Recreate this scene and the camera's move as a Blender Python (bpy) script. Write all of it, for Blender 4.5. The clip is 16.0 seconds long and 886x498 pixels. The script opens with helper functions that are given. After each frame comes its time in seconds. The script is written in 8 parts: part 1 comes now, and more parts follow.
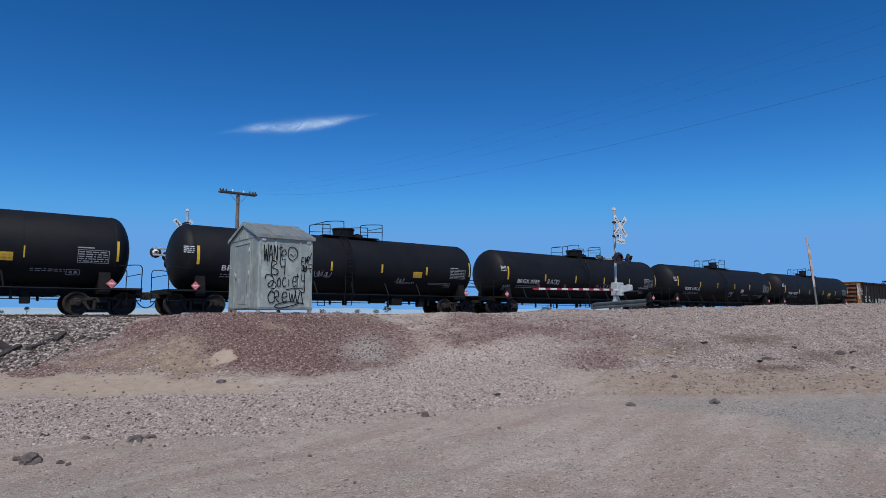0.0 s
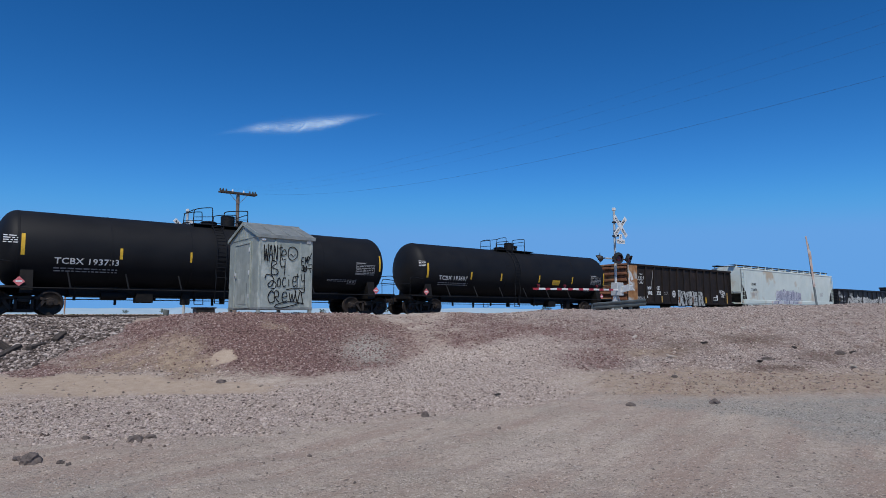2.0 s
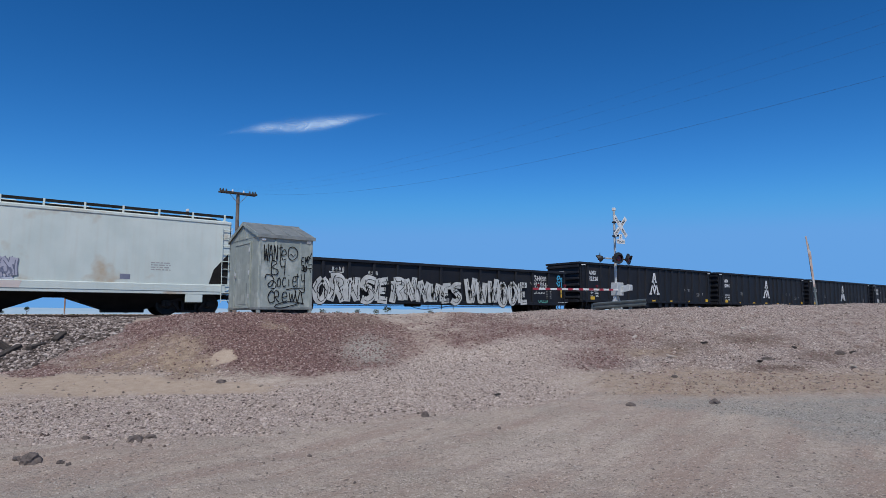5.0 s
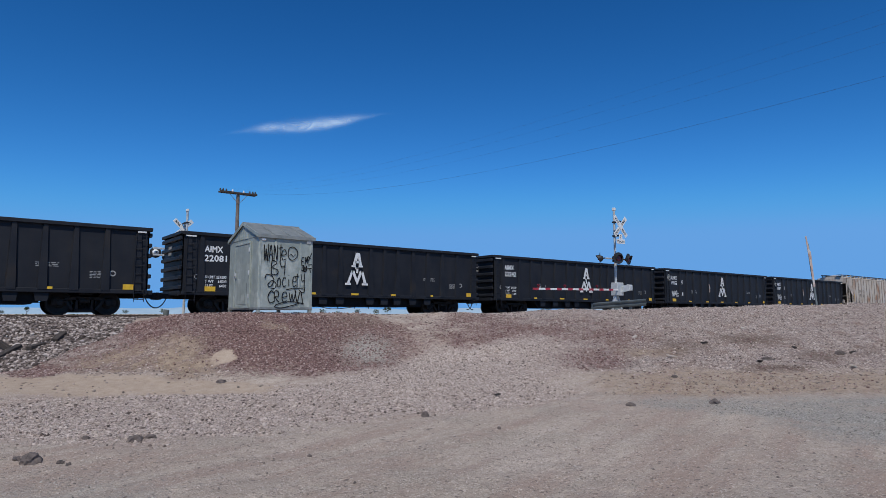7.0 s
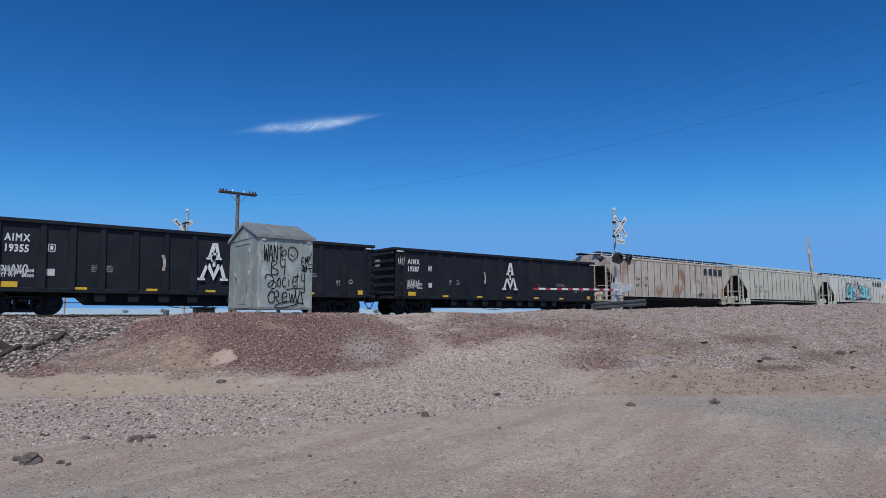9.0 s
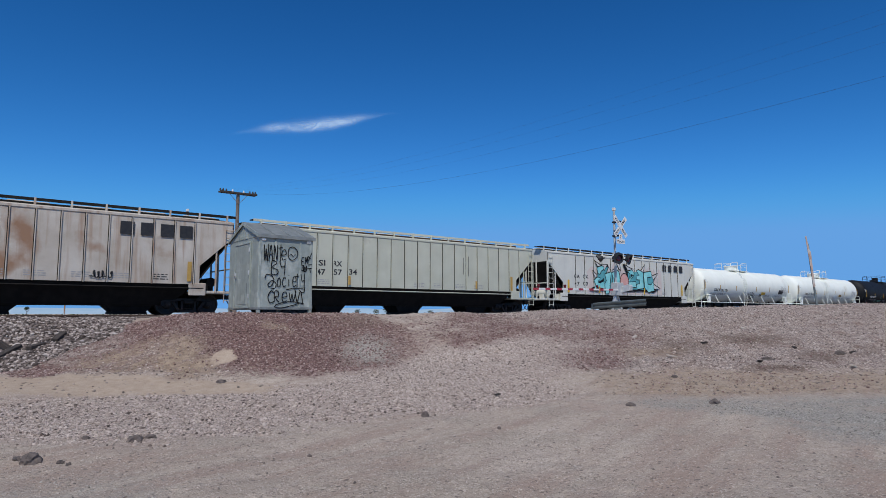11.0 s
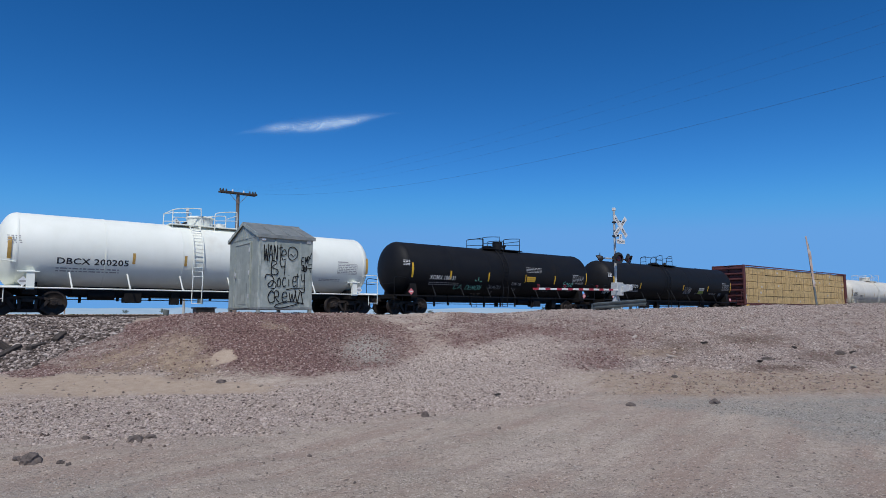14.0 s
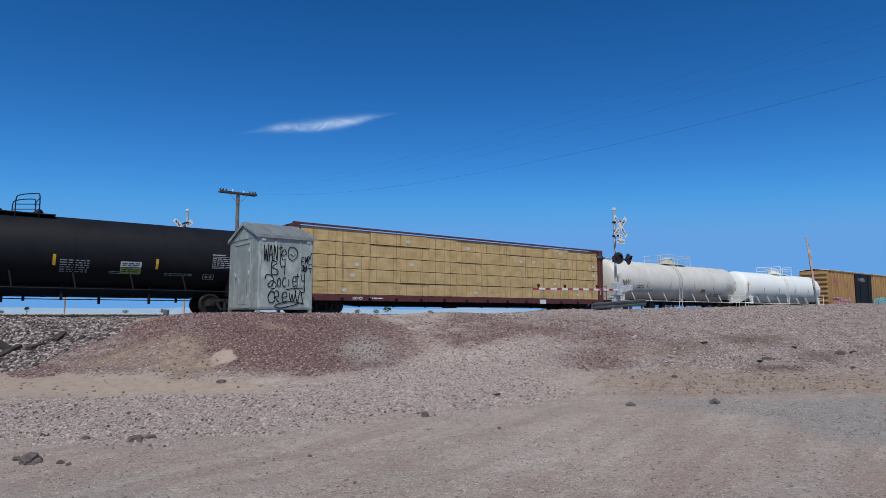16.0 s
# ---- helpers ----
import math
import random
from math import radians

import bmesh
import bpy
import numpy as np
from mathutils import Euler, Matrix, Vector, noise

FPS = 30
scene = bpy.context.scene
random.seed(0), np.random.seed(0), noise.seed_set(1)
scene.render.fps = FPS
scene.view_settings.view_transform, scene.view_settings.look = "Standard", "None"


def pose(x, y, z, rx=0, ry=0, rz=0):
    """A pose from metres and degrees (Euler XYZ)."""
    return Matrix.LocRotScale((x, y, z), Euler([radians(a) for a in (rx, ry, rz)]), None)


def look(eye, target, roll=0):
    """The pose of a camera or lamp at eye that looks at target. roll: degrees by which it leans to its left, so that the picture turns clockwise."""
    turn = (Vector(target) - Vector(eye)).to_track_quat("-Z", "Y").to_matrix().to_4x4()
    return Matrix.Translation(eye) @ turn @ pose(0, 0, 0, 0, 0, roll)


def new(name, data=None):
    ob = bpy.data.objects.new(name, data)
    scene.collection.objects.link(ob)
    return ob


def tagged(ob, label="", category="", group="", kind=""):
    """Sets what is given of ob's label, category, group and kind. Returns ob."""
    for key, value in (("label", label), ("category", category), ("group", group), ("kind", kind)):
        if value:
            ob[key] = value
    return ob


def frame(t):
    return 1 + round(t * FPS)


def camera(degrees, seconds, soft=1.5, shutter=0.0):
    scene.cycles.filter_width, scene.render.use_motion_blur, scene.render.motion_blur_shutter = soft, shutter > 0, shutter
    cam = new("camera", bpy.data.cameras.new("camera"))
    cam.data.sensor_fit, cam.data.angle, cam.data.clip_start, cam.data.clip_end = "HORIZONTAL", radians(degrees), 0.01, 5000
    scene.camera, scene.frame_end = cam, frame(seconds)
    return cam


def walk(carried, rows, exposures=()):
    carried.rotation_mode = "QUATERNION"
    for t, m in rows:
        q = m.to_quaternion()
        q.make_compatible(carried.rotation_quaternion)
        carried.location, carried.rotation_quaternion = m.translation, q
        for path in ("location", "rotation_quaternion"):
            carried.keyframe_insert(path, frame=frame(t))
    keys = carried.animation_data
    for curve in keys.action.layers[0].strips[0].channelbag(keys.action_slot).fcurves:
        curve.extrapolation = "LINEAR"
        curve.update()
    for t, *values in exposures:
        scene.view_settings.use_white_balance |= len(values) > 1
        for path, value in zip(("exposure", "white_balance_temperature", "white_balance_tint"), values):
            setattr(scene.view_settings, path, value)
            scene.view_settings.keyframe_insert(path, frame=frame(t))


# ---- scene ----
# World: x runs along the track, y away from the camera across it, z up; the lot where the camera stands is z = 0.
YAW = radians(51.814)  # between the camera's axis and the track
PITCH = radians(5.837)
EYE = Vector((0, 0, 1.6))
RAIL = 1.55  # top of the rails
TRACK_FAR, TRACK_NEAR = 30.76, 26.2
SPEED = 22.878

cam = camera(70, 16.0, soft=0.6)
AIM = look(EYE, EYE + Vector((math.cos(YAW) * math.cos(PITCH), math.sin(YAW) * math.cos(PITCH), math.sin(PITCH))))
walk(cam, [(0, AIM), (16.0, AIM)])

# ---- light ----
world = bpy.data.worlds.new("sky")
scene.world = world
world.use_nodes = True
SUN_EL, SUN_AZ = radians(54), radians(229)  # azimuth counter-clockwise from +x
sky = world.node_tree.nodes.new("ShaderNodeTexSky")
sky.sky_type, sky.sun_disc = "NISHITA", False
sky.sun_elevation, sky.sun_rotation = SUN_EL, radians(90) - SUN_AZ
sky.altitude, sky.air_density, sky.dust_density, sky.ozone_density = 300, 1.0, 0.0, 4.0
# deep desert blue: each channel of the sky's light on its own power, then its strength
wn, wl = world.node_tree.nodes, world.node_tree.links
split, join = wn.new("ShaderNodeSeparateColor"), wn.new("ShaderNodeCombineColor")
wl.new(sky.outputs[0], split.inputs[0])
for i, (gain, power, most) in enumerate(((0.103, 2.0, 0.130), (0.107, 1.45, 0.355), (0.128, 1.4, 0.755))):
    g1, g2 = wn.new("ShaderNodeMath"), wn.new("ShaderNodeMath")
    g1.operation, g2.operation = "MULTIPLY", "POWER"
    wl.new(split.outputs[i], g1.inputs[0])
    g1.inputs[1].default_value, g2.inputs[1].default_value = gain, power
    wl.new(g1.outputs[0], g2.inputs[0])
    cap = wn.new("ShaderNodeMath")
    cap.operation = "SMOOTH_MIN"
    wl.new(g2.outputs[0], cap.inputs[0])
    cap.inputs[1].default_value, cap.inputs[2].default_value = most, 0.25 * most
    wl.new(cap.outputs[0], join.inputs[i])
wl.new(join.outputs[0], wn["Background"].inputs["Color"])
wn["Background"].inputs["Strength"].default_value = 1.0
sun = new("sun", bpy.data.lights.new("sun", "SUN"))
sun.data.energy, sun.data.angle, sun.data.color = 3.4, radians(0.53), (1.0, 0.965, 0.90)
sun.matrix_basis = look((0, 0, 60), Vector((0, 0, 60)) - Vector((math.cos(SUN_EL) * math.cos(SUN_AZ), math.cos(SUN_EL) * math.sin(SUN_AZ), math.sin(SUN_EL))))
scene.view_settings.exposure = 0.0


# ---- materials ----
def surf(name, low, high, scale=6.0, rough=0.6, metal=0.0, bump=0.15, fine=60.0, streak=0.0, stain=None, stain_at=0.6, stain_scale=0.8, gloss_var=0.12, spec=0.5):
    """A weathered surface: two tones by noise at two scales, optional vertical streaks and stains, fine relief."""
    m = bpy.data.materials.new(name)
    m.use_nodes = True
    nt = m.node_tree
    n, l = nt.nodes, nt.links
    bsdf = n["Principled BSDF"]
    tc, info, off = n.new("ShaderNodeTexCoord"), n.new("ShaderNodeObjectInfo"), n.new("ShaderNodeVectorMath")
    off.operation = "MULTIPLY_ADD"
    l.new(info.outputs["Random"], off.inputs[0])
    off.inputs[1].default_value = (31, 17, 23)
    l.new(tc.outputs["Object"], off.inputs[2])

    def noise_of(sc, detail, stretch=None):
        t = n.new("ShaderNodeTexNoise")
        t.inputs["Scale"].default_value, t.inputs["Detail"].default_value = sc, detail
        if stretch:
            mp = n.new("ShaderNodeMapping")
            mp.inputs["Scale"].default_value = stretch
            l.new(off.outputs[0], mp.inputs[0])
            l.new(mp.outputs[0], t.inputs["Vector"])
        else:
            l.new(off.outputs[0], t.inputs["Vector"])
        return t.outputs["Fac"]

    def mix(fac, a, b):
        x = n.new("ShaderNodeMix")
        x.data_type = "RGBA"
        l.new(fac, x.inputs["Factor"])
        for sock, val in ((x.inputs[6], a), (x.inputs[7], b)):
            if isinstance(val, tuple):
                sock.default_value = (*val, 1)
            else:
                l.new(val, sock)
        return x.outputs[2]

    def ramp(fac, lo, hi):
        r = n.new("ShaderNodeMapRange")
        r.inputs[1].default_value, r.inputs[2].default_value = lo, hi
        l.new(fac, r.inputs[0])
        return r.outputs[0]

    big, small = noise_of(scale, 6), noise_of(fine, 4)
    add = n.new("ShaderNodeMath")
    add.operation = "MULTIPLY_ADD"
    l.new(small, add.inputs[0])
    add.inputs[1].default_value = 0.35
    l.new(big, add.inputs[2])
    col = mix(ramp(add.outputs[0], 0.45, 0.9), low, high)
    if streak:
        k = ramp(noise_of(1.0, 5, (5.0, 5.0, 0.35)), 0.5, 0.75)
        ml = n.new("ShaderNodeMath")
        ml.operation = "MULTIPLY"
        l.new(k, ml.inputs[0])
        ml.inputs[1].default_value = streak
        col = mix(ml.outputs[0], col, stain or tuple(c * 0.5 for c in low))
    if stain:
        col = mix(ramp(noise_of(stain_scale, 8), stain_at, stain_at + 0.12), col, stain)
    l.new(col, bsdf.inputs["Base Color"])
    rr = n.new("ShaderNodeMapRange")
    rr.inputs[3].default_value, rr.inputs[4].default_value = max(0.05, rough - gloss_var), min(1, rough + gloss_var)
    l.new(big, rr.inputs[0])
    l.new(rr.outputs[0], bsdf.inputs["Roughness"])
    bsdf.inputs["Metallic"].default_value = metal
    bsdf.inputs["Specular IOR Level"].default_value = spec
    if bump:
        b = n.new("ShaderNodeBump")
        b.inputs["Strength"].default_value, b.inputs["Distance"].default_value = bump, 0.02
        l.new(add.outputs[0], b.inputs["Height"])
        l.new(b.outputs[0], bsdf.inputs["Normal"])
    return m


BLACK = surf("black_tank_paint", (0.0075, 0.008, 0.0095), (0.012, 0.0125, 0.014), 1.5, 0.6, bump=0.04, stain=(0.014, 0.012, 0.011), stain_at=0.62, stain_scale=0.5, spec=0.2)
GREASE = surf("greasy_dark_steel", (0.004, 0.004, 0.004), (0.016, 0.013, 0.011), 5, 0.7, bump=0.3, spec=0.25)
CAST = surf("rusty_cast_steel", (0.008, 0.006, 0.005), (0.035, 0.024, 0.018), 6, 0.75, bump=0.4)
WHEEL = surf("wheel_steel", (0.012, 0.009, 0.007), (0.045, 0.032, 0.024), 5, 0.6, metal=0.2, bump=0.2)
SHINY = surf("polished_tread", (0.35, 0.34, 0.33), (0.5, 0.49, 0.47), 5, 0.3, metal=1.0, bump=0.05)
GONDOLA = surf("dark_gondola_paint", (0.012, 0.0135, 0.018), (0.022, 0.0235, 0.028), 1.2, 0.55, bump=0.06, streak=0.25, stain=(0.030, 0.025, 0.021), stain_at=0.63, stain_scale=0.6, spec=0.22)
BROWN = surf("weathered_brown_paint", (0.007, 0.0055, 0.005), (0.024, 0.017, 0.014), 2.6, 0.75, bump=0.5, streak=0.6, stain=(0.036, 0.023, 0.017), stain_at=0.63, stain_scale=0.9, spec=0.3)
RUST = surf("orange_rust", (0.10, 0.036, 0.018), (0.26, 0.11, 0.05), 3, 0.9, bump=0.3, stain=(0.40, 0.27, 0.12), stain_at=0.58, stain_scale=0.7)
RUSTPANEL = surf("rusted_cream_panel", (0.22, 0.085, 0.03), (0.46, 0.24, 0.09), 2.5, 0.85, bump=0.2, streak=0.3, stain=(0.42, 0.44, 0.41), stain_at=0.53, stain_scale=1.0)
HOPWHITE = surf("chalky_white_paint", (0.54, 0.605, 0.555), (0.64, 0.695, 0.64), 1.0, 0.6, bump=0.05, streak=0.18, stain=(0.48, 0.40, 0.29), stain_at=0.585, stain_scale=0.7)
HOPRUST = surf("rust_streaked_tan_paint", (0.42, 0.36, 0.29), (0.58, 0.53, 0.46), 1.2, 0.75, bump=0.1, streak=0.75, stain=(0.30, 0.17, 0.10), stain_at=0.57, stain_scale=0.5)
HOPCREAM = surf("cream_grey_paint", (0.485, 0.485, 0.385), (0.575, 0.575, 0.465), 1.0, 0.6, bump=0.05, streak=0.12, stain=(0.40, 0.36, 0.29), stain_at=0.66, stain_scale=0.6)
HOPGREY = surf("light_grey_paint", (0.585, 0.58, 0.515), (0.68, 0.675, 0.60), 1.0, 0.6, bump=0.05, streak=0.15, stain=(0.38, 0.34, 0.30), stain_at=0.66, stain_scale=0.6)
# HOPDARK: grime in seams, and shade put into the colour of ends and underparts
HOPDARK = surf("grime_and_painted_shade", (0.006, 0.0055, 0.005), (0.022, 0.019, 0.016), 2.5, 0.85, bump=0.2, spec=0.25)
WHITETANK = surf("white_tank_paint", (0.765, 0.785, 0.70), (0.835, 0.85, 0.775), 1.0, 0.5, bump=0.03, streak=0.12, stain=(0.66, 0.65, 0.56), stain_at=0.62, stain_scale=0.5, spec=0.25)
CREAMTANK = surf("yellowed_tank_paint", (0.60, 0.57, 0.48), (0.72, 0.69, 0.60), 1.0, 0.5, bump=0.04, streak=0.25, stain=(0.42, 0.36, 0.26), stain_at=0.62, stain_scale=0.5)
YELLOW = surf("yellow_reflector", (0.62, 0.36, 0.02), (0.80, 0.50, 0.04), 6, 0.45, bump=0.02)
OLDYELLOW = surf("faded_reflector", (0.40, 0.24, 0.06), (0.55, 0.34, 0.08), 9, 0.5, bump=0.02)
WHITE = surf("white_lettering", (0.62, 0.62, 0.60), (0.78, 0.78, 0.76), 12, 0.6, bump=0.0)
DIMWHITE = surf("dirty_white_lettering", (0.22, 0.22, 0.22), (0.40, 0.40, 0.39), 8, 0.7, bump=0.0)
DARKINK = surf("black_lettering", (0.012, 0.012, 0.014), (0.03, 0.03, 0.03), 8, 0.6, bump=0.0)
GREYINK = surf("faded_grey_lettering", (0.30, 0.29, 0.28), (0.40, 0.39, 0.38), 8, 0.7, bump=0.0)
REDPINK = surf("red_placard", (0.62, 0.10, 0.11), (0.74, 0.26, 0.27), 25, 0.5, bump=0.0)
GREENCARD = surf("green_picture_sticker", (0.16, 0.30, 0.05), (0.38, 0.42, 0.10), 3, 0.5, bump=0.0)
PALECARD = surf("faded_pink_notice", (0.55, 0.33, 0.31), (0.72, 0.55, 0.52), 14, 0.6, bump=0.0)
MAROON = surf("maroon_paint", (0.07, 0.018, 0.018), (0.13, 0.035, 0.032), 2, 0.65, bump=0.08, streak=0.3, stain=(0.10, 0.05, 0.035), stain_at=0.64)
LUMBER = surf("stacked_pine", (0.47, 0.315, 0.125), (0.68, 0.485, 0.225), 2.0, 0.8, bump=0.1)
TANBOX = surf("tan_boxcar_paint", (0.36, 0.20, 0.07), (0.46, 0.27, 0.10), 1.2, 0.7, bump=0.06, streak=0.35, stain=(0.22, 0.11, 0.05), stain_at=0.62)
GALV = surf("galvanised_sheet", (0.245, 0.275, 0.245), (0.36, 0.395, 0.355), 3.5, 0.5, metal=0.1, bump=0.05, streak=0.35, stain=(0.46, 0.49, 0.44), stain_at=0.55, stain_scale=2.0)
GALVDARK = surf("weathered_galvanised_roof", (0.17, 0.185, 0.175), (0.30, 0.315, 0.295), 4.5, 0.55, metal=0.25, bump=0.08)
SPRAY = surf("black_spray_paint", (0.006, 0.006, 0.007), (0.014, 0.014, 0.015), 10, 0.6, bump=0.0, spec=0.2)
ALU = surf("aluminium_mast", (0.42, 0.435, 0.42), (0.60, 0.61, 0.59), 5, 0.5, metal=0.2, bump=0.05)
SIGNWHITE = surf("white_sign_sheet", (0.66, 0.67, 0.64), (0.78, 0.78, 0.75), 5, 0.5, bump=0.02)
SIGNBLACK = surf("matt_black_enamel", (0.012, 0.012, 0.013), (0.03, 0.03, 0.03), 6, 0.6, bump=0.05)
LENS = surf("dark_red_lens", (0.10, 0.006, 0.006), (0.16, 0.012, 0.012), 6, 0.2, bump=0.0)
REDTAPE = surf("red_retroreflective_tape", (0.32, 0.015, 0.03), (0.42, 0.03, 0.045), 8, 0.4, bump=0.02)
WOOD = surf("weathered_pole_wood", (0.105, 0.08, 0.062), (0.22, 0.175, 0.145), 4, 0.85, bump=0.4, streak=0.4)
OLDTIE = surf("creosoted_tie_wood", (0.022, 0.018, 0.016), (0.07, 0.055, 0.045), 7, 0.9, bump=0.5)
GUARD = surf("galvanised_guard_rail", (0.11, 0.135, 0.13), (0.20, 0.225, 0.215), 3, 0.5, metal=0.3, bump=0.05)
RAILSTEEL = surf("rusty_rail", (0.05, 0.03, 0.022), (0.11, 0.07, 0.05), 6, 0.7, metal=0.3, bump=0.2)
WIRE = surf("dark_wire", (0.02, 0.022, 0.025), (0.04, 0.04, 0.045), 5, 0.6, bump=0.0)
OLDSTRIP = surf("peeling_post_strip", (0.30, 0.16, 0.11), (0.52, 0.42, 0.36), 5, 0.8, bump=0.2, streak=0.3, stain=(0.50, 0.48, 0.45), stain_at=0.5, stain_scale=3)
DEEPCYAN = surf("deep_turquoise_spray", (0.06, 0.28, 0.31), (0.13, 0.42, 0.44), 2, 0.6, bump=0.0)
DIMPAPER = surf("paper_label", (0.50, 0.49, 0.45), (0.62, 0.61, 0.57), 9, 0.8, bump=0.0)
CYAN = surf("turquoise_spray_paint", (0.17, 0.56, 0.57), (0.36, 0.74, 0.72), 2, 0.6, bump=0.0)
PINK = surf("pink_spray_paint", (0.62, 0.30, 0.26), (0.74, 0.42, 0.36), 3, 0.6, bump=0.0)
SALMON = surf("salmon_overspray", (0.60, 0.49, 0.44), (0.64, 0.58, 0.53), 2, 0.7, bump=0.0)
PALE = surf("pale_spray_paint", (0.50, 0.50, 0.47), (0.68, 0.68, 0.64), 3, 0.6, bump=0.0)
VIOLET = surf("violet_grey_spray", (0.33, 0.32, 0.40), (0.48, 0.48, 0.54), 2, 0.6, bump=0.0)
PALEVIOLET = surf("pale_violet_spray", (0.48, 0.48, 0.54), (0.60, 0.60, 0.64), 2, 0.6, bump=0.0)
INDIGO = surf("dark_indigo_spray", (0.13, 0.14, 0.20), (0.22, 0.23, 0.30), 2, 0.6, bump=0.0)
WHITEPIECE = surf("aged_white_spray", (0.40, 0.40, 0.37), (0.66, 0.66, 0.62), 3, 0.65, bump=0.0, stain=(0.20, 0.20, 0.20), stain_at=0.62, stain_scale=1.6)
SILVER = surf("aged_silver_spray", (0.24, 0.25, 0.235), (0.50, 0.51, 0.48), 3.5, 0.7, bump=0.0, stain=(0.07, 0.07, 0.07), stain_at=0.60, stain_scale=2.2)
BLUESPRAY = surf("bright_blue_spray", (0.03, 0.32, 0.52), (0.08, 0.46, 0.66), 4, 0.6, bump=0.0)
MINT = surf("mint_spray_paint", (0.10, 0.42, 0.34), (0.2, 0.55, 0.45), 4, 0.6, bump=0.0)


# ---- mesh building ----
class Geo:
    """Collects vertices and faces of one mesh."""

    def __init__(self):
        self.v, self.f = [], []

    def add(self, verts, faces):
        k = len(self.v)
        self.v += [tuple(p) for p in verts]
        self.f += [tuple(i + k for i in q) for q in faces]
        return self

    def box(self, x0, x1, y0, y1, z0, z1, c=0.0):
        if c <= 0:
            v = [(x, y, z) for x in (x0, x1) for y in (y0, y1) for z in (z0, z1)]
            return self.add(v, [(0, 1, 3, 2), (4, 6, 7, 5), (0, 4, 5, 1), (2, 3, 7, 6), (0, 2, 6, 4), (1, 5, 7, 3)])
        lo, hi = (x0, y0, z0), (x1, y1, z1)
        c = min(c, *((b - a) * 0.45 for a, b in zip(lo, hi)))
        bm = bmesh.new()
        pts = []
        for sx in (0, 1):
            for sy in (0, 1):
                for sz in (0, 1):
                    s = (sx, sy, sz)
                    base = [hi[i] if s[i] else lo[i] for i in range(3)]
                    for keep in range(3):
                        pts.append([base[i] if i == keep else base[i] + (-c if s[i] else c) for i in range(3)])
        bm.free()
        idx = lambda sx, sy, sz, k: (sx * 4 + sy * 2 + sz) * 3 + k
        faces = []
        for k in range(3):
            a, b = (k + 1) % 3, (k + 2) % 3
            for side in (0, 1):
                q = []
                for p, r in ((0, 0), (1, 0), (1, 1), (0, 1)):
                    s = [0, 0, 0]
                    s[k], s[a], s[b] = side, p, r
                    q.append(idx(*s, k))
                faces.append(tuple(q if side else q[::-1]))
            for p in (0, 1):
                for r in (0, 1):
                    s0, s1 = [0, 0, 0], [0, 0, 0]
                    s0[a] = s1[a] = p
                    s0[b] = s1[b] = r
                    s1[k] = 1
                    q = (idx(*s0, a), idx(*s1, a), idx(*s1, b), idx(*s0, b))
                    faces.append(q if p == r else q[::-1])
        for sx in (0, 1):
            for sy in (0, 1):
                for sz in (0, 1):
                    q = tuple(idx(sx, sy, sz, k) for k in range(3))
                    faces.append(q if (sx + sy + sz) % 2 else q[::-1])
        return self.add(pts, faces)

    def cyl(self, p0, p1, r0, r1=None, seg=12, caps=True):
        r1 = r0 if r1 is None else r1
        p0, p1 = Vector(p0), Vector(p1)
        q = (p1 - p0).to_track_quat("Z", "Y")
        ring = [Vector((math.cos(2 * math.pi * i / seg), math.sin(2 * math.pi * i / seg), 0)) for i in range(seg)]
        v = [p0 + q @ (c * r0) for c in ring] + [p1 + q @ (c * r1) for c in ring]
        f = [(i, (i + 1) % seg, seg + (i + 1) % seg, seg + i) for i in range(seg)]
        if caps:
            f += [tuple(range(seg - 1, -1, -1)), tuple(range(seg, 2 * seg))]
        return self.add(v, f)

    def pipe(self, pts, r, seg=8):
        pts = [Vector(p) for p in pts]
        n = len(pts)
        rings = []
        up = None
        for i, p in enumerate(pts):
            d = (pts[min(i + 1, n - 1)] - pts[max(i - 1, 0)]).normalized()
            if up is None:
                up = d.orthogonal().normalized()
            up = (up - d * up.dot(d)).normalized()
            side = d.cross(up)
            rings.append([p + up * (r * math.cos(2 * math.pi * k / seg)) + side * (r * math.sin(2 * math.pi * k / seg)) for k in range(seg)])
        v = [q for ring in rings for q in ring]
        f = [(i * seg + k, i * seg + (k + 1) % seg, (i + 1) * seg + (k + 1) % seg, (i + 1) * seg + k) for i in range(n - 1) for k in range(seg)]
        f += [tuple(range(seg - 1, -1, -1)), tuple(range((n - 1) * seg, n * seg))]
        return self.add(v, f)

    def prism(self, poly, axis, a, b):
        """A polygon extruded from a to b along axis 0 (poly in yz), 1 (poly in xz) or 2 (poly in xy)."""
        def put(p, t):
            return ((t, p[0], p[1]), (p[0], t, p[1]), (p[0], p[1], t))[axis]
        n = len(poly)
        v = [put(p, a) for p in poly] + [put(p, b) for p in poly]
        f = [tuple(range(n - 1, -1, -1)), tuple(range(n, 2 * n))] + [(i, (i + 1) % n, n + (i + 1) % n, n + i) for i in range(n)]
        return self.add(v, f)

    def lathe(self, profile, y, z, seg=48, arc=(0, 2 * math.pi)):
        """A profile of (x, r) turned about the x-direction line through y, z."""
        full = abs(arc[1] - arc[0] - 2 * math.pi) < 1e-6
        m = seg if full else seg + 1
        v = []
        for x, r in profile:
            for k in range(m):
                t = arc[0] + (arc[1] - arc[0]) * k / seg
                v.append((x, y + r * math.cos(t), z + r * math.sin(t)))
        f = []
        for i in range(len(profile) - 1):
            for k in range(seg):
                j = (k + 1) % m
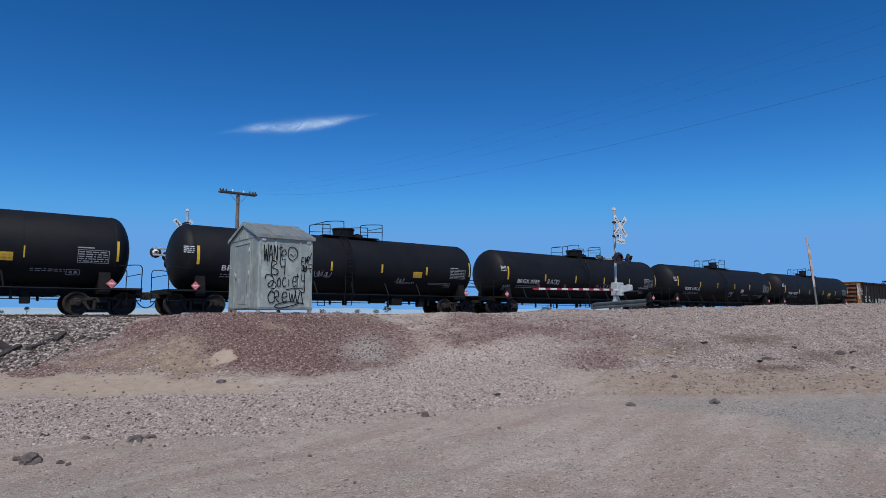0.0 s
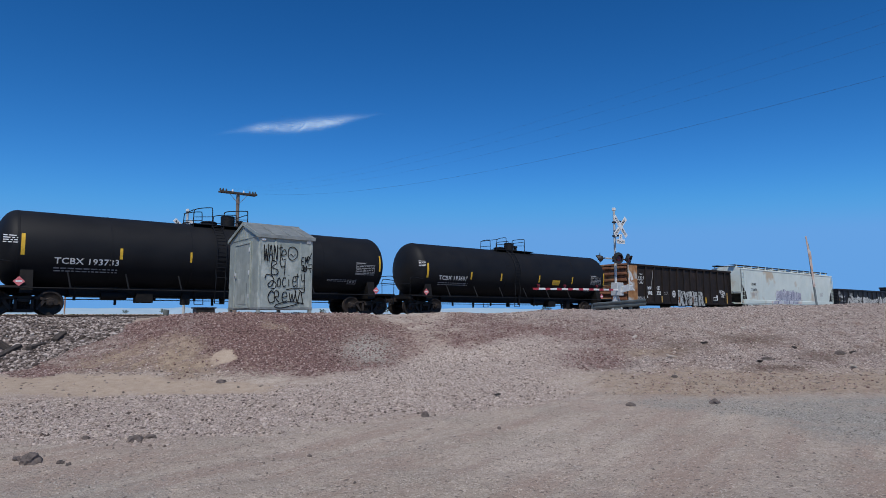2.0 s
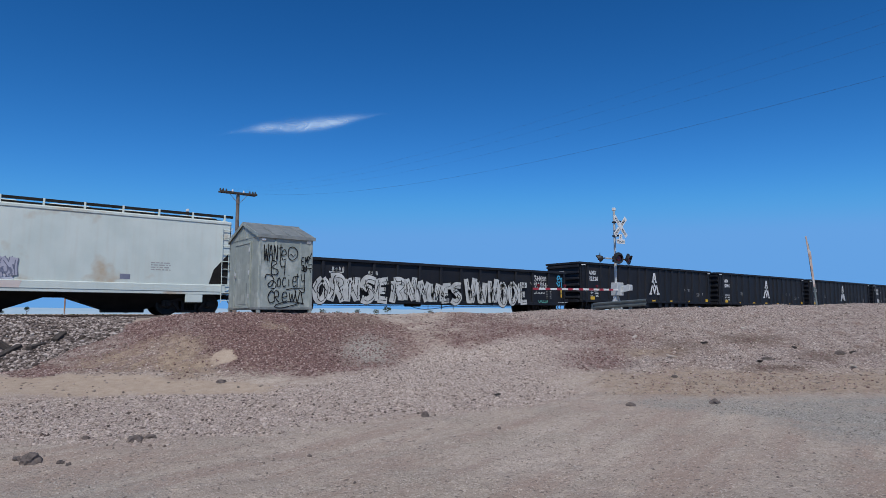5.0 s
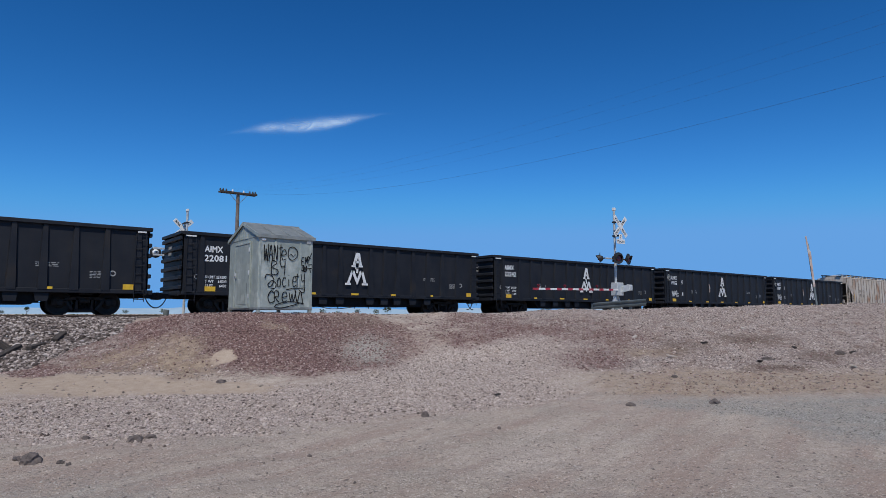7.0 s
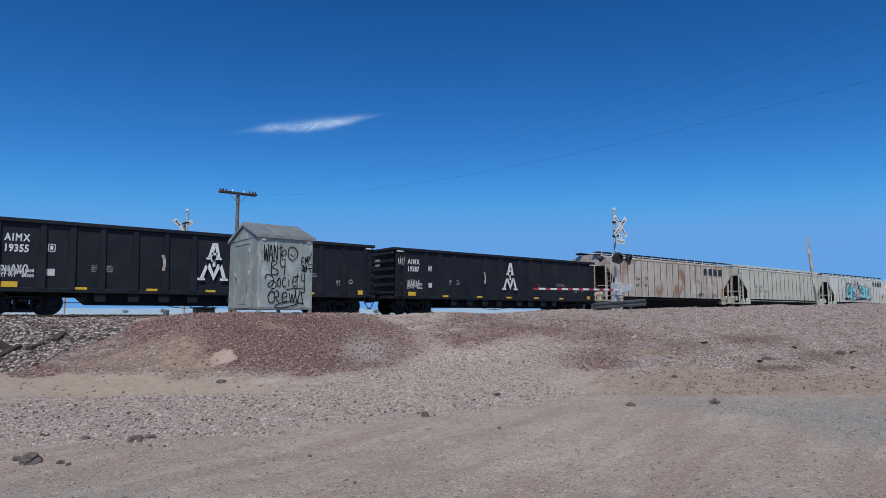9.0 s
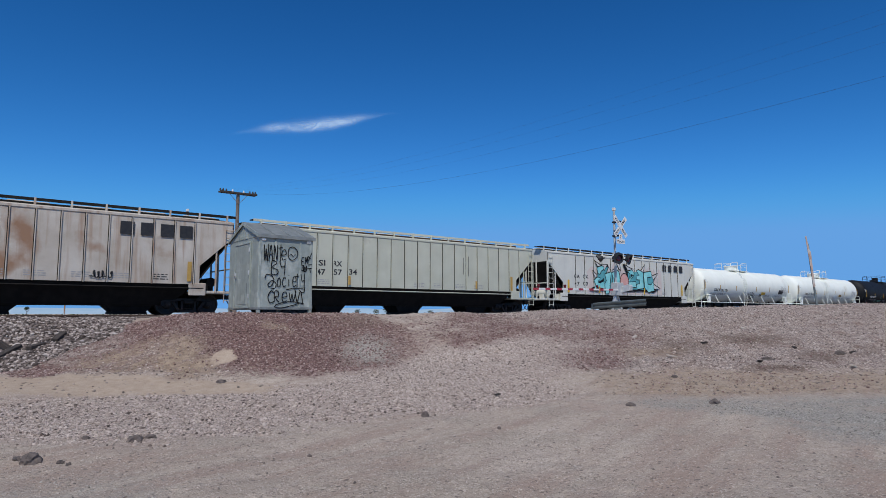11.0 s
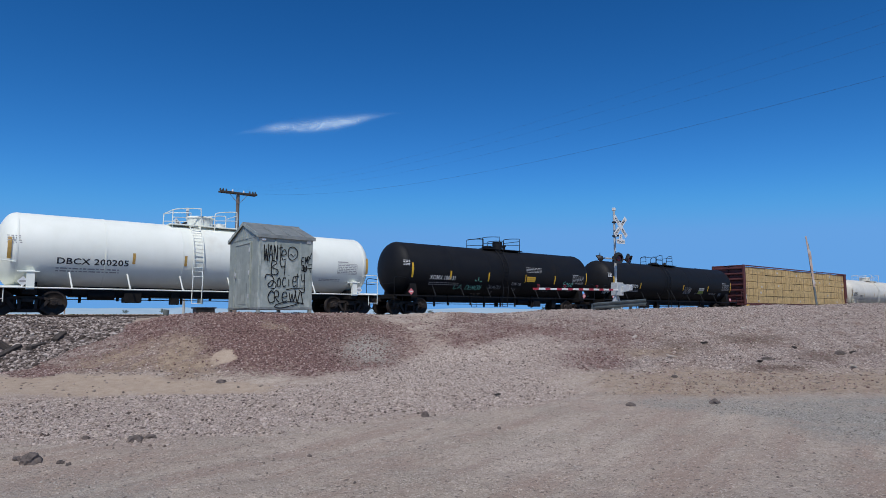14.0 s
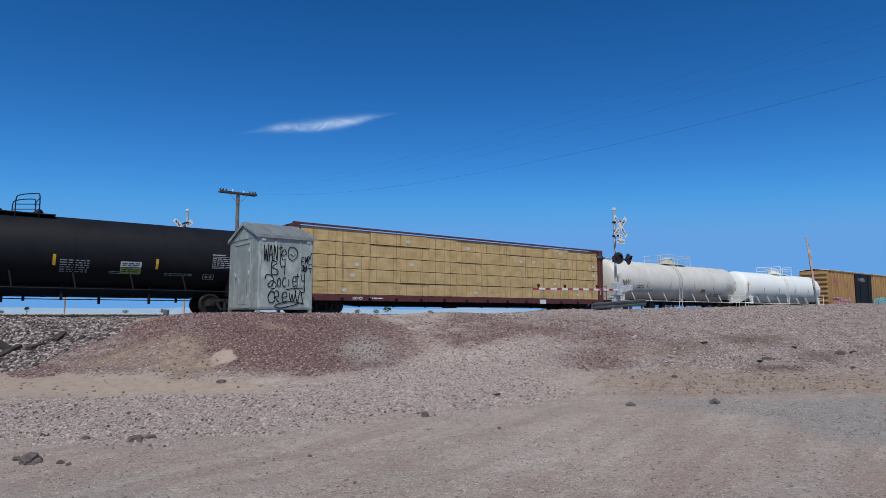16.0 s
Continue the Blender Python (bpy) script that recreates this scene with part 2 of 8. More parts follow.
                f.append((i * m + k, i * m + j, (i + 1) * m + j, (i + 1) * m + k))
        return self.add(v, f)

    def mesh(self, name, mat, smooth=35):
        me = bpy.data.meshes.new(name)
        me.from_pydata(self.v, [], self.f)
        bm = bmesh.new()
        bm.from_mesh(me)
        bmesh.ops.recalc_face_normals(bm, faces=bm.faces)
        bm.to_mesh(me)
        bm.free()
        me.materials.append(mat)
        if smooth:
            for p in me.polygons:
                p.use_smooth = True
            me.set_sharp_from_angle(angle=radians(smooth))
        return me


def part(name, geo, material, parent=None, label="", smooth=35):
    """One mesh object, under a thing or a part; geo may be a mesh that is shared."""
    me = geo if isinstance(geo, bpy.types.Mesh) else geo.mesh(name, material, smooth)
    ob = new(name, me)
    ob.parent = parent
    return tagged(ob, label)


def thing(name, label, category, group="", at=None):
    ob = new(name)
    ob.empty_display_size = 0.3
    if at is not None:
        ob.matrix_basis = at
    return tagged(ob, label, category, group)


def alone(name, geo, material, label, category, group="", kind="", at=None, smooth=35):
    ob = part(name, geo, material, None, label, smooth)
    if at is not None:
        ob.matrix_basis = at
    return tagged(ob, label, category, group, kind)


STORE = {}


def shared(key, make, material, smooth=35):
    """The mesh kept under key, built by make() the first time."""
    if key not in STORE:
        STORE[key] = make().mesh(key if isinstance(key, str) else str(key[0]), material, smooth)
    return STORE[key]


def words(text, size, spread=1.0, bold=0.0):
    """Vertices and faces of a line of text, left aligned, in the xy plane."""
    cu = bpy.data.curves.new("text", "FONT")
    cu.body, cu.size, cu.space_character, cu.offset, cu.resolution_u = text, size, spread, bold, 2
    ob = bpy.data.objects.new("text", cu)
    me = bpy.data.meshes.new_from_object(ob)
    v = [tuple(p.co) for p in me.vertices]
    f = [tuple(p.vertices) for p in me.polygons]
    bpy.data.objects.remove(ob)
    bpy.data.curves.remove(cu)
    bpy.data.meshes.remove(me)
    return v, f


LAY = 1.003  # along the cars, marks are laid out at this scale


class Decal(Geo):
    """Flat paint shapes drawn in (x, height), laid on a flat side or round a tank."""
    lay = LAY

    def rect(self, x0, x1, z0, z1, step=0.25):
        n = max(1, int((z1 - z0) / step + 0.999))
        for i in range(n):
            a, b = z0 + (z1 - z0) * i / n, z0 + (z1 - z0) * (i + 1) / n
            self.add([(x0, a, 0), (x1, a, 0), (x1, b, 0), (x0, b, 0)], [(0, 1, 2, 3)])
        return self

    def poly(self, pts):
        return self.add([(x, z, 0) for x, z in pts], [tuple(range(len(pts)))])

    def text(self, s, x, z, size, spread=1.0, bold=0.0, width=None):
        v, f = words(s, size, spread, bold)
        if v:
            k = width / max(p[0] for p in v) if width else 1.0
            self.add([(x + p[0] * k, z + p[1], 0) for p in v], f)
        return self

    def ribbon(self, pts, w, up=0.0):
        pts = [Vector((p[0], p[1])) for p in pts]
        n = len(pts)
        v = []
        for i, p in enumerate(pts):
            d = (pts[min(i + 1, n - 1)] - pts[max(i - 1, 0)])
            d = d.normalized() if d.length > 1e-6 else Vector((1, 0))
            s = Vector((-d.y, d.x)) * (w / 2)
            v += [(p.x + s.x, p.y + s.y, up), (p.x - s.x, p.y - s.y, up)]
        return self.add(v, [(2 * i, 2 * i + 1, 2 * i + 3, 2 * i + 2) for i in range(n - 1)])

    def flat(self, y, lift=0.006):
        g = Geo()
        return g.add([(x * self.lay, y - lift - e, z) for x, z, e in self.v], self.f)

    def round(self, r, zc, y=0.0, lift=0.006):
        """Heights are measured along the tank's skin from its middle height."""
        g = Geo()
        return g.add([(x * self.lay, y - (r + lift + e) * math.cos(s / r), zc + (r + lift + e) * math.sin(s / r)) for x, s, e in self.v], self.f)


def bars(d, x0, x1, z0, z1, rows, seed=0):
    """Lines of unreadable small print."""
    rnd = random.Random(seed)
    h = (z1 - z0) / rows
    for i in range(rows):
        x = x0
        z = z1 - (i + 1) * h
        while x < x1 - 0.02:
            w = min(rnd.uniform(0.06, 0.26), x1 - x)
            d.rect(x, x + w, z + h * 0.28, z + h * 0.72)
            x += w + 0.05
    return d


def scribble(d, x0, x1, z0, z1, w, loops, seed):
    """A loose looping spray line."""
    rnd = random.Random(seed)
    pts, n = [], loops * 10
    ph, q = rnd.uniform(0, 6), rnd.uniform(0.6, 0.9)
    zc, hz = (z0 + z1) / 2, (z1 - z0) / 2
    for i in range(n + 1):
        t = i / n
        a = 2 * math.pi * loops * t + ph
        pts.append((x0 + (x1 - x0) * t + q * (x1 - x0) / loops * 0.5 * math.cos(a), zc + hz * (0.75 * math.sin(a) + 0.25 * math.sin(2.3 * a + ph))))
    return d.ribbon(pts, w)


# ---- ground ----
# Height of the lot, the mound and the road approach along bearings (sideways over forward from the camera): forward distances, then heights.
FALL = (
    (-1.2, (6, 10, 13, 14.7, 16.2, 18), (0, 0, 0.1, 0.8, 1.47, 1.47)),
    (-0.70, (6, 12, 16.2, 18.3, 20.3, 22), (0, 0, 0.2, 0.85, 1.47, 1.47)),
    (-0.52, (6, 13, 16.0, 18.5, 20.5, 22.4), (0, 0, 0.3, 0.95, 1.32, 1.47)),
    (-0.405, (6, 13, 15.5, 17.3, 18.6, 22), (0, 0, 0.3, 1.1, 1.57, 1.5)),
    (-0.271, (6, 13, 15.5, 17.3, 18.4, 21.5), (0, 0, 0.3, 1.15, 1.64, 1.62)),
    (-0.146, (6, 13, 16.0, 18.0, 19.5, 23), (0, 0, 0.3, 1.05, 1.6, 1.5)),
    (0.014, (6, 13, 16.5, 19.0, 21.5, 26), (0, 0, 0.4, 1.1, 1.65, 1.5)),
    (0.193, (6, 13, 17.0, 20.0, 24.0, 30), (0, 0, 0.45, 1.15, 1.73, 1.62)),
    (0.371, (6, 13, 17.5, 21.0, 25.0, 32), (0, 0, 0.5, 1.22, 1.82, 1.70)),
    (0.55, (6, 13, 18.0, 22.0, 26.0, 36), (0, 0, 0.55, 1.33, 1.95, 1.8)),
    (0.70, (6, 13, 18.0, 22.0, 27.0, 40), (0, 0, 0.55, 1.38, 2.04, 1.9)),
)
SY, CY = math.sin(YAW), math.cos(YAW)


def smooth01(t):
    t = np.clip(t, 0, 1)
    return t * t * (3 - 2 * t)


def lie(x, y):
    """Sideways and forward distance from the camera."""
    return x * SY - y * CY, x * CY + y * SY


def terrain(x, y):
    """Ground height without its fine relief, for arrays."""
    x, y = np.asarray(x, float), np.asarray(y, float)
    side, ahead = lie(x, y)
    bear = np.clip(side / np.maximum(ahead, 0.01), -1.2, 0.70)
    prof = []
    for _, far, high in FALL:
        f, h = np.array(far, float), np.array(high, float)
        k = np.clip(np.searchsorted(f, ahead) - 1, 0, len(f) - 2)
        t = np.clip((ahead - f[k]) / (f[k + 1] - f[k]), 0, 1)
        lin = h[k] + (h[k + 1] - h[k]) * t
        prof.append(lin)
    prof = np.array(prof)
    bs = np.array([r[0] for r in FALL])
    k = np.clip(np.searchsorted(bs, bear) - 1, 0, len(bs) - 2)
    t = smooth01((bear - bs[k]) / (bs[k + 1] - bs[k]))
    pick = np.arange(prof[0].size).reshape(prof[0].shape)
    flat = prof.reshape(len(bs), -1)
    z = (flat[k.ravel(), pick.ravel()] * (1 - t.ravel()) + flat[k.ravel() + 1, pick.ravel()] * t.ravel()).reshape(prof[0].shape)
    bed = smooth01((y - 24.2) / 1.0)
    z = z * (1 - bed) + 1.43 * bed
    drop = smooth01((y - 33.0) / 3.5)
    return z - drop * (1.43 - 0.7)


def relief(x, y, amp=1.0):
    p = Vector((x, y, 0))
    return amp * (0.05 * noise.noise(p * 0.45) + 0.03 * noise.noise(p * 1.3) + 0.014 * noise.noise(p * 4.0) + 0.008 * noise.noise(p * 11))


def height(x, y):
    side, ahead = lie(x, y)
    far = max(0.0, min(1.0, (60 - abs(ahead)) / 30))
    return float(terrain(np.array([x]), np.array([y]))[0]) + relief(x, y, far)


SOILS = ("red", "gravel", "sand", "ballast", "bluish", "fine", "brown", "tan")


def along(v, xs, ys):
    """Straight lines through points."""
    if v <= xs[0]:
        return ys[0]
    for i in range(1, len(xs)):
        if v < xs[i]:
            return ys[i - 1] + (ys[i] - ys[i - 1]) * (v - xs[i - 1]) / (xs[i] - xs[i - 1])
    return ys[-1]


def zone(x, y):
    """What the ground is made of: the amounts of SOILS."""
    side, ahead = lie(x, y)
    p = Vector((x, y, 3))
    n1 = noise.noise(p * 0.55) + 0.6 * noise.noise(p * 1.7) + 0.35 * noise.noise(p * 4.5)
    n2 = noise.noise(p * 0.8 + Vector((40, 0, 0))) + 0.6 * noise.noise(p * 2.6 + Vector((0, 40, 0)))
    b, a = side / max(ahead, 0.5) + 0.022 * n1, ahead + 0.45 * n2

    def band(v, lo, hi, soft):
        return max(0.0, min(1.0, (v - lo) / soft + 0.5)) * max(0.0, min(1.0, (hi - v) / soft + 0.5))

    def patch(b0, a0, wb, wa, soft=0.8):
        r = math.hypot((b - b0) / wb, (a - a0) / wa)
        return max(0.0, min(1.0, (1 + soft / 2 - r) / soft))

    mottle = max(0.0, min(1.0, 0.5 + 0.9 * n2))
    # dark red fill round the hut, thinning out along the crest
    red = max(patch(-0.225, 17.2, 0.20, 2.4), 0.60 * patch(0.13, 18.9, 0.22, 3.4) * (0.55 + 0.7 * mottle), 0.62 * patch(0.225, 16.4, 0.07, 1.3), 0.72 * patch(-0.52, 16.6, 0.17, 2.0) * (0.5 + mottle), 0.85 * patch(-0.43, 19.2, 0.08, 1.6))
    # coarse pinkish gravel: a wide tongue from the lot's edge up to the crest
    lo = along(b, (-0.46, -0.3, -0.16, 0.014, 0.19, 0.25), (8.0, 8.8, 9.6, 10.3, 11.8, 13.3))
    hi = along(b, (-0.4, -0.2, -0.12, -0.02, 0.1, 0.2), (13.1, 13.9, 15.2, 16.8, 18.6, 19.2))
    grav = band(a, lo, hi, 1.3) * (1 - band(b, 0.19, 9, 0.16)) * (1 - 0.5 * patch(-0.62, 12.3, 0.16, 1.0))
    # pale sand washed out at the mound's foot, and a bare scoop in its face
    top = along(b, (-0.7, -0.5, -0.3, -0.25), (15.4, 14.7, 14.3, 13.9))
    sand = band(a, 12.85, top - 0.25, 0.7) * (1 - band(b, -0.27, 9, 0.08))
    sand = max(sand, patch(-0.338 + 0.008 * n2, 15.8, 0.026, 0.19, 0.5))
    ball = band(y + 0.25 * n1, along(b, (-0.64, -0.5), (19.3, 20.6)), 33.5, 0.7) * band(b, -3, -0.50, 0.07)
    ball = max(ball, band(y, 24.3, 33.6, 0.4))
    # bluish chippings across the lot, thicker towards the road
    lo = along(b, (0.2, 0.4, 0.55, 0.68), (11.2, 10.3, 9.1, 7.8))
    blue = band(a, lo, 12.6, 1.6) * band(b, 0.2, 9, 0.2) * (0.36 + 0.5 * max(0, min(1, (b - 0.2) / 0.35))) * (0.55 + 0.6 * mottle)
    blue = max(blue, 0.72 * patch(-0.12, 16.9, 0.06, 0.95, 1.2), 0.30 * patch(-0.6, 6.0, 0.25, 0.9) * (0.4 + mottle))
    fine = max(band(a, 15.3, 60, 1.6) * band(b, 0.04, 9, 0.3), patch(-0.46, 17.0, 0.22, 2.2))
    brown = 0.85 * max(patch(0.48, 19.3, 0.045, 0.7, 1.6), patch(0.53, 15.5, 0.045, 0.35, 1.4), patch(0.60, 17.2, 0.035, 0.9, 1.6), 0.8 * patch(0.37, 18.3, 0.04, 0.9, 1.6), 0.6 * patch(0.66, 18.0, 0.03, 0.6, 1.6), 0.6 * patch(-0.14, 18.6, 0.05, 0.5))
    tan = max(0.8 * patch(-0.46, 15.9, 0.13, 1.5) * (0.35 + mottle), 0.5 * patch(-0.27, 17.5, 0.03, 0.22), 0.6 * band(a, 12.6, 15.4, 1.0) * band(b, 0.23, 9, 0.12), 0.6 * patch(0.33, 17.5, 0.06, 0.7))
    return red, grav, sand, ball, blue, fine, brown, tan


def ground_material():
    m = bpy.data.materials.new("dirt_and_gravel")
    m.use_nodes = True
    nt = m.node_tree
    n, l = nt.nodes, nt.links
    bsdf = n["Principled BSDF"]
    tc, att = n.new("ShaderNodeTexCoord"), n.new("ShaderNodeVertexColor")
    att.layer_name = "soil"
    att2 = n.new("ShaderNodeVertexColor")
    att2.layer_name = "soil_more"
    sep, sep2 = n.new("ShaderNodeSeparateColor"), n.new("ShaderNodeSeparateColor")
    l.new(att.outputs["Color"], sep.inputs[0])
    l.new(att2.outputs["Color"], sep2.inputs[0])

    def noise_of(sc, detail=6, rough=0.6):
        t = n.new("ShaderNodeTexNoise")
        t.inputs["Scale"].default_value, t.inputs["Detail"].default_value, t.inputs["Roughness"].default_value = sc, detail, rough
        l.new(tc.outputs["Object"], t.inputs["Vector"])
        return t.outputs["Fac"]

    def ramp(fac, lo, hi, a=0.0, b=1.0):
        r = n.new("ShaderNodeMapRange")
        for i, v in enumerate((lo, hi, a, b)):
            r.inputs[i + 1].default_value = v
        l.new(fac, r.inputs[0])
        return r.outputs[0]

    def mix(fac, a, b):
        x = n.new("ShaderNodeMix")
        x.data_type = "RGBA"
        l.new(fac, x.inputs["Factor"])
        for sock, val in ((x.inputs[6], a), (x.inputs[7], b)):
            if isinstance(val, tuple):
                sock.default_value = (*val, 1)
            else:
                l.new(val, sock)
        return x.outputs[2]

    def edge(chan, soft, sc):
        ad = n.new("ShaderNodeMath")
        ad.operation = "ADD"
        l.new(chan, ad.inputs[0])
        l.new(ramp(noise_of(sc), 0.25, 0.75, -0.35, 0.35), ad.inputs[1])
        return ramp(ad.outputs[0], 0.5 - soft, 0.5 + soft)

    # bent coordinates, so that the stones' cells are uneven
    bend, wob = n.new("ShaderNodeVectorMath"), n.new("ShaderNodeTexNoise")
    wob.inputs["Scale"].default_value, wob.inputs["Detail"].default_value = 14, 3
    l.new(tc.outputs["Object"], wob.inputs["Vector"])
    bend.operation = "MULTIPLY_ADD"
    l.new(wob.outputs["Color"], bend.inputs[0])
    bend.inputs[1].default_value = (0.09, 0.09, 0.09)
    l.new(tc.outputs["Object"], bend.inputs[2])

    def cells(scale, feature="F1"):
        v = n.new("ShaderNodeTexVoronoi")
        v.feature = feature
        v.inputs["Scale"].default_value = scale
        l.new(bend.outputs[0], v.inputs["Vector"])
        return v

    def tint(v):
        h = n.new("ShaderNodeSeparateColor")
        l.new(v.outputs["Color"], h.inputs[0])
        return h.outputs

    big, mid, small = cells(15), cells(30), cells(62)
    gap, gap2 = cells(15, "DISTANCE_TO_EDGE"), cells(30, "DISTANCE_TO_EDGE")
    hb, hm, hs = tint(big), tint(mid), tint(small)
    # wheel-worn streaks across the lot
    turn, draw, wear = n.new("ShaderNodeMapping"), n.new("ShaderNodeMapping"), n.new("ShaderNodeTexNoise")
    turn.inputs["Rotation"].default_value = (0, 0, radians(-19))
    draw.inputs["Scale"].default_value = (0.13, 1.3, 1)
    l.new(tc.outputs["Object"], turn.inputs[0])
    l.new(turn.outputs[0], draw.inputs[0])
    l.new(draw.outputs[0], wear.inputs["Vector"])
    wear.inputs["Scale"].default_value, wear.inputs["Detail"].default_value = 1.6, 7
    dirt = mix(ramp(noise_of(0.35), 0.35, 0.65), (0.435, 0.351, 0.279), (0.50, 0.415, 0.338))
    dirt = mix(ramp(wear.outputs["Fac"], 0.46, 0.60, 0, 0.9), dirt, (0.405, 0.305, 0.242))
    dirt = mix(ramp(wear.outputs["Fac"], 0.46, 0.34, 0, 0.7), dirt, (0.55, 0.458, 0.372))
    dirt = mix(ramp(noise_of(0.9, 7, 0.65), 0.52, 0.62, 0, 0.65), dirt, mix(hs[2], (0.25, 0.21, 0.165), (0.54, 0.46, 0.375)))
    dirt = mix(ramp(noise_of(6, 9, 0.75), 0.50, 0.64, 0, 0.6), dirt, (0.345, 0.272, 0.216))
    dirt = mix(ramp(noise_of(30, 6, 0.85), 0.56, 0.66, 0, 0.5), dirt, (0.20, 0.155, 0.126))
    dirt = mix(ramp(hs[0], 0.82, 0.94, 0, 0.6), dirt, (0.19, 0.15, 0.125))
    dirt = mix(ramp(hs[1], 0.86, 0.95, 0, 0.6), dirt, (0.70, 0.61, 0.52))
    dirt = mix(ramp(hm[2], 0.972, 0.98, 0, 0.7), dirt, (0.13, 0.105, 0.09))
    gravel = mix(hb[0], (0.43, 0.348, 0.292), (0.63, 0.53, 0.46))
    # shade between the gravel stones, painted as dark cell edges
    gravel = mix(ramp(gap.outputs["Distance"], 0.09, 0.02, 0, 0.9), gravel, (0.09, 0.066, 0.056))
    gravel = mix(ramp(noise_of(60, 4, 0.75), 0.57, 0.64, 0, 0.6), gravel, (0.20, 0.145, 0.115))
    red = mix(hm[0], (0.115, 0.067, 0.059), (0.295, 0.185, 0.163))
    red = mix(ramp(hm[1], 0.88, 0.92, 0, 0.9), red, (0.42, 0.33, 0.29))
    # the red fill's cell edges carry painted shade too
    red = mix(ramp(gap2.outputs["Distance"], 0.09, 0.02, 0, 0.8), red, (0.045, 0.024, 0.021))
    fine = mix(hm[2], (0.09, 0.064, 0.056), (0.50, 0.41, 0.35))
    fine = mix(ramp(hs[1], 0.86, 0.90, 0, 0.9), fine, (0.60, 0.53, 0.47))
    fine = mix(ramp(noise_of(2.2, 9, 0.75), 0.48, 0.62, 0, 0.8), fine, mix(hs[0], (0.115, 0.070, 0.056), (0.32, 0.225, 0.18)))
    tan = mix(ramp(noise_of(4, 8, 0.7), 0.40, 0.62), (0.42, 0.325, 0.235), (0.26, 0.19, 0.135))
    tan = mix(ramp(noise_of(55, 3, 0.8), 0.54, 0.62), tan, (0.19, 0.135, 0.10))
    blue = mix(hs[0], (0.18, 0.162, 0.138), (0.50, 0.46, 0.40))
    brown = mix(hm[1], (0.085, 0.058, 0.046), (0.225, 0.165, 0.13))
    sand = mix(ramp(noise_of(5, 6), 0.35, 0.7), (0.485, 0.387, 0.298), (0.40, 0.308, 0.228))
    sand = mix(ramp(noise_of(60, 3, 0.8), 0.58, 0.66), sand, (0.30, 0.22, 0.16))
    stone = mix(hb[1], (0.05, 0.042, 0.037), (0.24, 0.205, 0.185))
    col = mix(edge(sep2.outputs[1], 0.3, 9.0), dirt, fine)
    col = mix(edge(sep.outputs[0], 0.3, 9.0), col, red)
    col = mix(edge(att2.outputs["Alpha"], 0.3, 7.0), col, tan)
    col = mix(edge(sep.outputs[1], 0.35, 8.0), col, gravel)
    col = mix(edge(sep2.outputs[0], 0.3, 22.0), col, blue)
    col = mix(edge(sep2.outputs[2], 0.35, 8.0), col, brown)
    col = mix(edge(sep.outputs[2], 0.25, 5.0), col, sand)
    col = mix(edge(att.outputs["Alpha"], 0.2, 5.0), col, stone)
    l.new(col, bsdf.inputs["Base Color"])
    bsdf.inputs["Roughness"].default_value = 0.95
    bsdf.inputs["Specular IOR Level"].default_value = 0.15
    bump = n.new("ShaderNodeBump")
    bump.inputs["Strength"].default_value, bump.inputs["Distance"].default_value = 0.9, 0.03
    hsum = n.new("ShaderNodeMath")
    hsum.operation = "MULTIPLY_ADD"
    l.new(mid.outputs["Distance"], hsum.inputs[0])
    hsum.inputs[1].default_value = -0.5
    l.new(noise_of(34, 8, 0.75), hsum.inputs[2])
    l.new(hsum.outputs[0], bump.inputs["Height"])
    l.new(bump.outputs[0], bsdf.inputs["Normal"])
    return m


def build_ground():
    az = [-180 + 6 * i for i in range(22)] + [-48 + 0.22 * i for i in range(437)] + [49 + 6 * i for i in range(22)]
    az = sorted(set(a for a in az if -180 <= a < 180))
    rr = [0.4, 1.2, 2.2, 3.0]
    r = 3.6
    while r < 42:
        rr.append(r)
        r *= 1.0075
    while r < 4200:
        rr.append(r)
        r *= 1.16
    A, R = np.meshgrid(np.radians(az), np.array(rr))
    side, ahead = R * np.sin(A), R * np.cos(A)
    X, Y = side * SY + ahead * CY, -side * CY + ahead * SY
    Z = terrain(X, Y)
    rows, cols = R.shape
    verts, tint, more = [], [], []
    for i in range(rows):
        amp = max(0.0, min(1.0, (60 - rr[i]) / 30))
        for j in range(cols):
            x, y = X[i, j], Y[i, j]
            verts.append((x, y, Z[i, j] + (relief(x, y, amp) if amp else 0)))
            soil = zone(x, y) if rr[i] < 120 else (0,) * 8
            tint += soil[:4]
            more += soil[4:]
    faces = [(i * cols + j, i * cols + (j + 1) % cols, (i + 1) * cols + (j + 1) % cols, (i + 1) * cols + j) for i in range(rows - 1) for j in range(cols)]
    faces.append(tuple(range(cols - 1, -1, -1)))
    me = bpy.data.meshes.new("ground")
    me.from_pydata(verts, [], faces)
    for p in me.polygons:
        p.use_smooth = True
    if me.polygons[0].normal.z < 0:
        me.flip_normals()
    layer = me.color_attributes.new("soil", "FLOAT_COLOR", "POINT")
    layer.data.foreach_set("color", tint)
    me.color_attributes.new("soil_more", "FLOAT_COLOR", "POINT").data.foreach_set("color", more)
    me.materials.append(ground_material())
    return tagged(new("ground", me), "pinkish tan dirt lot rising to a red gravel mound", "ground", kind="structure")


build_ground()


# ---- tracks ----
def rail_profile():
    return [(-0.075, 0), (0.075, 0), (0.075, 0.015), (0.012, 0.035), (0.012, 0.12), (0.036, 0.135), (0.036, 0.168), (0.028, 0.175), (-0.028, 0.175), (-0.036, 0.168), (-0.036, 0.135), (-0.012, 0.12), (-0.012, 0.035), (-0.075, 0.015)]


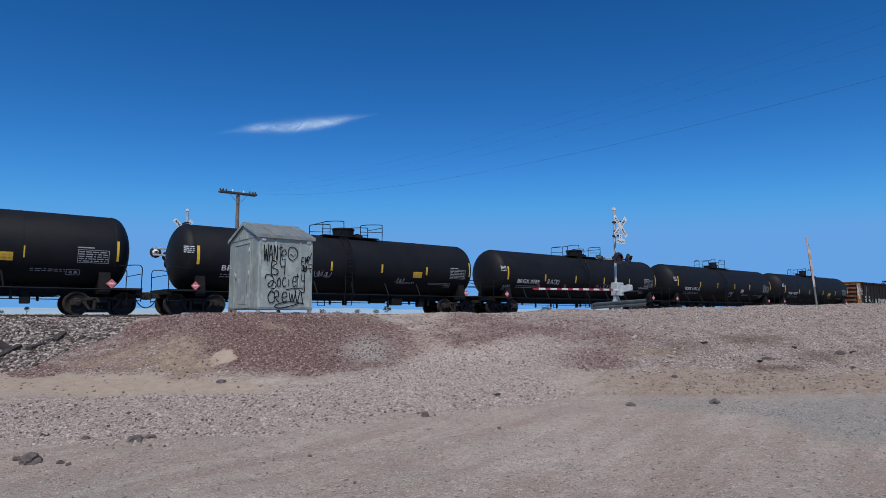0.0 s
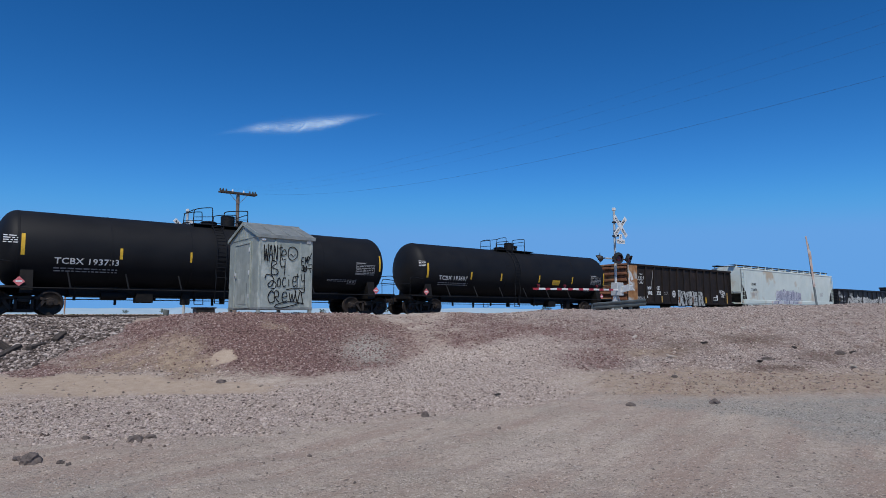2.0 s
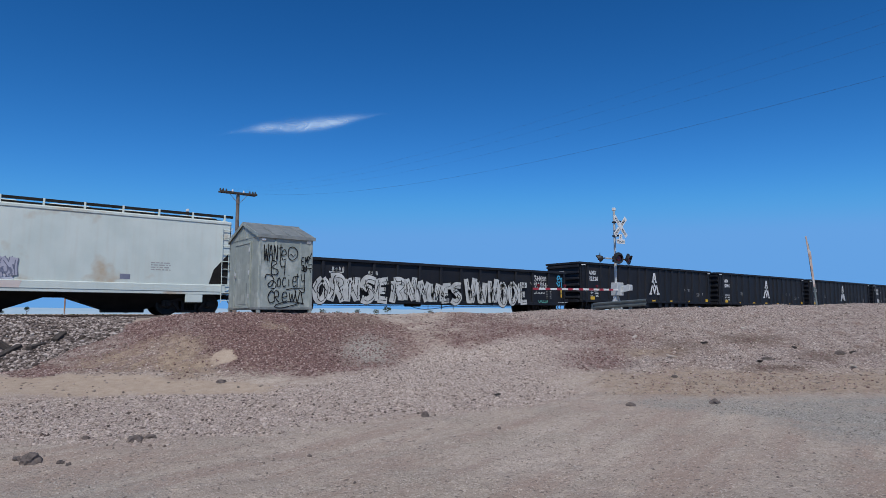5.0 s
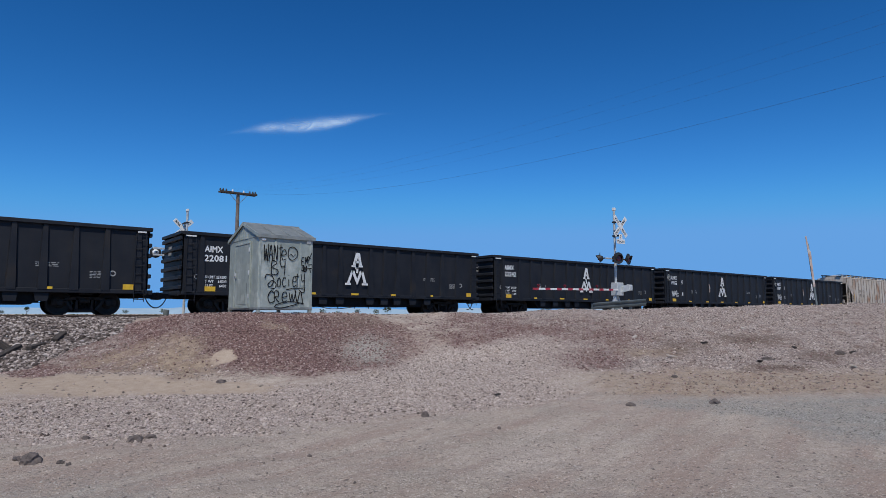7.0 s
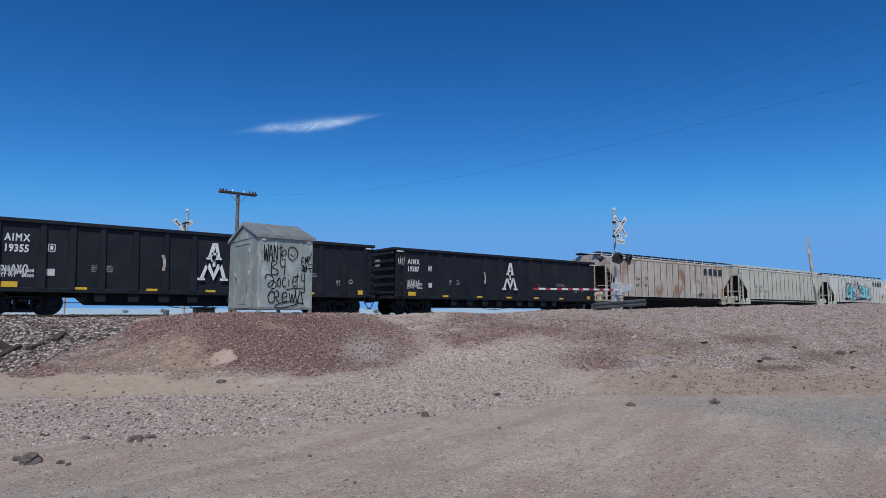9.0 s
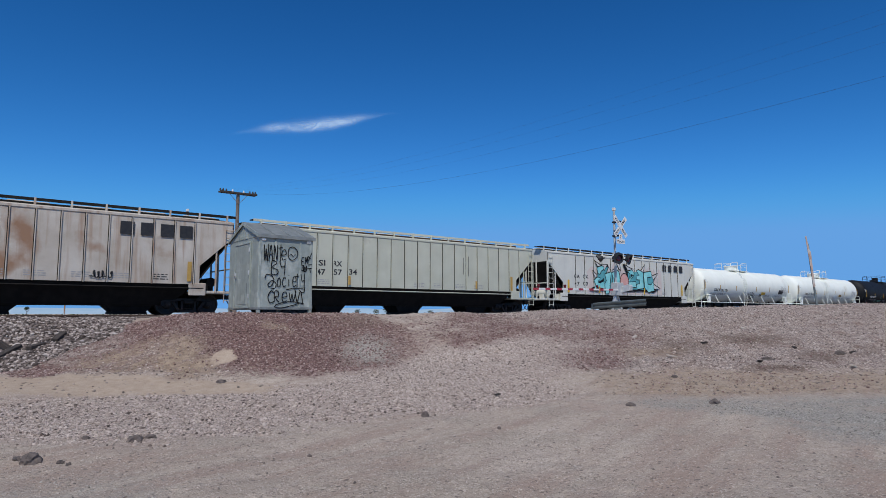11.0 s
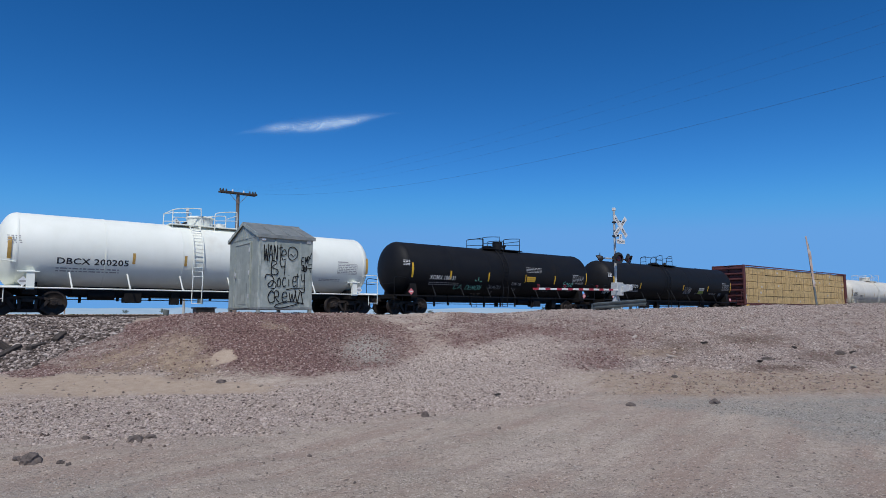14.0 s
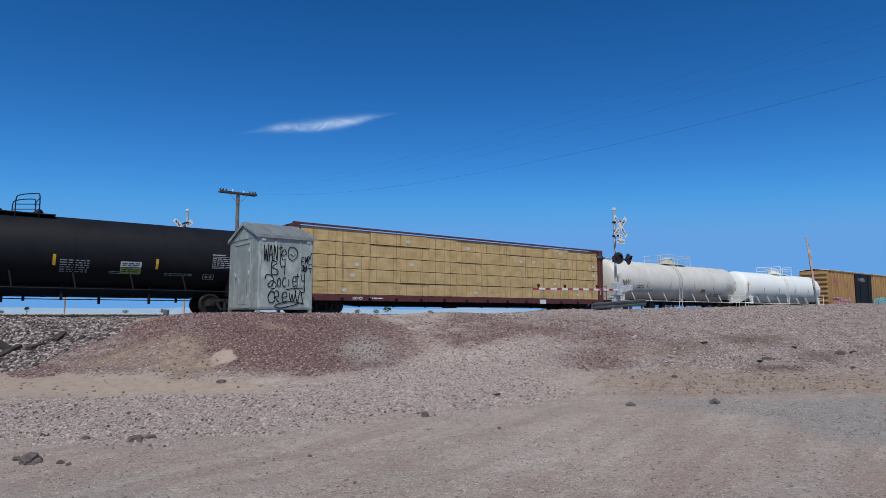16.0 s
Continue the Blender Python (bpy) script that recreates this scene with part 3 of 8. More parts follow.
def track(yc):
    t = thing("railway_track", "rusty steel rails on creosoted ties in ballast", "railway track", "tracks at the crossing")
    for s in (-0.7175 - 0.036, 0.7175 + 0.036):
        g = Geo().prism([(yc + s + a, RAIL - 0.175 + b) for a, b in rail_profile()], 0, -260, 620)
        part("rail", g, RAILSTEEL, t)
    tie = shared("tie", lambda: Geo().box(-0.115, 0.115, -1.28, 1.28, -0.17, 0, 0.012), OLDTIE)
    x = -40.0
    rnd = random.Random(int(yc * 10))
    while x < 95:
        o = part("tie", tie, OLDTIE, t)
        o.matrix_basis = pose(x + rnd.uniform(-0.03, 0.03), yc + rnd.uniform(-0.03, 0.03), RAIL - 0.176, 0, 0, rnd.uniform(-1, 1))
        x += 0.5
    g = Geo()
    for k in range(400):
        for x in (-40.5 - 0.5 * k, 95.5 + 0.5 * k):
            g.box(x - 0.115, x + 0.115, yc - 1.28, yc + 1.28, RAIL - 0.346, RAIL - 0.176)
    tagged(part("far_ties", g, OLDTIE, t, smooth=0), kind="stuff")


track(TRACK_FAR)
track(TRACK_NEAR)


# ---- signal hut ----
STROKES = {  # hand-drawn letters in a unit square
    "W": [[(0, 1), (0.2, 0.05), (0.45, 0.75), (0.7, 0), (0.95, 1.05)]],
    "A": [[(0, 0), (0.4, 1), (0.8, 0)], [(0.1, 0.4), (0.75, 0.45)]],
    "N": [[(0, 0), (0.1, 1), (0.65, 0.05), (0.75, 1)]],
    "T": [[(0.4, 1.05), (0.38, 0)], [(0, 0.8), (0.8, 0.88)]],
    "e": [[(0.05, 0.4), (0.7, 0.5), (0.6, 0.85), (0.2, 0.8), (0.05, 0.4), (0.25, 0.02), (0.75, 0.12)]],
    "D": [[(0.1, 0.5), (0.2, 0.9), (0.6, 1), (0.95, 0.7), (0.9, 0.25), (0.5, 0), (0.15, 0.2), (0.1, 0.55)]],
    "B": [[(0.1, 0), (0.15, 1), (0.6, 0.9), (0.2, 0.55), (0.7, 0.35), (0.6, 0), (0.05, 0.05)]],
    "Y": [[(0.05, 1), (0.3, 0.5), (0.75, 0.6)], [(0.75, 1.05), (0.7, -0.2)]],
    "S": [[(0, 0.75), (0.2, 1.0), (0.7, 0.95), (0.3, 0.65), (0.75, 0.3), (0.5, -0.05), (0.1, 0.15)]],
    "o": [[(0.35, 0.8), (0.08, 0.5), (0.2, 0.1), (0.6, 0.1), (0.75, 0.5), (0.5, 0.8), (0.3, 0.75)]],
    "c": [[(0.75, 0.7), (0.4, 0.85), (0.05, 0.45), (0.3, 0.05), (0.8, 0.15)]],
    "i": [[(0.3, 0.65), (0.32, 0.05)], [(0.28, 0.95), (0.34, 0.98)]],
    "R": [[(0.05, 0), (0.1, 0.95), (0.6, 0.9), (0.55, 0.5), (0.15, 0.45), (0.7, 0)]],
    "M": [[(0, 0), (0.15, 0.9), (0.4, 0.3), (0.65, 0.95), (0.8, 0)]],
    "F": [[(0.1, 0), (0.15, 0.95), (0.8, 1)], [(0.1, 0.5), (0.6, 0.55)]],
    "E": [[(0.8, 1), (0.1, 0.9), (0.1, 0.05), (0.8, 0)], [(0.1, 0.5), (0.6, 0.5)]],
    "C": [[(0.8, 0.9), (0.4, 1), (0.05, 0.5), (0.35, 0.0), (0.85, 0.1)]],
    "H": [[(0.05, 1), (0.1, 0)], [(0.75, 1), (0.72, 0)], [(0.08, 0.5), (0.75, 0.52)]],
    "U": [[(0.05, 1), (0.08, 0.2), (0.4, 0), (0.7, 0.2), (0.75, 1)]],
    "O": [[(0.4, 1), (0.05, 0.6), (0.15, 0.1), (0.55, 0), (0.85, 0.45), (0.7, 0.9), (0.35, 1)]],
    "L": [[(0.1, 1), (0.05, 0.02), (0.8, 0.08)]],
    "P": [[(0.08, 0), (0.12, 1), (0.65, 0.95), (0.65, 0.55), (0.12, 0.45)]],
    "V": [[(0, 1), (0.35, 0), (0.8, 1.05)]],
    "X": [[(0.05, 1), (0.8, 0)], [(0.75, 1), (0.05, 0)]],
    "n": [[(0.05, 0), (0.1, 0.7), (0.15, 0.5), (0.45, 0.75), (0.65, 0.55), (0.68, 0)]],
    "m": [[(0.02, 0), (0.06, 0.7), (0.3, 0.72), (0.4, 0.1), (0.5, 0.7), (0.75, 0.7), (0.8, 0)]],
    "a": [[(0.7, 0.65), (0.3, 0.75), (0.05, 0.35), (0.3, 0.02), (0.65, 0.3), (0.7, 0.65), (0.8, 0)]],
    "2": [[(0.05, 0.8), (0.35, 1), (0.7, 0.75), (0.05, 0.05), (0.8, 0.02)]],
    "5": [[(0.75, 1), (0.15, 0.95), (0.1, 0.55), (0.65, 0.5), (0.65, 0.1), (0.1, 0.0)]],
    "w": [[(0, 0.8), (0.2, 0.05), (0.4, 0.7), (0.6, 0.05), (0.95, 0.95)]],
}


def curved(pts, n=5):
    """A smooth line through points."""
    out = []
    for i in range(len(pts) - 1):
        p0, p1, p2, p3 = (Vector(pts[max(0, min(len(pts) - 1, i + k))]) for k in (-1, 0, 1, 2))
        for k in range(n):
            t = k / n
            out.append(0.5 * ((2 * p1) + (p2 - p0) * t + (2 * p0 - 5 * p1 + 4 * p2 - p3) * t * t + (3 * p1 - p0 - 3 * p2 + p3) * t ** 3))
    return out + [Vector(pts[-1])]


def sprayed(d, s, x, z, w, h, thick, rise=0.0):
    for i, ch in enumerate(s):
        for st in STROKES.get(ch, []):
            d.ribbon(curved([(x + i * w + a * w * 0.95, z + i * rise + b * h) for a, b in st]), thick)
    return d


def signal_hut():
    x0, x1, y0, y1 = 7.04, 8.78, 18.05, 20.52
    z0, eave, ridge = 1.72, 3.92, 4.40
    hut = thing("signal_hut", "small galvanised steel signal hut with black graffiti", "signal hut", at=pose(7.219, 17.979, z0, 0, 0, -0.57))
    L, W, H = x1 - x0, y1 - y0, eave - z0
    g = Geo().box(0, L, 0, W, 0.04, H, 0.01)
    part("wall", g, GALV, hut)
    for x in (0.02, 0.5, L - 0.44, L - 0.1):
        part("seam_strip", Geo().box(x, x + 0.06, -0.014, 0.004, 0.06, H - 0.03, 0.004), GALV, hut)
    for x in (0.0, L - 0.1):
        for y in (0.0, W - 0.1):
            part("leg", Geo().box(x, x + 0.1, y, y + 0.1, -0.22, 0.05, 0.008), GALV, hut)
    part("skirt", Geo().box(-0.012, L + 0.012, -0.012, W + 0.012, 0.0, 0.08, 0.006), GALVDARK, hut)
    # gable roof with its ridge along the track
    o = 0.05
    R = ridge - z0
    roof = Geo()
    prof = [(-o, H - 0.02), (W / 2, R - 0.02), (W + o, H - 0.02), (W + o, H + 0.03), (W / 2, R + 0.03), (-o, H + 0.03)]
    roof.prism(prof, 0, -o, L + o)
    roof.box(-o - 0.012, L + o + 0.012, -o - 0.014, -o + 0.012, H - 0.07, H + 0.04, 0.006)
    roof.box(-o - 0.012, L + o + 0.012, W + o - 0.012, W + o + 0.014, H - 0.07, H + 0.04, 0.006)
    part("roof", roof, GALVDARK, hut)
    part("ridge_cap", Geo().prism([(W / 2 - 0.14, R - 0.02), (W / 2, R + 0.045), (W / 2 + 0.14, R - 0.02), (W / 2, R + 0.02)], 0, -o - 0.01, L + o + 0.01), GALVDARK, hut)
    for x in (0.45, 0.95, 1.45):
        slope = math.atan2(R - H, W / 2 + o)
        b = Geo().prism([(-o, H + 0.031), (W / 2 - 0.12, R - 0.03), (W / 2 - 0.12, R - 0.005), (-o, H + 0.052)], 0, x, x + 0.04)
        part("roof_seam", b, GALVDARK, hut)
    gab = Geo().prism([(0.02, H - 0.03), (W - 0.02, H - 0.03), (W / 2, R - 0.04)], 0, -0.012, 0.01)
    part("gable", gab, GALV, hut)
    part("gable", Geo().prism([(0.02, H - 0.03), (W - 0.02, H - 0.03), (W / 2, R - 0.04)], 0, L - 0.01, L + 0.012), GALV, hut)
    for k in range(5):
        y = W / 2 - 0.3 + 0.13 * k
        part("gable_rib", Geo().box(-0.026, -0.01, y, y + 0.03, H - 0.02, H + 0.12 + 0.11 * (2 - abs(k - 2)), 0.003), GALV, hut)
    for s in (1, -1):
        ya, yb = (-o, W / 2) if s > 0 else (W + o, W / 2)
        part("bargeboard", Geo().prism([(ya, H - 0.06), (yb, R - 0.06), (yb, R + 0.035), (ya, H + 0.04)], 0, -o - 0.016, -o + 0.004), GALV, hut)
    # door in the end wall
    door = part("door", Geo().box(-0.035, -0.005, 0.62, 1.86, 0.1, 2.0, 0.008), GALV, hut, "grey steel hut door")
    for a, b, c, d in ((0.56, 0.62, 0.06, 2.06), (1.86, 1.92, 0.06, 2.06), (0.62, 1.86, 2.0, 2.06), (0.62, 1.86, 0.04, 0.1)):
        part("door_frame", Geo().box(-0.05, -0.004, a, b, c, d, 0.005), GALV, hut)
    part("door_panel", Geo().box(-0.042, -0.034, 0.85, 1.62, 0.16, 0.95, 0.003), GALV, door)
    hd = Geo().box(-0.075, -0.034, 1.72, 1.80, 0.98, 1.16, 0.008)
    hd.cyl((-0.09, 1.76, 1.06), (-0.09, 1.62, 1.06), 0.012, seg=8).cyl((-0.034, 1.76, 1.06), (-0.095, 1.76, 1.06), 0.014, seg=8)
    part("handle", hd, ALU, door, "steel door handle with hasp")
    for z in (0.35, 1.05, 1.75):
        part("hinge", Geo().box(-0.06, -0.034, 0.58, 0.68, z, z + 0.12, 0.006).cyl((-0.058, 0.61, z - 0.01), (-0.058, 0.61, z + 0.13), 0.014, seg=8), ALU, door)
    # lifting eyes under the eave
    for x in (0.13, L - 0.15):
        e = Geo().box(x - 0.06, x + 0.09, -0.02, 0.0, H - 0.16, H - 0.07, 0.01)
        ring = [(x + 0.015 + 0.05 * math.cos(a), -0.026, H - 0.115 + 0.028 * math.sin(a)) for a in [math.pi * k / 8 for k in range(17)]]
        e.pipe(ring, 0.012, 6)
        part("lifting_eye", e, SIGNWHITE, hut)
    # graffiti
    paint = []
    d = Decal()
    sprayed(d, "WANT", 0.155, 1.43, 0.155, 0.50, 0.027, 0.004)
    sprayed(d, "e", 0.70, 1.49, 0.22, 0.36, 0.026)
    sprayed(d, "D", 0.88, 1.50, 0.37, 0.40, 0.025)
    d.ribbon(curved([(0.95, 1.62), (1.02, 1.68), (1.08, 1.62), (1.15, 1.69)]), 0.018)
    paint.append(d)
    d = sprayed(Decal(), "B", 0.36, 1.04, 0.36, 0.40, 0.027)
    paint.append(sprayed(d, "Y", 0.64, 1.12, 0.26, 0.34, 0.026))
    d = Decal().ribbon(curved([(0.20, 0.92), (0.26, 1.04), (0.42, 1.0), (0.48, 0.86), (0.38, 0.68), (0.30, 0.74), (0.42, 0.86), (0.55, 0.78), (0.52, 0.64), (0.40, 0.62)]), 0.028)
    sprayed(d, "ocie", 0.58, 0.66, 0.165, 0.36, 0.026, 0.012)
    sprayed(d, "TY", 1.16, 0.66, 0.18, 0.42, 0.026, 0.01)
    d.ribbon(curved([(1.46, 0.74), (1.48, 0.58), (1.40, 0.52), (1.30, 0.60)]), 0.026)
    paint.append(d)
    d = sprayed(Decal(), "c", 0.30, 0.18, 0.28, 0.44, 0.030)
    sprayed(d, "Rew", 0.50, 0.22, 0.24, 0.34, 0.028, 0.012)
    d.ribbon(curved([(0.88, 0.60), (1.10, 0.64), (1.42, 0.66)]), 0.028)
    d.ribbon(curved([(1.16, 0.62), (1.24, 0.24), (1.34, 0.56), (1.43, 0.20)]), 0.030)
    d.ribbon(curved([(1.46, 0.18), (1.1, 0.24), (0.72, 0.20), (0.52, 0.09), (0.72, 0.05), (1.05, 0.12), (1.32, 0.20)]), 0.028)
    paint.append(d)
    d = sprayed(Decal(), "EM", 1.36, 1.36, 0.12, 0.24, 0.028, 0.04)
    d.ribbon(curved([(1.58, 1.50), (1.70, 1.76)]), 0.026).ribbon(curved([(1.56, 1.66), (1.68, 1.56)]), 0.026)
    scribble(d, 1.38, 1.55, 1.16, 1.36, 0.028, 3, 5)
    d.ribbon([(1.58, 1.38), (1.70, 1.40)], 0.026).ribbon([(1.56, 1.26), (1.70, 1.28)], 0.026).ribbon([(1.64, 1.28), (1.66, 1.14)], 0.026)
    paint.append(d)
    for d in paint:
        d.lay = 1.0
        part("graffiti", d.flat(-0.016, 0.004), SPRAY, hut, "black spray-painted scrawl", 0)
    part("door_scrawl", Geo().box(-0.044, -0.0425, 0.78, 0.82, 0.5, 0.8), GALVDARK, door)
    # pale weathering wiped across the panel
    return hut


signal_hut()


# ---- crossing signals ----
def lamp_unit(parent, at_x, at_y, at_z, turn, back=None):
    """A flashing-light head: black disc, hooded lens, silver housing. turn: degrees from facing the lot."""
    x = y = z = 0
    f = -1
    u = part("signal_lamp", Geo().cyl((x, y, z), (x, y + f * 0.012, z), 0.30, seg=28), SIGNBLACK, parent, "black round signal lamp, unlit")
    u.matrix_basis = pose(at_x, at_y, at_z, 0, 0, turn)
    part("lens", Geo().cyl((x, y + f * 0.012, z), (x, y + f * 0.045, z), 0.152, 0.13, 24), LENS, u)
    hood = Geo()
    pts = []
    for k in range(15):
        a = radians(-20 + 220 * k / 14)
        pts.append((math.cos(a) * 0.16, math.sin(a) * 0.16))
    v = []
    for a, b in pts:
        long = 0.10 + 0.12 * max(0, b / 0.16)
        v += [(x + a, y + f * 0.014, z + b), (x + a * 1.02, y + f * long, z + b * 1.02), (x + a * 1.1, y + f * long, z + b * 1.1), (x + a * 1.1, y + f * 0.014, z + b * 1.1)]
    hood.add(v, [(4 * i + q, 4 * i + (q + 1) % 4, 4 * i + 4 + (q + 1) % 4, 4 * i + 4 + q) for i in range(14) for q in range(3)])
    part("hood", hood, SIGNBLACK, u)
    hs = Geo()
    for k in range(6):
        r0, r1 = 0.17 * math.cos(radians(15 * k)), 0.17 * math.cos(radians(15 * k + 15))
        hs.cyl((x, y - f * 0.17 * math.sin(radians(15 * k)), z), (x, y - f * 0.17 * math.sin(radians(15 * k + 15)), z), r0, max(r1, 0.004), 20, False)
    part("housing", hs, back or SIGNWHITE, u)
    return u


def crossbuck(parent, x, y, z, f):
    for sgn in (1, -1):
        b = Geo().box(-0.69, 0.69, -0.006, 0.006, -0.12, 0.12, 0.004)
        blade = part("crossbuck_blade", b, SIGNWHITE, parent, "white crossbuck blade with black lettering")
        blade.matrix_basis = pose(x, y + f * (0.012 if sgn > 0 else 0.0), z, 0, -45 * sgn * -f * -1, 0)
        for txt, at in (("RAIL" if sgn > 0 else "CROS", -0.6), ("ROAD" if sgn > 0 else "SING", 0.15)):
            d = Decal().text(txt, at, -0.055, 0.16, 1.0, 0.004, 0.39)
            d.lay = 1.0
            o = part("lettering", d.flat(-0.0, 0.0085), SIGNBLACK, blade, smooth=0)
            if f > 0:
                o.matrix_basis = pose(0, 0, 0, 0, 0, 180)


def crossing_signal(x, y, z0, top, label, f, gate, sign_y=-0.38):
    m = thing("crossing_signal", label, "crossing signal", "signals at the crossing", at=pose(x, y, z0))
    H = top - z0
    part("mast", Geo().cyl((0, 0, 0), (0, 0, H), 0.065, 0.06, 16), ALU, m, "aluminium signal mast")
    part("base", Geo().box(-0.3, 0.3, -0.3, 0.3, -0.5, 0.1, 0.03).cyl((0, 0, 0.1), (0, 0, 0.4), 0.15, 0.09, 16), GUARD, m)
    crossbuck(m, 0, sign_y, H - 0.9, f)
    for z in (H - 0.62, H - 1.35):
        part("clamp", Geo().box(-0.085, 0.085, min(sign_y, -0.09), max(0.09, sign_y), z - 0.04, z + 0.04, 0.01), SIGNBLACK, m)
    sg = part("track_count_sign", Geo().box(-0.35, 0.35, sign_y - 0.006, sign_y + 0.006, H - 1.79, H - 1.55, 0.004).box(-0.14, 0.14, sign_y - 0.006, sign_y + 0.006, H - 1.552, H - 1.29, 0.004), SIGNWHITE, m, "white sign reading 2 tracks")
    d = Decal().text("2", -0.06, H - 1.5, 0.22, 1, 0.005).text("TRACKS", -0.3, H - 1.73, 0.15, 1, 0.003, 0.6)
    d.lay = 1.0
    o = part("lettering", d.flat(0, 0.0), SIGNBLACK, sg, smooth=0)
    o.matrix_basis = pose(0, sign_y - 0.008, 0)
    zl = H - 2.55
    part("crossarm", Geo().box(-0.78, 0.78, -0.035, 0.035, zl - 0.035, zl + 0.035, 0.01), ALU, m)
    for sx, sy in ((-0.30, -0.42), (0.66, -0.33), (-0.86, 0.30)):
        part("lamp_bracket", Geo().box(sx - 0.03, sx + 0.03, min(0, sy), max(0, sy), zl - 0.03, zl + 0.03, 0.008), SIGNBLACK, m)
        lamp_unit(m, sx, sy, zl, (10 if sx > 0 else -20) if sy < 0 else -138 if gate else 180, SIGNBLACK if gate else None)
    part("junction_box", Geo().box(-0.1, 0.1, -0.13, 0.13, zl - 0.14, zl + 0.14, 0.02), SIGNBLACK, m)
    part("cap", Geo().box(-0.075, 0.075, -0.075, 0.075, H - 0.02, H + 0.14, 0.02), SIGNWHITE, m)
    if gate:
        zg = 1.10
        for s in (-1, 1):
            part("base_strut", Geo().prism([(s * 0.08, 0.78), (s * 0.14, 0.78), (s * 0.46, 0.08), (s * 0.34, 0.08)][::s], 1, -0.06, 0.06), ALU, m)
        part("gate_mechanism", Geo().box(-0.16, 0.36, -0.22, 0.22, zg - 0.3, zg + 0.38, 0.03), ALU, m, "grey cast gate mechanism")
        w = Geo().prism([(0.2, zg - 0.12), (0.75, zg - 0.02), (1.0, zg + 0.0), (1.0, zg + 0.28), (0.7, zg + 0.3), (0.2, zg + 0.16)], 1, -0.28, -0.2)
        w.prism([(0.2, zg - 0.12), (0.75, zg - 0.02), (1.0, zg + 0.0), (1.0, zg + 0.28), (0.7, zg + 0.3), (0.2, zg + 0.16)], 1, 0.2, 0.28)
        w.box(0.75, 1.02, -0.3, 0.3, zg - 0.02, zg + 0.26, 0.02)
        part("counterweight", w, ALU, m)
        arm = part("gate_arm", Geo().box(-6.35, -0.1, -0.245, -0.195, zg - 0.045, zg + 0.045, 0.01), SIGNWHITE, m, "lowered red and white striped gate arm")
        arm.matrix_basis = pose(0, 0, 0.0, 0, -0.9, 0)
        n = 16
        for k in range(n):
            if k % 2 == 0:
                a = -6.35 + 6.25 * k / n
                part("red_stripe", Geo().box(a, a + 6.25 / n * 0.85, -0.249, -0.191, zg - 0.049, zg + 0.049), REDTAPE, arm)
        for xx in (-6.0, -4.2, -1.8):
            part("gate_lamp", Geo().box(xx - 0.04, xx + 0.04, -0.25, -0.19, zg + 0.05, zg + 0.10, 0.01).cyl((xx, -0.26, zg + 0.16), (xx, -0.18, zg + 0.16), 0.06, seg=14), LENS, arm)
    return m


crossing_signal(27.302, 20.23, 1.72, 6.98, "aluminium crossing signal with crossbuck and lowered gate", -1, True)
far_signal = crossing_signal(10.338, 36.099, 0.85, 7.25, "aluminium crossing signal with crossbuck beyond the tracks", -1, False, 0.7)
# cantilever arm of the far signal, with its own lamps
part("lamp_arm", Geo().box(-1.7, 0, -0.05, 0.05, 4.2, 4.3, 0.01).box(-1.7, 0, -0.05, 0.05, 3.85, 3.93, 0.01), ALU, far_signal)
for sx, sz in ((-1.5, 4.05), (-0.75, 3.45)):
    lamp_unit(far_signal, sx, 0.3, sz, 180)
    part("lamp_bracket", Geo().box(sx - 0.03, sx + 0.03, -0.05, 0.3, sz - 0.03, sz + 0.03, 0.008), SIGNBLACK, far_signal)


# ---- guard rail, marker post, utility pole ----
def guard_rail():
    t = thing("guard_rail", "short galvanised guard rail in front of the signal", "guard rail")
    a, b = Vector((24.364, 16.459, 0)), Vector((25.711, 21.146, 0))
    prof = [(0, -0.155), (0.04, -0.12), (0.04, -0.06), (0, -0.025), (0, 0.025), (0.04, 0.06), (0.04, 0.12), (0, 0.155), (-0.01, 0.155), (0.028, 0.12), (0.028, 0.06), (-0.012, 0.025), (-0.012, -0.025), (0.028, -0.06), (0.028, -0.12), (-0.01, -0.155)]
    d = (b - a).normalized()
    out = Vector((-d.y, d.x, 0))
    if out.dot(Vector((-0.6, -0.8, 0))) < 0:
        out = -out
    path = []
    L = (b - a).length
    for k in range(14):
        s = L * k / 13
        bend = max(0, s - L * 0.75)
        p = a + d * s - out * bend * bend * 0.55
        path.append((p, 2.1 - 0.03 * s))
    v, f = [], []
    m = len(prof)
    for p, z in path:
        for q, h in prof:
            v.append(p + out * q + Vector((0, 0, z + h)))
    for i in range(len(path) - 1):
        for k in range(m):
            f.append((i * m + k, i * m + (k + 1) % m, (i + 1) * m + (k + 1) % m, (i + 1) * m + k))
    part("beam", Geo().add(v, f), GUARD, t)
    for s in (0.25, 0.55, 0.85):
        p = a + d * L * s - out * 0.1
        part("post", Geo().box(p.x - 0.06, p.x + 0.06, p.y - 0.06, p.y + 0.06, 1.2, 2.1, 0.01), GUARD, t)


guard_rail()


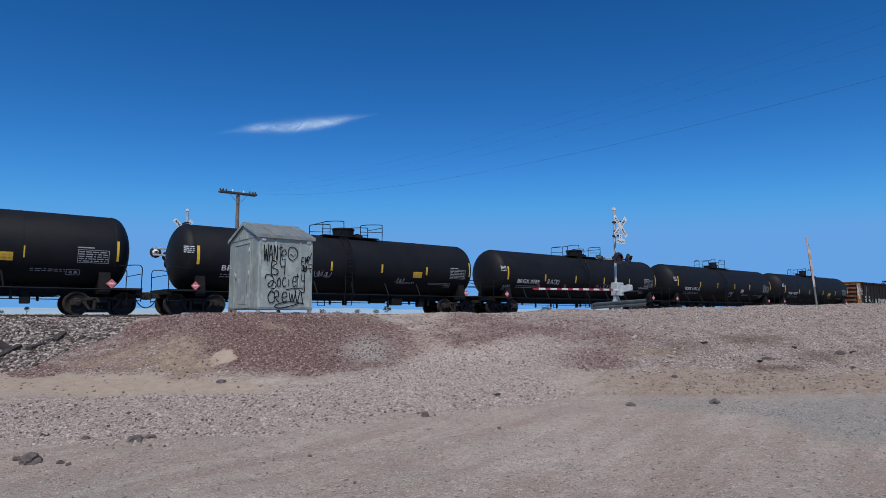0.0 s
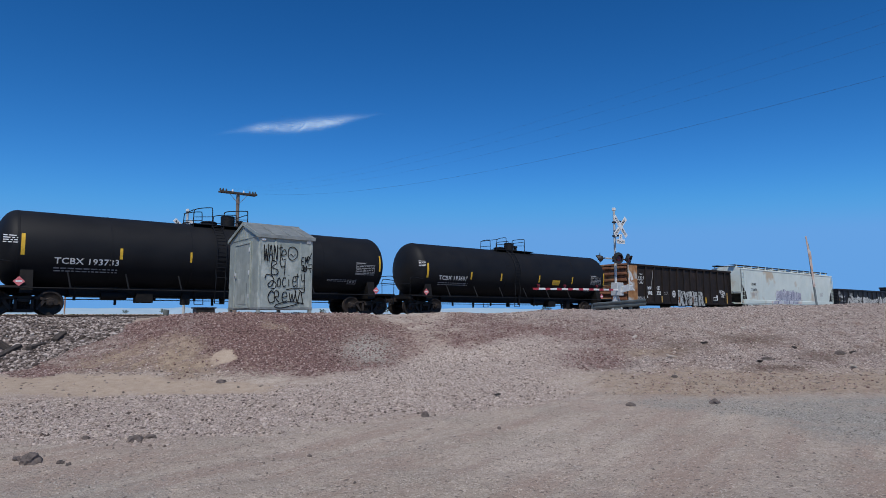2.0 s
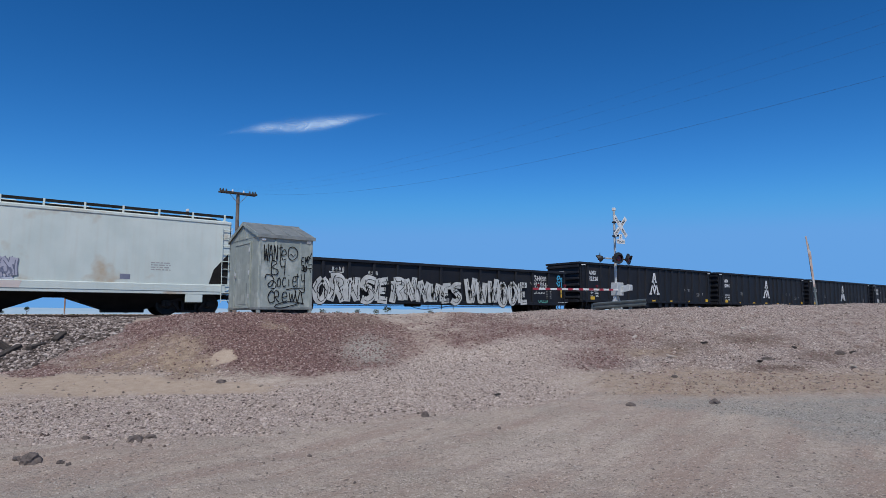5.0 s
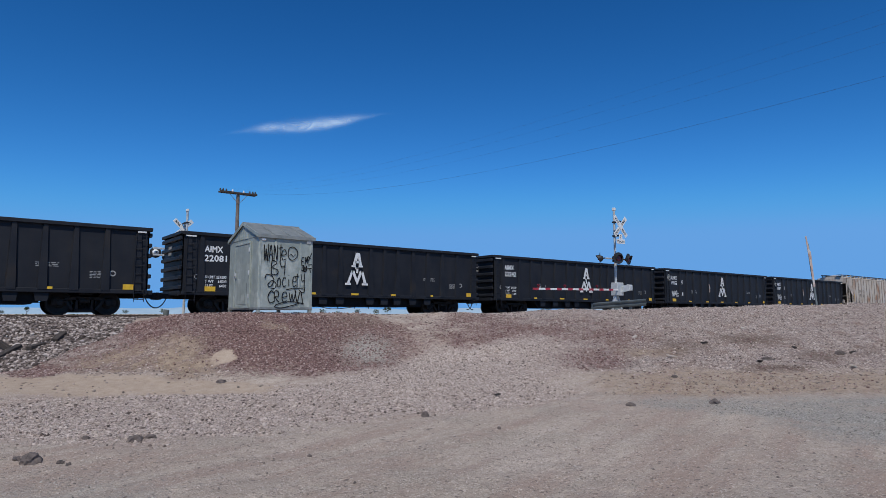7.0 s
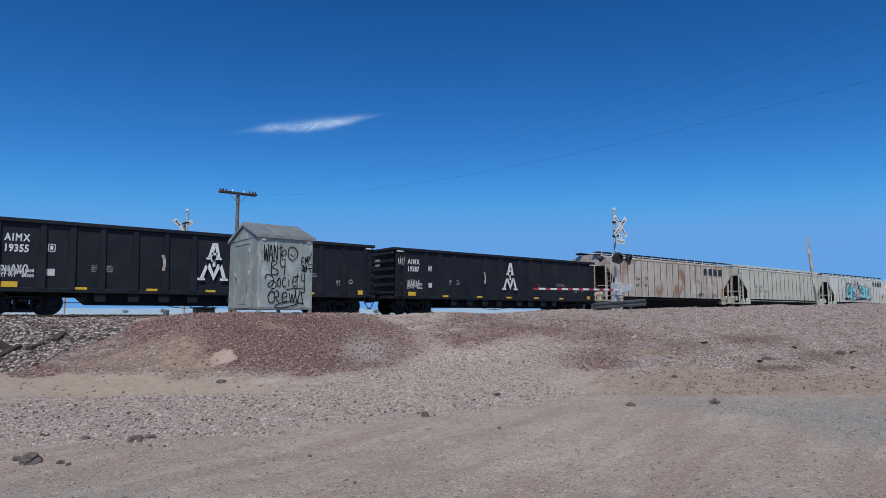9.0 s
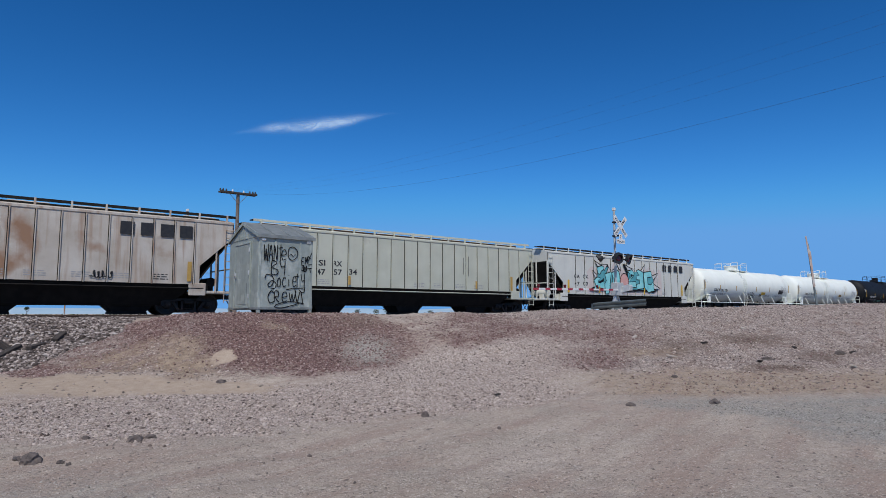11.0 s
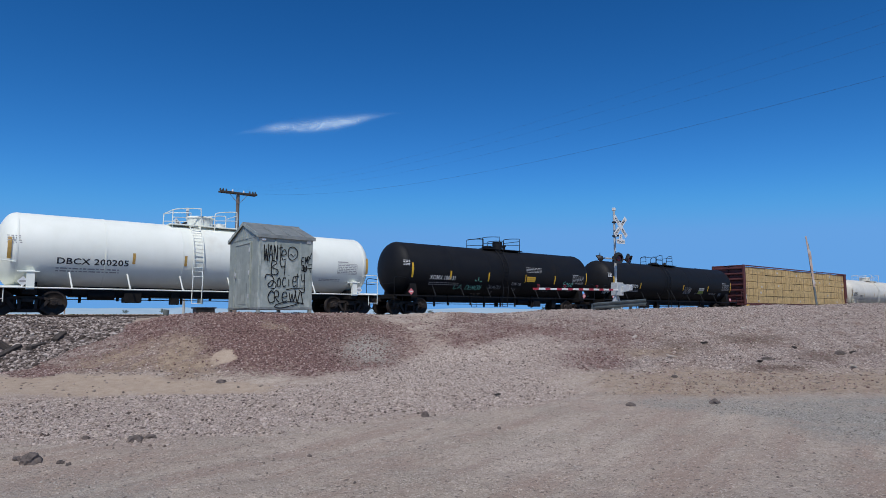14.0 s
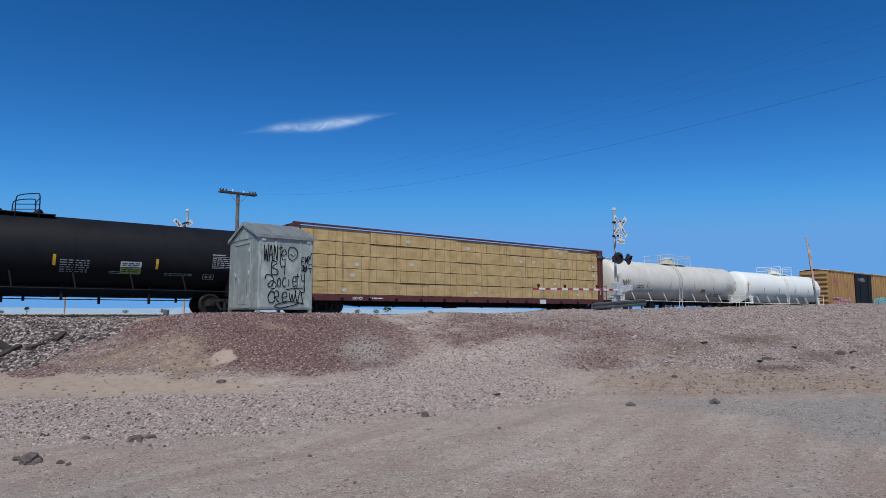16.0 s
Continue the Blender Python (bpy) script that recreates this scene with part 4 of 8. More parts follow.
def marker_post():
    t = thing("marker_post", "leaning weathered marker post with peeling orange strip", "marker post", at=pose(30.218, 11.801, 2.0, 0, -5.3, -38))
    part("post", Geo().box(-0.04, 0.04, -0.025, 0.025, -0.5, 2.7, 0.008), GUARD, t)
    part("strip", Geo().prism([(-0.044, 0.75), (0.044, 0.8), (0.04, 1.4), (0.06, 1.9), (0.075, 2.3), (0.01, 2.5), (-0.02, 3.05), (-0.075, 3.05), (-0.07, 2.4), (-0.044, 1.9)], 1, -0.037, -0.026), OLDSTRIP, t, "peeling orange and white strip")
    for z in (0.9, 1.5, 2.2):
        part("bolt", Geo().cyl((0, -0.045, z), (0, -0.03, z), 0.015, seg=8), GUARD, t)


marker_post()


def utility_pole(x, y):
    t = thing("utility_pole", "weathered wooden utility pole with a double crossarm", "utility pole", at=pose(x, y, 0.7))
    H = 10.55
    part("pole", Geo().cyl((0, 0, -0.5), (0, 0, H), 0.19, 0.13, 14), WOOD, t)
    for s in (-1, 1):
        part("crossarm", Geo().box(-1.5, 1.5, s * 0.2 - 0.05, s * 0.2 + 0.05, H - 0.14, H, 0.01), OLDTIE, t)
    for k in (-1.42, -1.2, -0.95, -0.45, 0.45, 0.95, 1.2, 1.42):
        part("insulator", Geo().cyl((k, 0, H - 0.05), (k, 0, H + 0.06), 0.04, 0.03, 8).cyl((k, 0, H + 0.04), (k, 0, H + 0.2), 0.085, 0.05, 10), SIGNWHITE if abs(k) == 0.45 else SIGNBLACK, t)
    for s in (-1, 1):
        part("brace", Geo().cyl((0, -0.15, H - 0.95), (s * 0.8, -0.15, H - 0.12), 0.016, seg=6), WOOD, t)
    return Vector((x, y, 0.7 + H + 0.1))


POLE_TOP = utility_pole(17.991, 49.424)


def wire(dx, low, r):
    pts = []
    for k in range(61):
        y = 49.5 - 81.0 * k / 60
        pts.append((POLE_TOP.x + dx + 0.0099 * (y - 49.5), y, low + (POLE_TOP.z - low) * ((y - 9) / 40.5) ** 2))
    alone("overhead_wire", Geo().pipe(pts, r, 5), WIRE, "thin dark overhead power wire", "wire", "overhead wires")


for dx, low, r in ((1.42, 7.75, 0.0032), (-0.45, 7.95, 0.0016), (-0.95, 8.2, 0.0016), (-1.42, 8.35, 0.0014)):
    wire(dx, low, r)


# ---- train: shared running gear ----
# Car space: x along the track from the car's middle, y = -1.6 its near side, z from the rail top.
CARS, WHEELSETS = [], []


def start_car(name, u0, u1, label, category):
    car = thing(name, label, category, "cars of the freight train", pose((u0 + u1) / 2, TRACK_FAR, RAIL))
    CARS.append((car, (u0 + u1) / 2))
    return car, (u1 - u0) / 2


def bogie_mesh():
    g = Geo()
    for s in (-1, 1):
        y0, y1 = s * 0.93 - 0.07, s * 0.93 + 0.07
        # cast side frame: arched top chord, dropped bottom chord, two window openings
        top = [(-1.17, 0.40), (-1.17, 0.60), (-1.02, 0.66), (-0.76, 0.64), (-0.50, 0.74), (0.50, 0.74), (0.76, 0.64), (1.02, 0.66), (1.17, 0.60), (1.17, 0.40), (1.02, 0.40), (0.98, 0.54), (0.78, 0.54), (0.52, 0.62), (-0.52, 0.62), (-0.78, 0.54), (-0.98, 0.54), (-1.02, 0.40)]
        for i in range(len(top) // 2 - 1):
            a, b, c, d = top[i], top[i + 1], top[len(top) - 2 - i], top[len(top) - 1 - i]
            g.prism([a, b, c, d], 1, y0, y1)
        for q in ([(-0.78, 0.60), (-0.62, 0.60), (-0.34, 0.17), (-0.42, 0.12)], [(0.62, 0.60), (0.78, 0.60), (0.42, 0.12), (0.34, 0.17)], [(-0.46, 0.10), (0.46, 0.10), (0.42, 0.22), (-0.42, 0.22)], [(-0.33, 0.2), (-0.23, 0.2), (-0.23, 0.68), (-0.33, 0.68)], [(0.23, 0.2), (0.33, 0.2), (0.33, 0.68), (0.23, 0.68)]):
            g.prism(q, 1, y0, y1)
        for x in (-0.89, 0.89):
            g.box(x - 0.14, x + 0.14, s * 0.93 - 0.09, s * 0.93 + 0.09, 0.40, 0.60, 0.02)
        g.box(-0.2, 0.2, s * 0.93 - 0.13, s * 0.93 + 0.13, 0.50, 0.64, 0.02)
    g.box(-0.2, 0.2, -0.9, 0.9, 0.42, 0.70, 0.03)
    g.box(-0.32, 0.32, -0.32, 0.32, 0.66, 0.80, 0.03)
    g.box(-0.34, 0.34, -0.86, 0.86, 0.2, 0.44, 0.02)
    for x in (-0.5, 0.5):
        g.box(x - 0.06, x + 0.06, -0.78, 0.78, 0.30, 0.42, 0.02)
    return g


def wheelset_mesh():
    g = Geo()
    for s in (-1, 1):
        y = s * 0.7175
        prof = [(y - s * 0.045, 0.10), (y - s * 0.045, 0.512), (y - s * 0.012, 0.512), (y + s * 0.01, 0.485), (y + s * 0.095, 0.481), (y + s * 0.095, 0.42), (y + s * 0.05, 0.37), (y + s * 0.03, 0.22), (y + s * 0.08, 0.18), (y + s * 0.08, 0.0)]
        k = len(g.v)
        seg = 32
        for yy, r in prof:
            for i in range(seg):
                a = 2 * math.pi * i / seg
                g.v.append((r * math.cos(a), yy, r * math.sin(a)))
        for j in range(len(prof) - 1):
            for i in range(seg):
                g.f.append((k + j * seg + i, k + j * seg + (i + 1) % seg, k + (j + 1) * seg + (i + 1) % seg, k + (j + 1) * seg + i))
        g.cyl((0, s * 0.82, 0), (0, s * 1.06, 0), 0.115, 0.10, 16)
        for i in range(3):
            a = 2 * math.pi * i / 3
            g.cyl((0.055 * math.cos(a), s * 1.05, 0.055 * math.sin(a)), (0.055 * math.cos(a), s * 1.085, 0.055 * math.sin(a)), 0.02, seg=6)
    g.cyl((0, -0.8, 0), (0, 0.8, 0), 0.085, seg=14)
    return g


def spring_mesh():
    return Geo().pipe([(0.062 * math.cos(a), 0.062 * math.sin(a), 0.27 * k / 40) for k, a in ((k, 2 * math.pi * 4 * k / 40) for k in range(41))], 0.014, 5)


def gear(car, half, inset=2.45, paint=None):
    """Two bogies with turning wheelsets, couplers and air hoses."""
    for s in (-1, 1):
        b = part("bogie", shared("bogie", bogie_mesh, CAST), CAST, car, "rusty three-piece bogie frame")
        b.matrix_basis = pose(s * (half - inset), 0, 0)
        for y in (-0.93, 0.93):
            for x in (-0.14, 0.0, 0.14):
                part("spring", shared("spring", spring_mesh, GREASE), GREASE, b).matrix_basis = pose(x, y, 0.23)
        for x in (-0.89, 0.89):
            w = part("wheelset", shared("wheelset", wheelset_mesh, WHEEL), WHEEL, b)
            w.matrix_parent_inverse = Matrix.Translation((x, 0, 0.483))
            WHEELSETS.append(w)
        c = part("coupler", shared("coupler", coupler_mesh, CAST), CAST, car)
        c.matrix_basis = pose(s * half, 0, 0.84, 0, 0, 0 if s > 0 else 180)
        h = part("air_hose", shared("air_hose", hose_mesh, SIGNBLACK), SIGNBLACK, car)
        h.matrix_basis = pose(s * half, 0, 0.84, 0, 0, 0 if s > 0 else 180)


def coupler_mesh():
    g = Geo().box(-0.95, -0.12, -0.09, 0.09, -0.11, 0.11, 0.02)
    g.box(-0.22, 0.02, -0.16, 0.16, -0.16, 0.16, 0.04)
    g.box(-0.05, 0.09, -0.17, -0.04, -0.14, 0.14, 0.03)
    g.cyl((-0.03, 0.1, -0.17), (-0.03, 0.1, 0.17), 0.06, seg=10)
    g.cyl((-0.16, -0.75, -0.02), (-0.16, -0.1, -0.12), 0.016, seg=6)
    return g


def hose_mesh():
    pts = [(-0.55, -0.33, 0.02), (-0.5, -0.34, -0.15), (-0.38, -0.35, -0.36), (-0.2, -0.32, -0.5), (0.0, -0.28, -0.53), (0.02, -0.27, -0.5)]
    return Geo().pipe(curved(pts, 4), 0.024, 7)


def ladder(g, x0, x1, y, z0, z1, step=0.38, r=0.016):
    for x in (x0, x1):
        g.cyl((x, y, z0), (x, y, z1), r, seg=6)
    z = z0 + 0.1
    while z < z1:
        g.cyl((x0, y, z), (x1, y, z), r, seg=6)
        z += step
    return g


# ---- tank cars ----
def tank_car(u0, u1, label, paint, fit, R=1.56, zc=2.68, style="dome", top_x=0.1, skirt=None, rails_mat=None, rails=None):
    """fit(car, R, zc, half): adds this car's own markings."""
    car, half = start_car("tank_car", u0, u1, label, "tank car")
    gear(car, half, 1.95)
    skirt = skirt or paint
    rails = rails or {"dome": ((-1.8, -0.55), (0.5, 1.9)), "white": ((-1.6, -0.35), (0.3, 1.35)), "twin": ((-1.7, -0.85), (-0.3, 0.85)), "low": ((-1.15, -0.35), (0.3, 1.1))}[style]
    rails_mat = rails_mat or skirt
    pale = paint in (WHITETANK, CREAMTANK)
    hl, dish = (half - 0.78, 0.66) if pale else (half - 0.85, 0.74)
    key = (round(half, 2), R, style)
    prof = [(-hl + dish - dish * math.cos(a), R * math.sin(a)) for a in [radians(90 * k / 9) for k in range(1, 10)]]
    prof = [(-hl, 0.02)] + prof
    prof += [(-hl + dish + (2 * hl - 2 * dish) * k / 8, R) for k in range(1, 8)]
    prof += [(-x, r) for x, r in reversed(prof[:10])]
    part("tank", Geo().lathe(prof, 0, zc, 64), paint, car)
    for k in range(6):
        x = -hl + dish + 0.02 + (2 * hl - 2 * dish - 0.04) * k / 5
        part("shell_band", Geo().lathe([(x - 0.035, R + 0.002), (x - 0.03, R + 0.010), (x + 0.03, R + 0.010), (x + 0.035, R + 0.002)], 0, zc, 64), paint, car)
    # stub sills, end platforms, saddles
    for s in (-1, 1):
        g = Geo().box(min(s * (half - 0.75), s * (half - 3.9)), max(s * (half - 0.75), s * (half - 3.9)), -0.28, 0.28, 0.80, 1.12, 0.02)
        g.box(min(s * (half - 0.5), s * (half - 0.75)), max(s * (half - 0.5), s * (half - 0.75)), -1.45, 1.45, 0.88, 1.08, 0.02)
        part("stub_sill", g, GREASE, car)
        x = s * (half - 1.95)
        sd = Geo().prism([(-1.42, 0.86), (1.42, 0.86), (1.42, 1.05), (1.25, 1.9), (-1.25, 1.9), (-1.42, 1.05)], 0, x - 0.22, x + 0.22)
        if pale:
            sd = Geo().prism([(-1.5, 1.0), (-1.28, 1.0), (-1.22, 1.75), (-1.46, 1.75)], 0, x - 0.14, x + 0.14).prism([(1.5, 1.0), (1.28, 1.0), (1.22, 1.75), (1.46, 1.75)], 0, x - 0.14, x + 0.14)
            sd.box(x - 0.45, x + 0.3, -1.5, -1.4, 1.66, 1.72, 0.01)
            part("bolster", Geo().box(x - 0.25, x + 0.25, -1.3, 1.3, 0.8, 1.3, 0.03), GREASE, car)
        part("saddle", sd, paint if pale else GREASE, car)
        a, b = sorted((s * (half - 0.5), s * (half - 1.7)))
        part("end_platform", Geo().box(a, b, -1.5, 1.5, 1.08, 1.13, 0.01), paint if pale else GREASE, car)
        rl = Geo()
        xe = s * (half - 0.55)
        for y in (-1.46, 1.46):
            rl.pipe(curved([(xe, y, 0.55), (xe, y, 1.5), (xe, y, 2.0), (xe - s * 0.2, y, 2.12), (xe - s * 0.9, y * 0.97, 2.05)], 4), 0.02, 6)
            rl.cyl((xe - s * 0.55, y, 0.5), (xe - s * 0.55, y, 1.08), 0.018, seg=6).cyl((xe, y, 0.62), (xe - s * 0.55, y, 0.62), 0.018, seg=6)
        rl.cyl((xe, -1.46, 1.75), (xe, 1.46, 1.75), 0.018, seg=6)
        part("end_handrail", rl, rails_mat, car)
    # added full-length dark box; its colour carries the shaded band under the tank
    part("centre_sill", Geo().box(-half + 3.5, half - 3.5, -0.5, 0.5, 0.78, 1.2, 0.02), GREASE, car)
    # side walkway pipe with brackets, brake gear under the belly
    for s in (-1, 1):
        g = Geo().cyl((-half + 0.6, s * 1.5, 1.06), (half - 0.6, s * 1.5, 1.06), 0.03, seg=8)
        k = -hl + 2.6
        while k < hl - 2.5:
            g.cyl((k, s * 1.5, 1.06), (k - 0.1, s * 1.24, 1.72), 0.035, seg=6)
            k += 2.15
        part("side_rail", g, rails_mat, car)
    g = Geo()
    rnd = random.Random(int(u0 * 10))
    g.cyl((-half + 2.5, -0.55, 0.86), (half - 2.5, -0.55, 0.86), 0.022, seg=6)
    g.cyl((-half + 2.5, 0.4, 0.66), (half - 2.5, 0.4, 0.66), 0.022, seg=6)
    g.cyl((-half + 3.4, -0.2, 0.75), (half - 3.4, -0.2, 0.75), 0.018, seg=6)
    for k in range(9):
        x = -hl + 3.0 + (2 * hl - 6.0) * k / 8 + rnd.uniform(-0.3, 0.3)
        y = rnd.choice((-0.7, -0.5, 0.3))
        g.box(x - 0.05, x + 0.05, y - 0.05, y + 0.05, rnd.uniform(0.42, 0.66), 1.25, 0.01)
    x = rnd.choice((-1, 1)) * 3.4
    g.box(x - 0.35, x + 0.35, -0.8, -0.2, 0.52, 0.98, 0.03)
    g.box(x + 1.6, x + 1.95, -0.7, -0.3, 0.45, 1.0, 0.03)
    g.cyl((x - 1.7, -0.5, 0.82), (x - 0.7, -0.5, 0.82), 0.19, seg=14)
    part("brake_gear", g, GREASE, car)
    out = Geo().prism([(-1.5, zc - R + 0.06), (1.5, zc - R + 0.06), (0.35, zc - R - 0.32), (-0.35, zc - R - 0.32)], 1, -0.45, 0.45)
    out.cyl((top_x, 0, zc - R - 0.25), (top_x, 0, 0.5), 0.13, seg=12)
    part("outlet_fairing", out, paint, car)
    # top platform with manway and valves
    zt = zc + R
    pf = Geo().box(top_x - 1.7, top_x + 1.7, -0.8, 0.8, zt - 0.05, zt + 0.0, 0.01)
    part("top_platform", pf, skirt, car)
    if style in ("dome", "white"):
        mw = Geo().cyl((top_x - 0.15, 0, zt - 0.1), (top_x - 0.15, 0, zt + 0.42), 0.54, 0.60, 24).cyl((top_x - 0.15, 0, zt + 0.42), (top_x - 0.15, 0, zt + 0.48), 0.65, 0.6, 24)
        part("manway_dome", mw, skirt, car)
        part("valve", Geo().cyl((top_x + 0.75, 0, zt - 0.05), (top_x + 0.75, 0, zt + 0.18), 0.3, seg=16).cyl((top_x + 0.75, 0, zt + 0.15), (top_x + 0.75, 0, zt + 0.26), 0.12, seg=10), skirt, car)
    elif style == "twin":
        mw = Geo().cyl((top_x - 0.75, 0, zt - 0.1), (top_x - 0.75, 0, zt + 0.16), 0.36, seg=20).cyl((top_x - 0.75, 0, zt + 0.16), (top_x - 0.75, 0, zt + 0.22), 0.4, 0.3, 20)
        part("manway_dome", mw, skirt, car)
        part("valve_housing", Geo().cyl((top_x + 0.15, 0, zt - 0.05), (top_x + 0.15, 0, zt + 0.52), 0.33, seg=20).cyl((top_x + 0.15, 0, zt + 0.52), (top_x + 0.15, 0, zt + 0.56), 0.35, 0.3, 20), skirt, car)
        part("valve", Geo().cyl((top_x + 0.75, 0, zt - 0.05), (top_x + 0.75, 0, zt + 0.3), 0.1, seg=12).cyl((top_x + 0.75, 0, zt + 0.28), (top_x + 0.75, 0, zt + 0.38), 0.15, seg=12), skirt, car)
    else:
        mw = Geo().cyl((top_x - 0.5, 0, zt - 0.1), (top_x - 0.5, 0, zt + 0.14), 0.42, seg=20).cyl((top_x - 0.5, 0, zt + 0.14), (top_x - 0.5, 0, zt + 0.2), 0.3, 0.1, 16)
        part("manway_dome", mw, skirt, car)
        part("valve", Geo().cyl((top_x + 1.0, 0, zt), (top_x + 1.25, 0, zt + 0.22), 0.12, seg=12), skirt, car)
    for y in (-0.78, 0.78):
        for a, b in rails:
            x0, x1 = top_x + a, top_x + b
            rl = Geo().pipe(curved([(x0, y, zt - 0.25), (x0, y, zt + 0.45), (x0 + 0.12, y, zt + 0.66), (x1 - 0.12, y, zt + 0.78), (x1, y, zt + 0.66), (x1, y, zt - 0.2)], 4), 0.022, 6)
            rl.cyl((x0 + 0.02, y, zt + 0.28), (x1, y, zt + 0.36), 0.018, seg=6)
            part("top_rail", rl, rails_mat, car)
    rl = Geo()
    for x in (top_x + rails[0][0], top_x + rails[-1][1]):
        rl.cyl((x, -0.78, zt + 0.62), (x, 0.78, zt + 0.62), 0.02, seg=6)
    part("top_rail", rl, rails_mat, car)
    # ladders down both flanks
    for s in (-1, 1):
        g = Geo()
        xs = (top_x - 0.85, top_x - 0.42)
        arc = [radians(60 - 6 * k) for k in range(17)]
        skin = [(s * (R + 0.12) * math.cos(a), zc + (R + 0.12) * math.sin(a)) for a in arc]
        skin = [p for p in skin if p[1] > 1.9] + [(s * 1.62, 1.7), (s * 1.55, 1.05), (s * 1.5, 0.5)]
        for x in xs:
            g.pipe([(x, y, z) for y, z in skin], 0.022, 6)
        for y, z in curved(skin, 2)[::2]:
            g.cyl((xs[0], y, z), (xs[1], y, z), 0.015, seg=6)
        part("ladder", g, rails_mat, car)
    fit(car, R, zc, half / LAY)
    return car


def strip_on(car, R, zc, x, z, w=0.11, h=0.46, mat=None, name="reflector", label=""):
    """A small rectangle wrapped on the tank; z is its true height."""
    s = R * math.asin(max(-1, min(1, (z - zc) / R)))
    return part(name, Decal().rect(x - w / 2, x + w / 2, s - h / 2, s + h / 2).round(R, zc, lift=0.008), mat or YELLOW, car, label, 0)


def mark_on(car, R, zc, d, mat, name="lettering", label=""):
    return tagged(part(name, d.round(R, zc), mat, car, label, 0), kind="stuff" if name in ("small_print", "data_table") else "")


def skin(R, zc, z):
    return R * math.asin(max(-1, min(1, (z - zc) / R)))


def tank_marks(code, number, at, size=0.36, ink=None, refl=None, xs=(), z=2.45, tall=0.46, card=None, table=True, seed=1, width=None):
    """The usual markings: reporting mark, small print, reflectors, data table, coloured cards, hazard placards."""
    def fit(car, R, zc, half):
        m = ink or WHITE
        if code:
            mark_on(car, R, zc, Decal().text(code + " " + number, at, skin(R, zc, 2.05), size, 1.05, 0.006, width), m)
        d = bars(Decal(), at, at + 2.3, skin(R, zc, 1.72), skin(R, zc, 1.93), 2, seed)
        mark_on(car, R, zc, d, DIMWHITE if m is WHITE else GREYINK, "small_print")
        for x in xs:
            strip_on(car, R, zc, x, z, mat=refl, h=tall)
        for x in (-half + (1.75 if m is WHITE else 1.2), half - (1.55 if m is WHITE else 1.25)):
            strip_on(car, R, zc, x, z + 0.2, 0.13, 0.85, refl)
        if table:
            d = Decal()
            x0, s0 = half - 3.0, skin(R, zc, 2.12)
            bars(d, x0 + 0.05, x0 + 1.1, s0 + 0.03, s0 + 0.5, 5, seed + 3)
            for q in ((x0, x0 + 1.15, s0, s0 + 0.02), (x0, x0 + 1.15, s0 + 0.52, s0 + 0.54), (x0, x0 + 0.02, s0, s0 + 0.54), (x0 + 1.13, x0 + 1.15, s0, s0 + 0.54), (x0 + 0.5, x0 + 0.515, s0, s0 + 0.4)):
                d.rect(*q)
            d.rect(x0, x0 + 0.6, s0 + 0.6, s0 + 0.65)
            mark_on(car, R, zc, d, DIMWHITE if m is WHITE else GREYINK, "data_table")
        d = Decal()
        for i in range(2):
            bars(d, 3.0 + 2.2 * i, 4.2 + 2.2 * i, skin(R, zc, 1.72), skin(R, zc, 1.86), 2, seed + 5 + i)
        mark_on(car, R, zc, d, DIMWHITE if m is WHITE else GREYINK, "small_print")
        if m is WHITE:
            d = Decal()
            a, s0 = half - 3.35, skin(R, zc, 1.62)
            for q in ((a, a + 0.5, s0, s0 + 0.03), (a, a + 0.5, s0 + 0.25, s0 + 0.28), (a, a + 0.03, s0, s0 + 0.28), (a + 0.47, a + 0.5, s0, s0 + 0.28), (a + 0.1, a + 0.22, s0 + 0.08, s0 + 0.2), (a + 0.28, a + 0.4, s0 + 0.08, s0 + 0.2)):
                d.rect(*q)
            mark_on(car, R, zc, d, DIMWHITE, "stencil_box")
        d = bars(Decal(), -half + 1.1, -half + 1.6, skin(R, zc, 2.75), skin(R, zc, 3.1), 4, seed + 20)
        mark_on(car, R, zc, d, m if m is WHITE else GREYINK, "small_print")
        # diamond hazard placards on the bolsters
        for x in (half - 1.7, -half + 1.7):
            p = Decal().poly([(x, 1.1), (x + 0.2, 1.3), (x, 1.5), (x - 0.2, 1.3)])
            o = part("placard", p.flat(-1.46, 0.0), REDPINK if m is WHITE else WHITE, car, "diamond hazard placard" if m is WHITE else "white diamond placard holder", 0)
            part("placard_bar", Decal().rect(x - 0.11, x + 0.11, 1.27, 1.34).flat(-1.464, 0), WHITE if m is WHITE else GREYINK, o, smooth=0)
        for x, zz, w, h, mt in (card or ()):
            o = strip_on(car, R, zc, x, zz, w, h, mt, "notice_card", "rectangular printed notice")
            k = Decal()
            s = skin(R, zc, zz)
            bars(k, x - w * 0.42, x + w * 0.42, s - h * 0.35, s + h * 0.35, 2, seed + 9)
            part("small_print", k.round(R, zc, lift=0.011), OLDYELLOW if mt is YELLOW else DARKINK, o, smooth=0)
    return fit


def chain(*fits):
    def fit(car, R, zc, half):
        for f in fits:
            f(car, R, zc, half)
    return fit


def burst(x, z, w, h):
    """A spiky outline sprayed round a tag."""
    def fit(car, R, zc, half):
        s = skin(R, zc, z)
        pts = [(x + w * k * math.cos(a), s + h * k * math.sin(a)) for k, a in ((1.0 if i % 2 else 0.74, 2 * math.pi * i / 22) for i in range(23))]
        mark_on(car, R, zc, Decal().ribbon(pts, 0.055), DARKINK, "graffiti", "black sprayed spiky outline")
    return fit


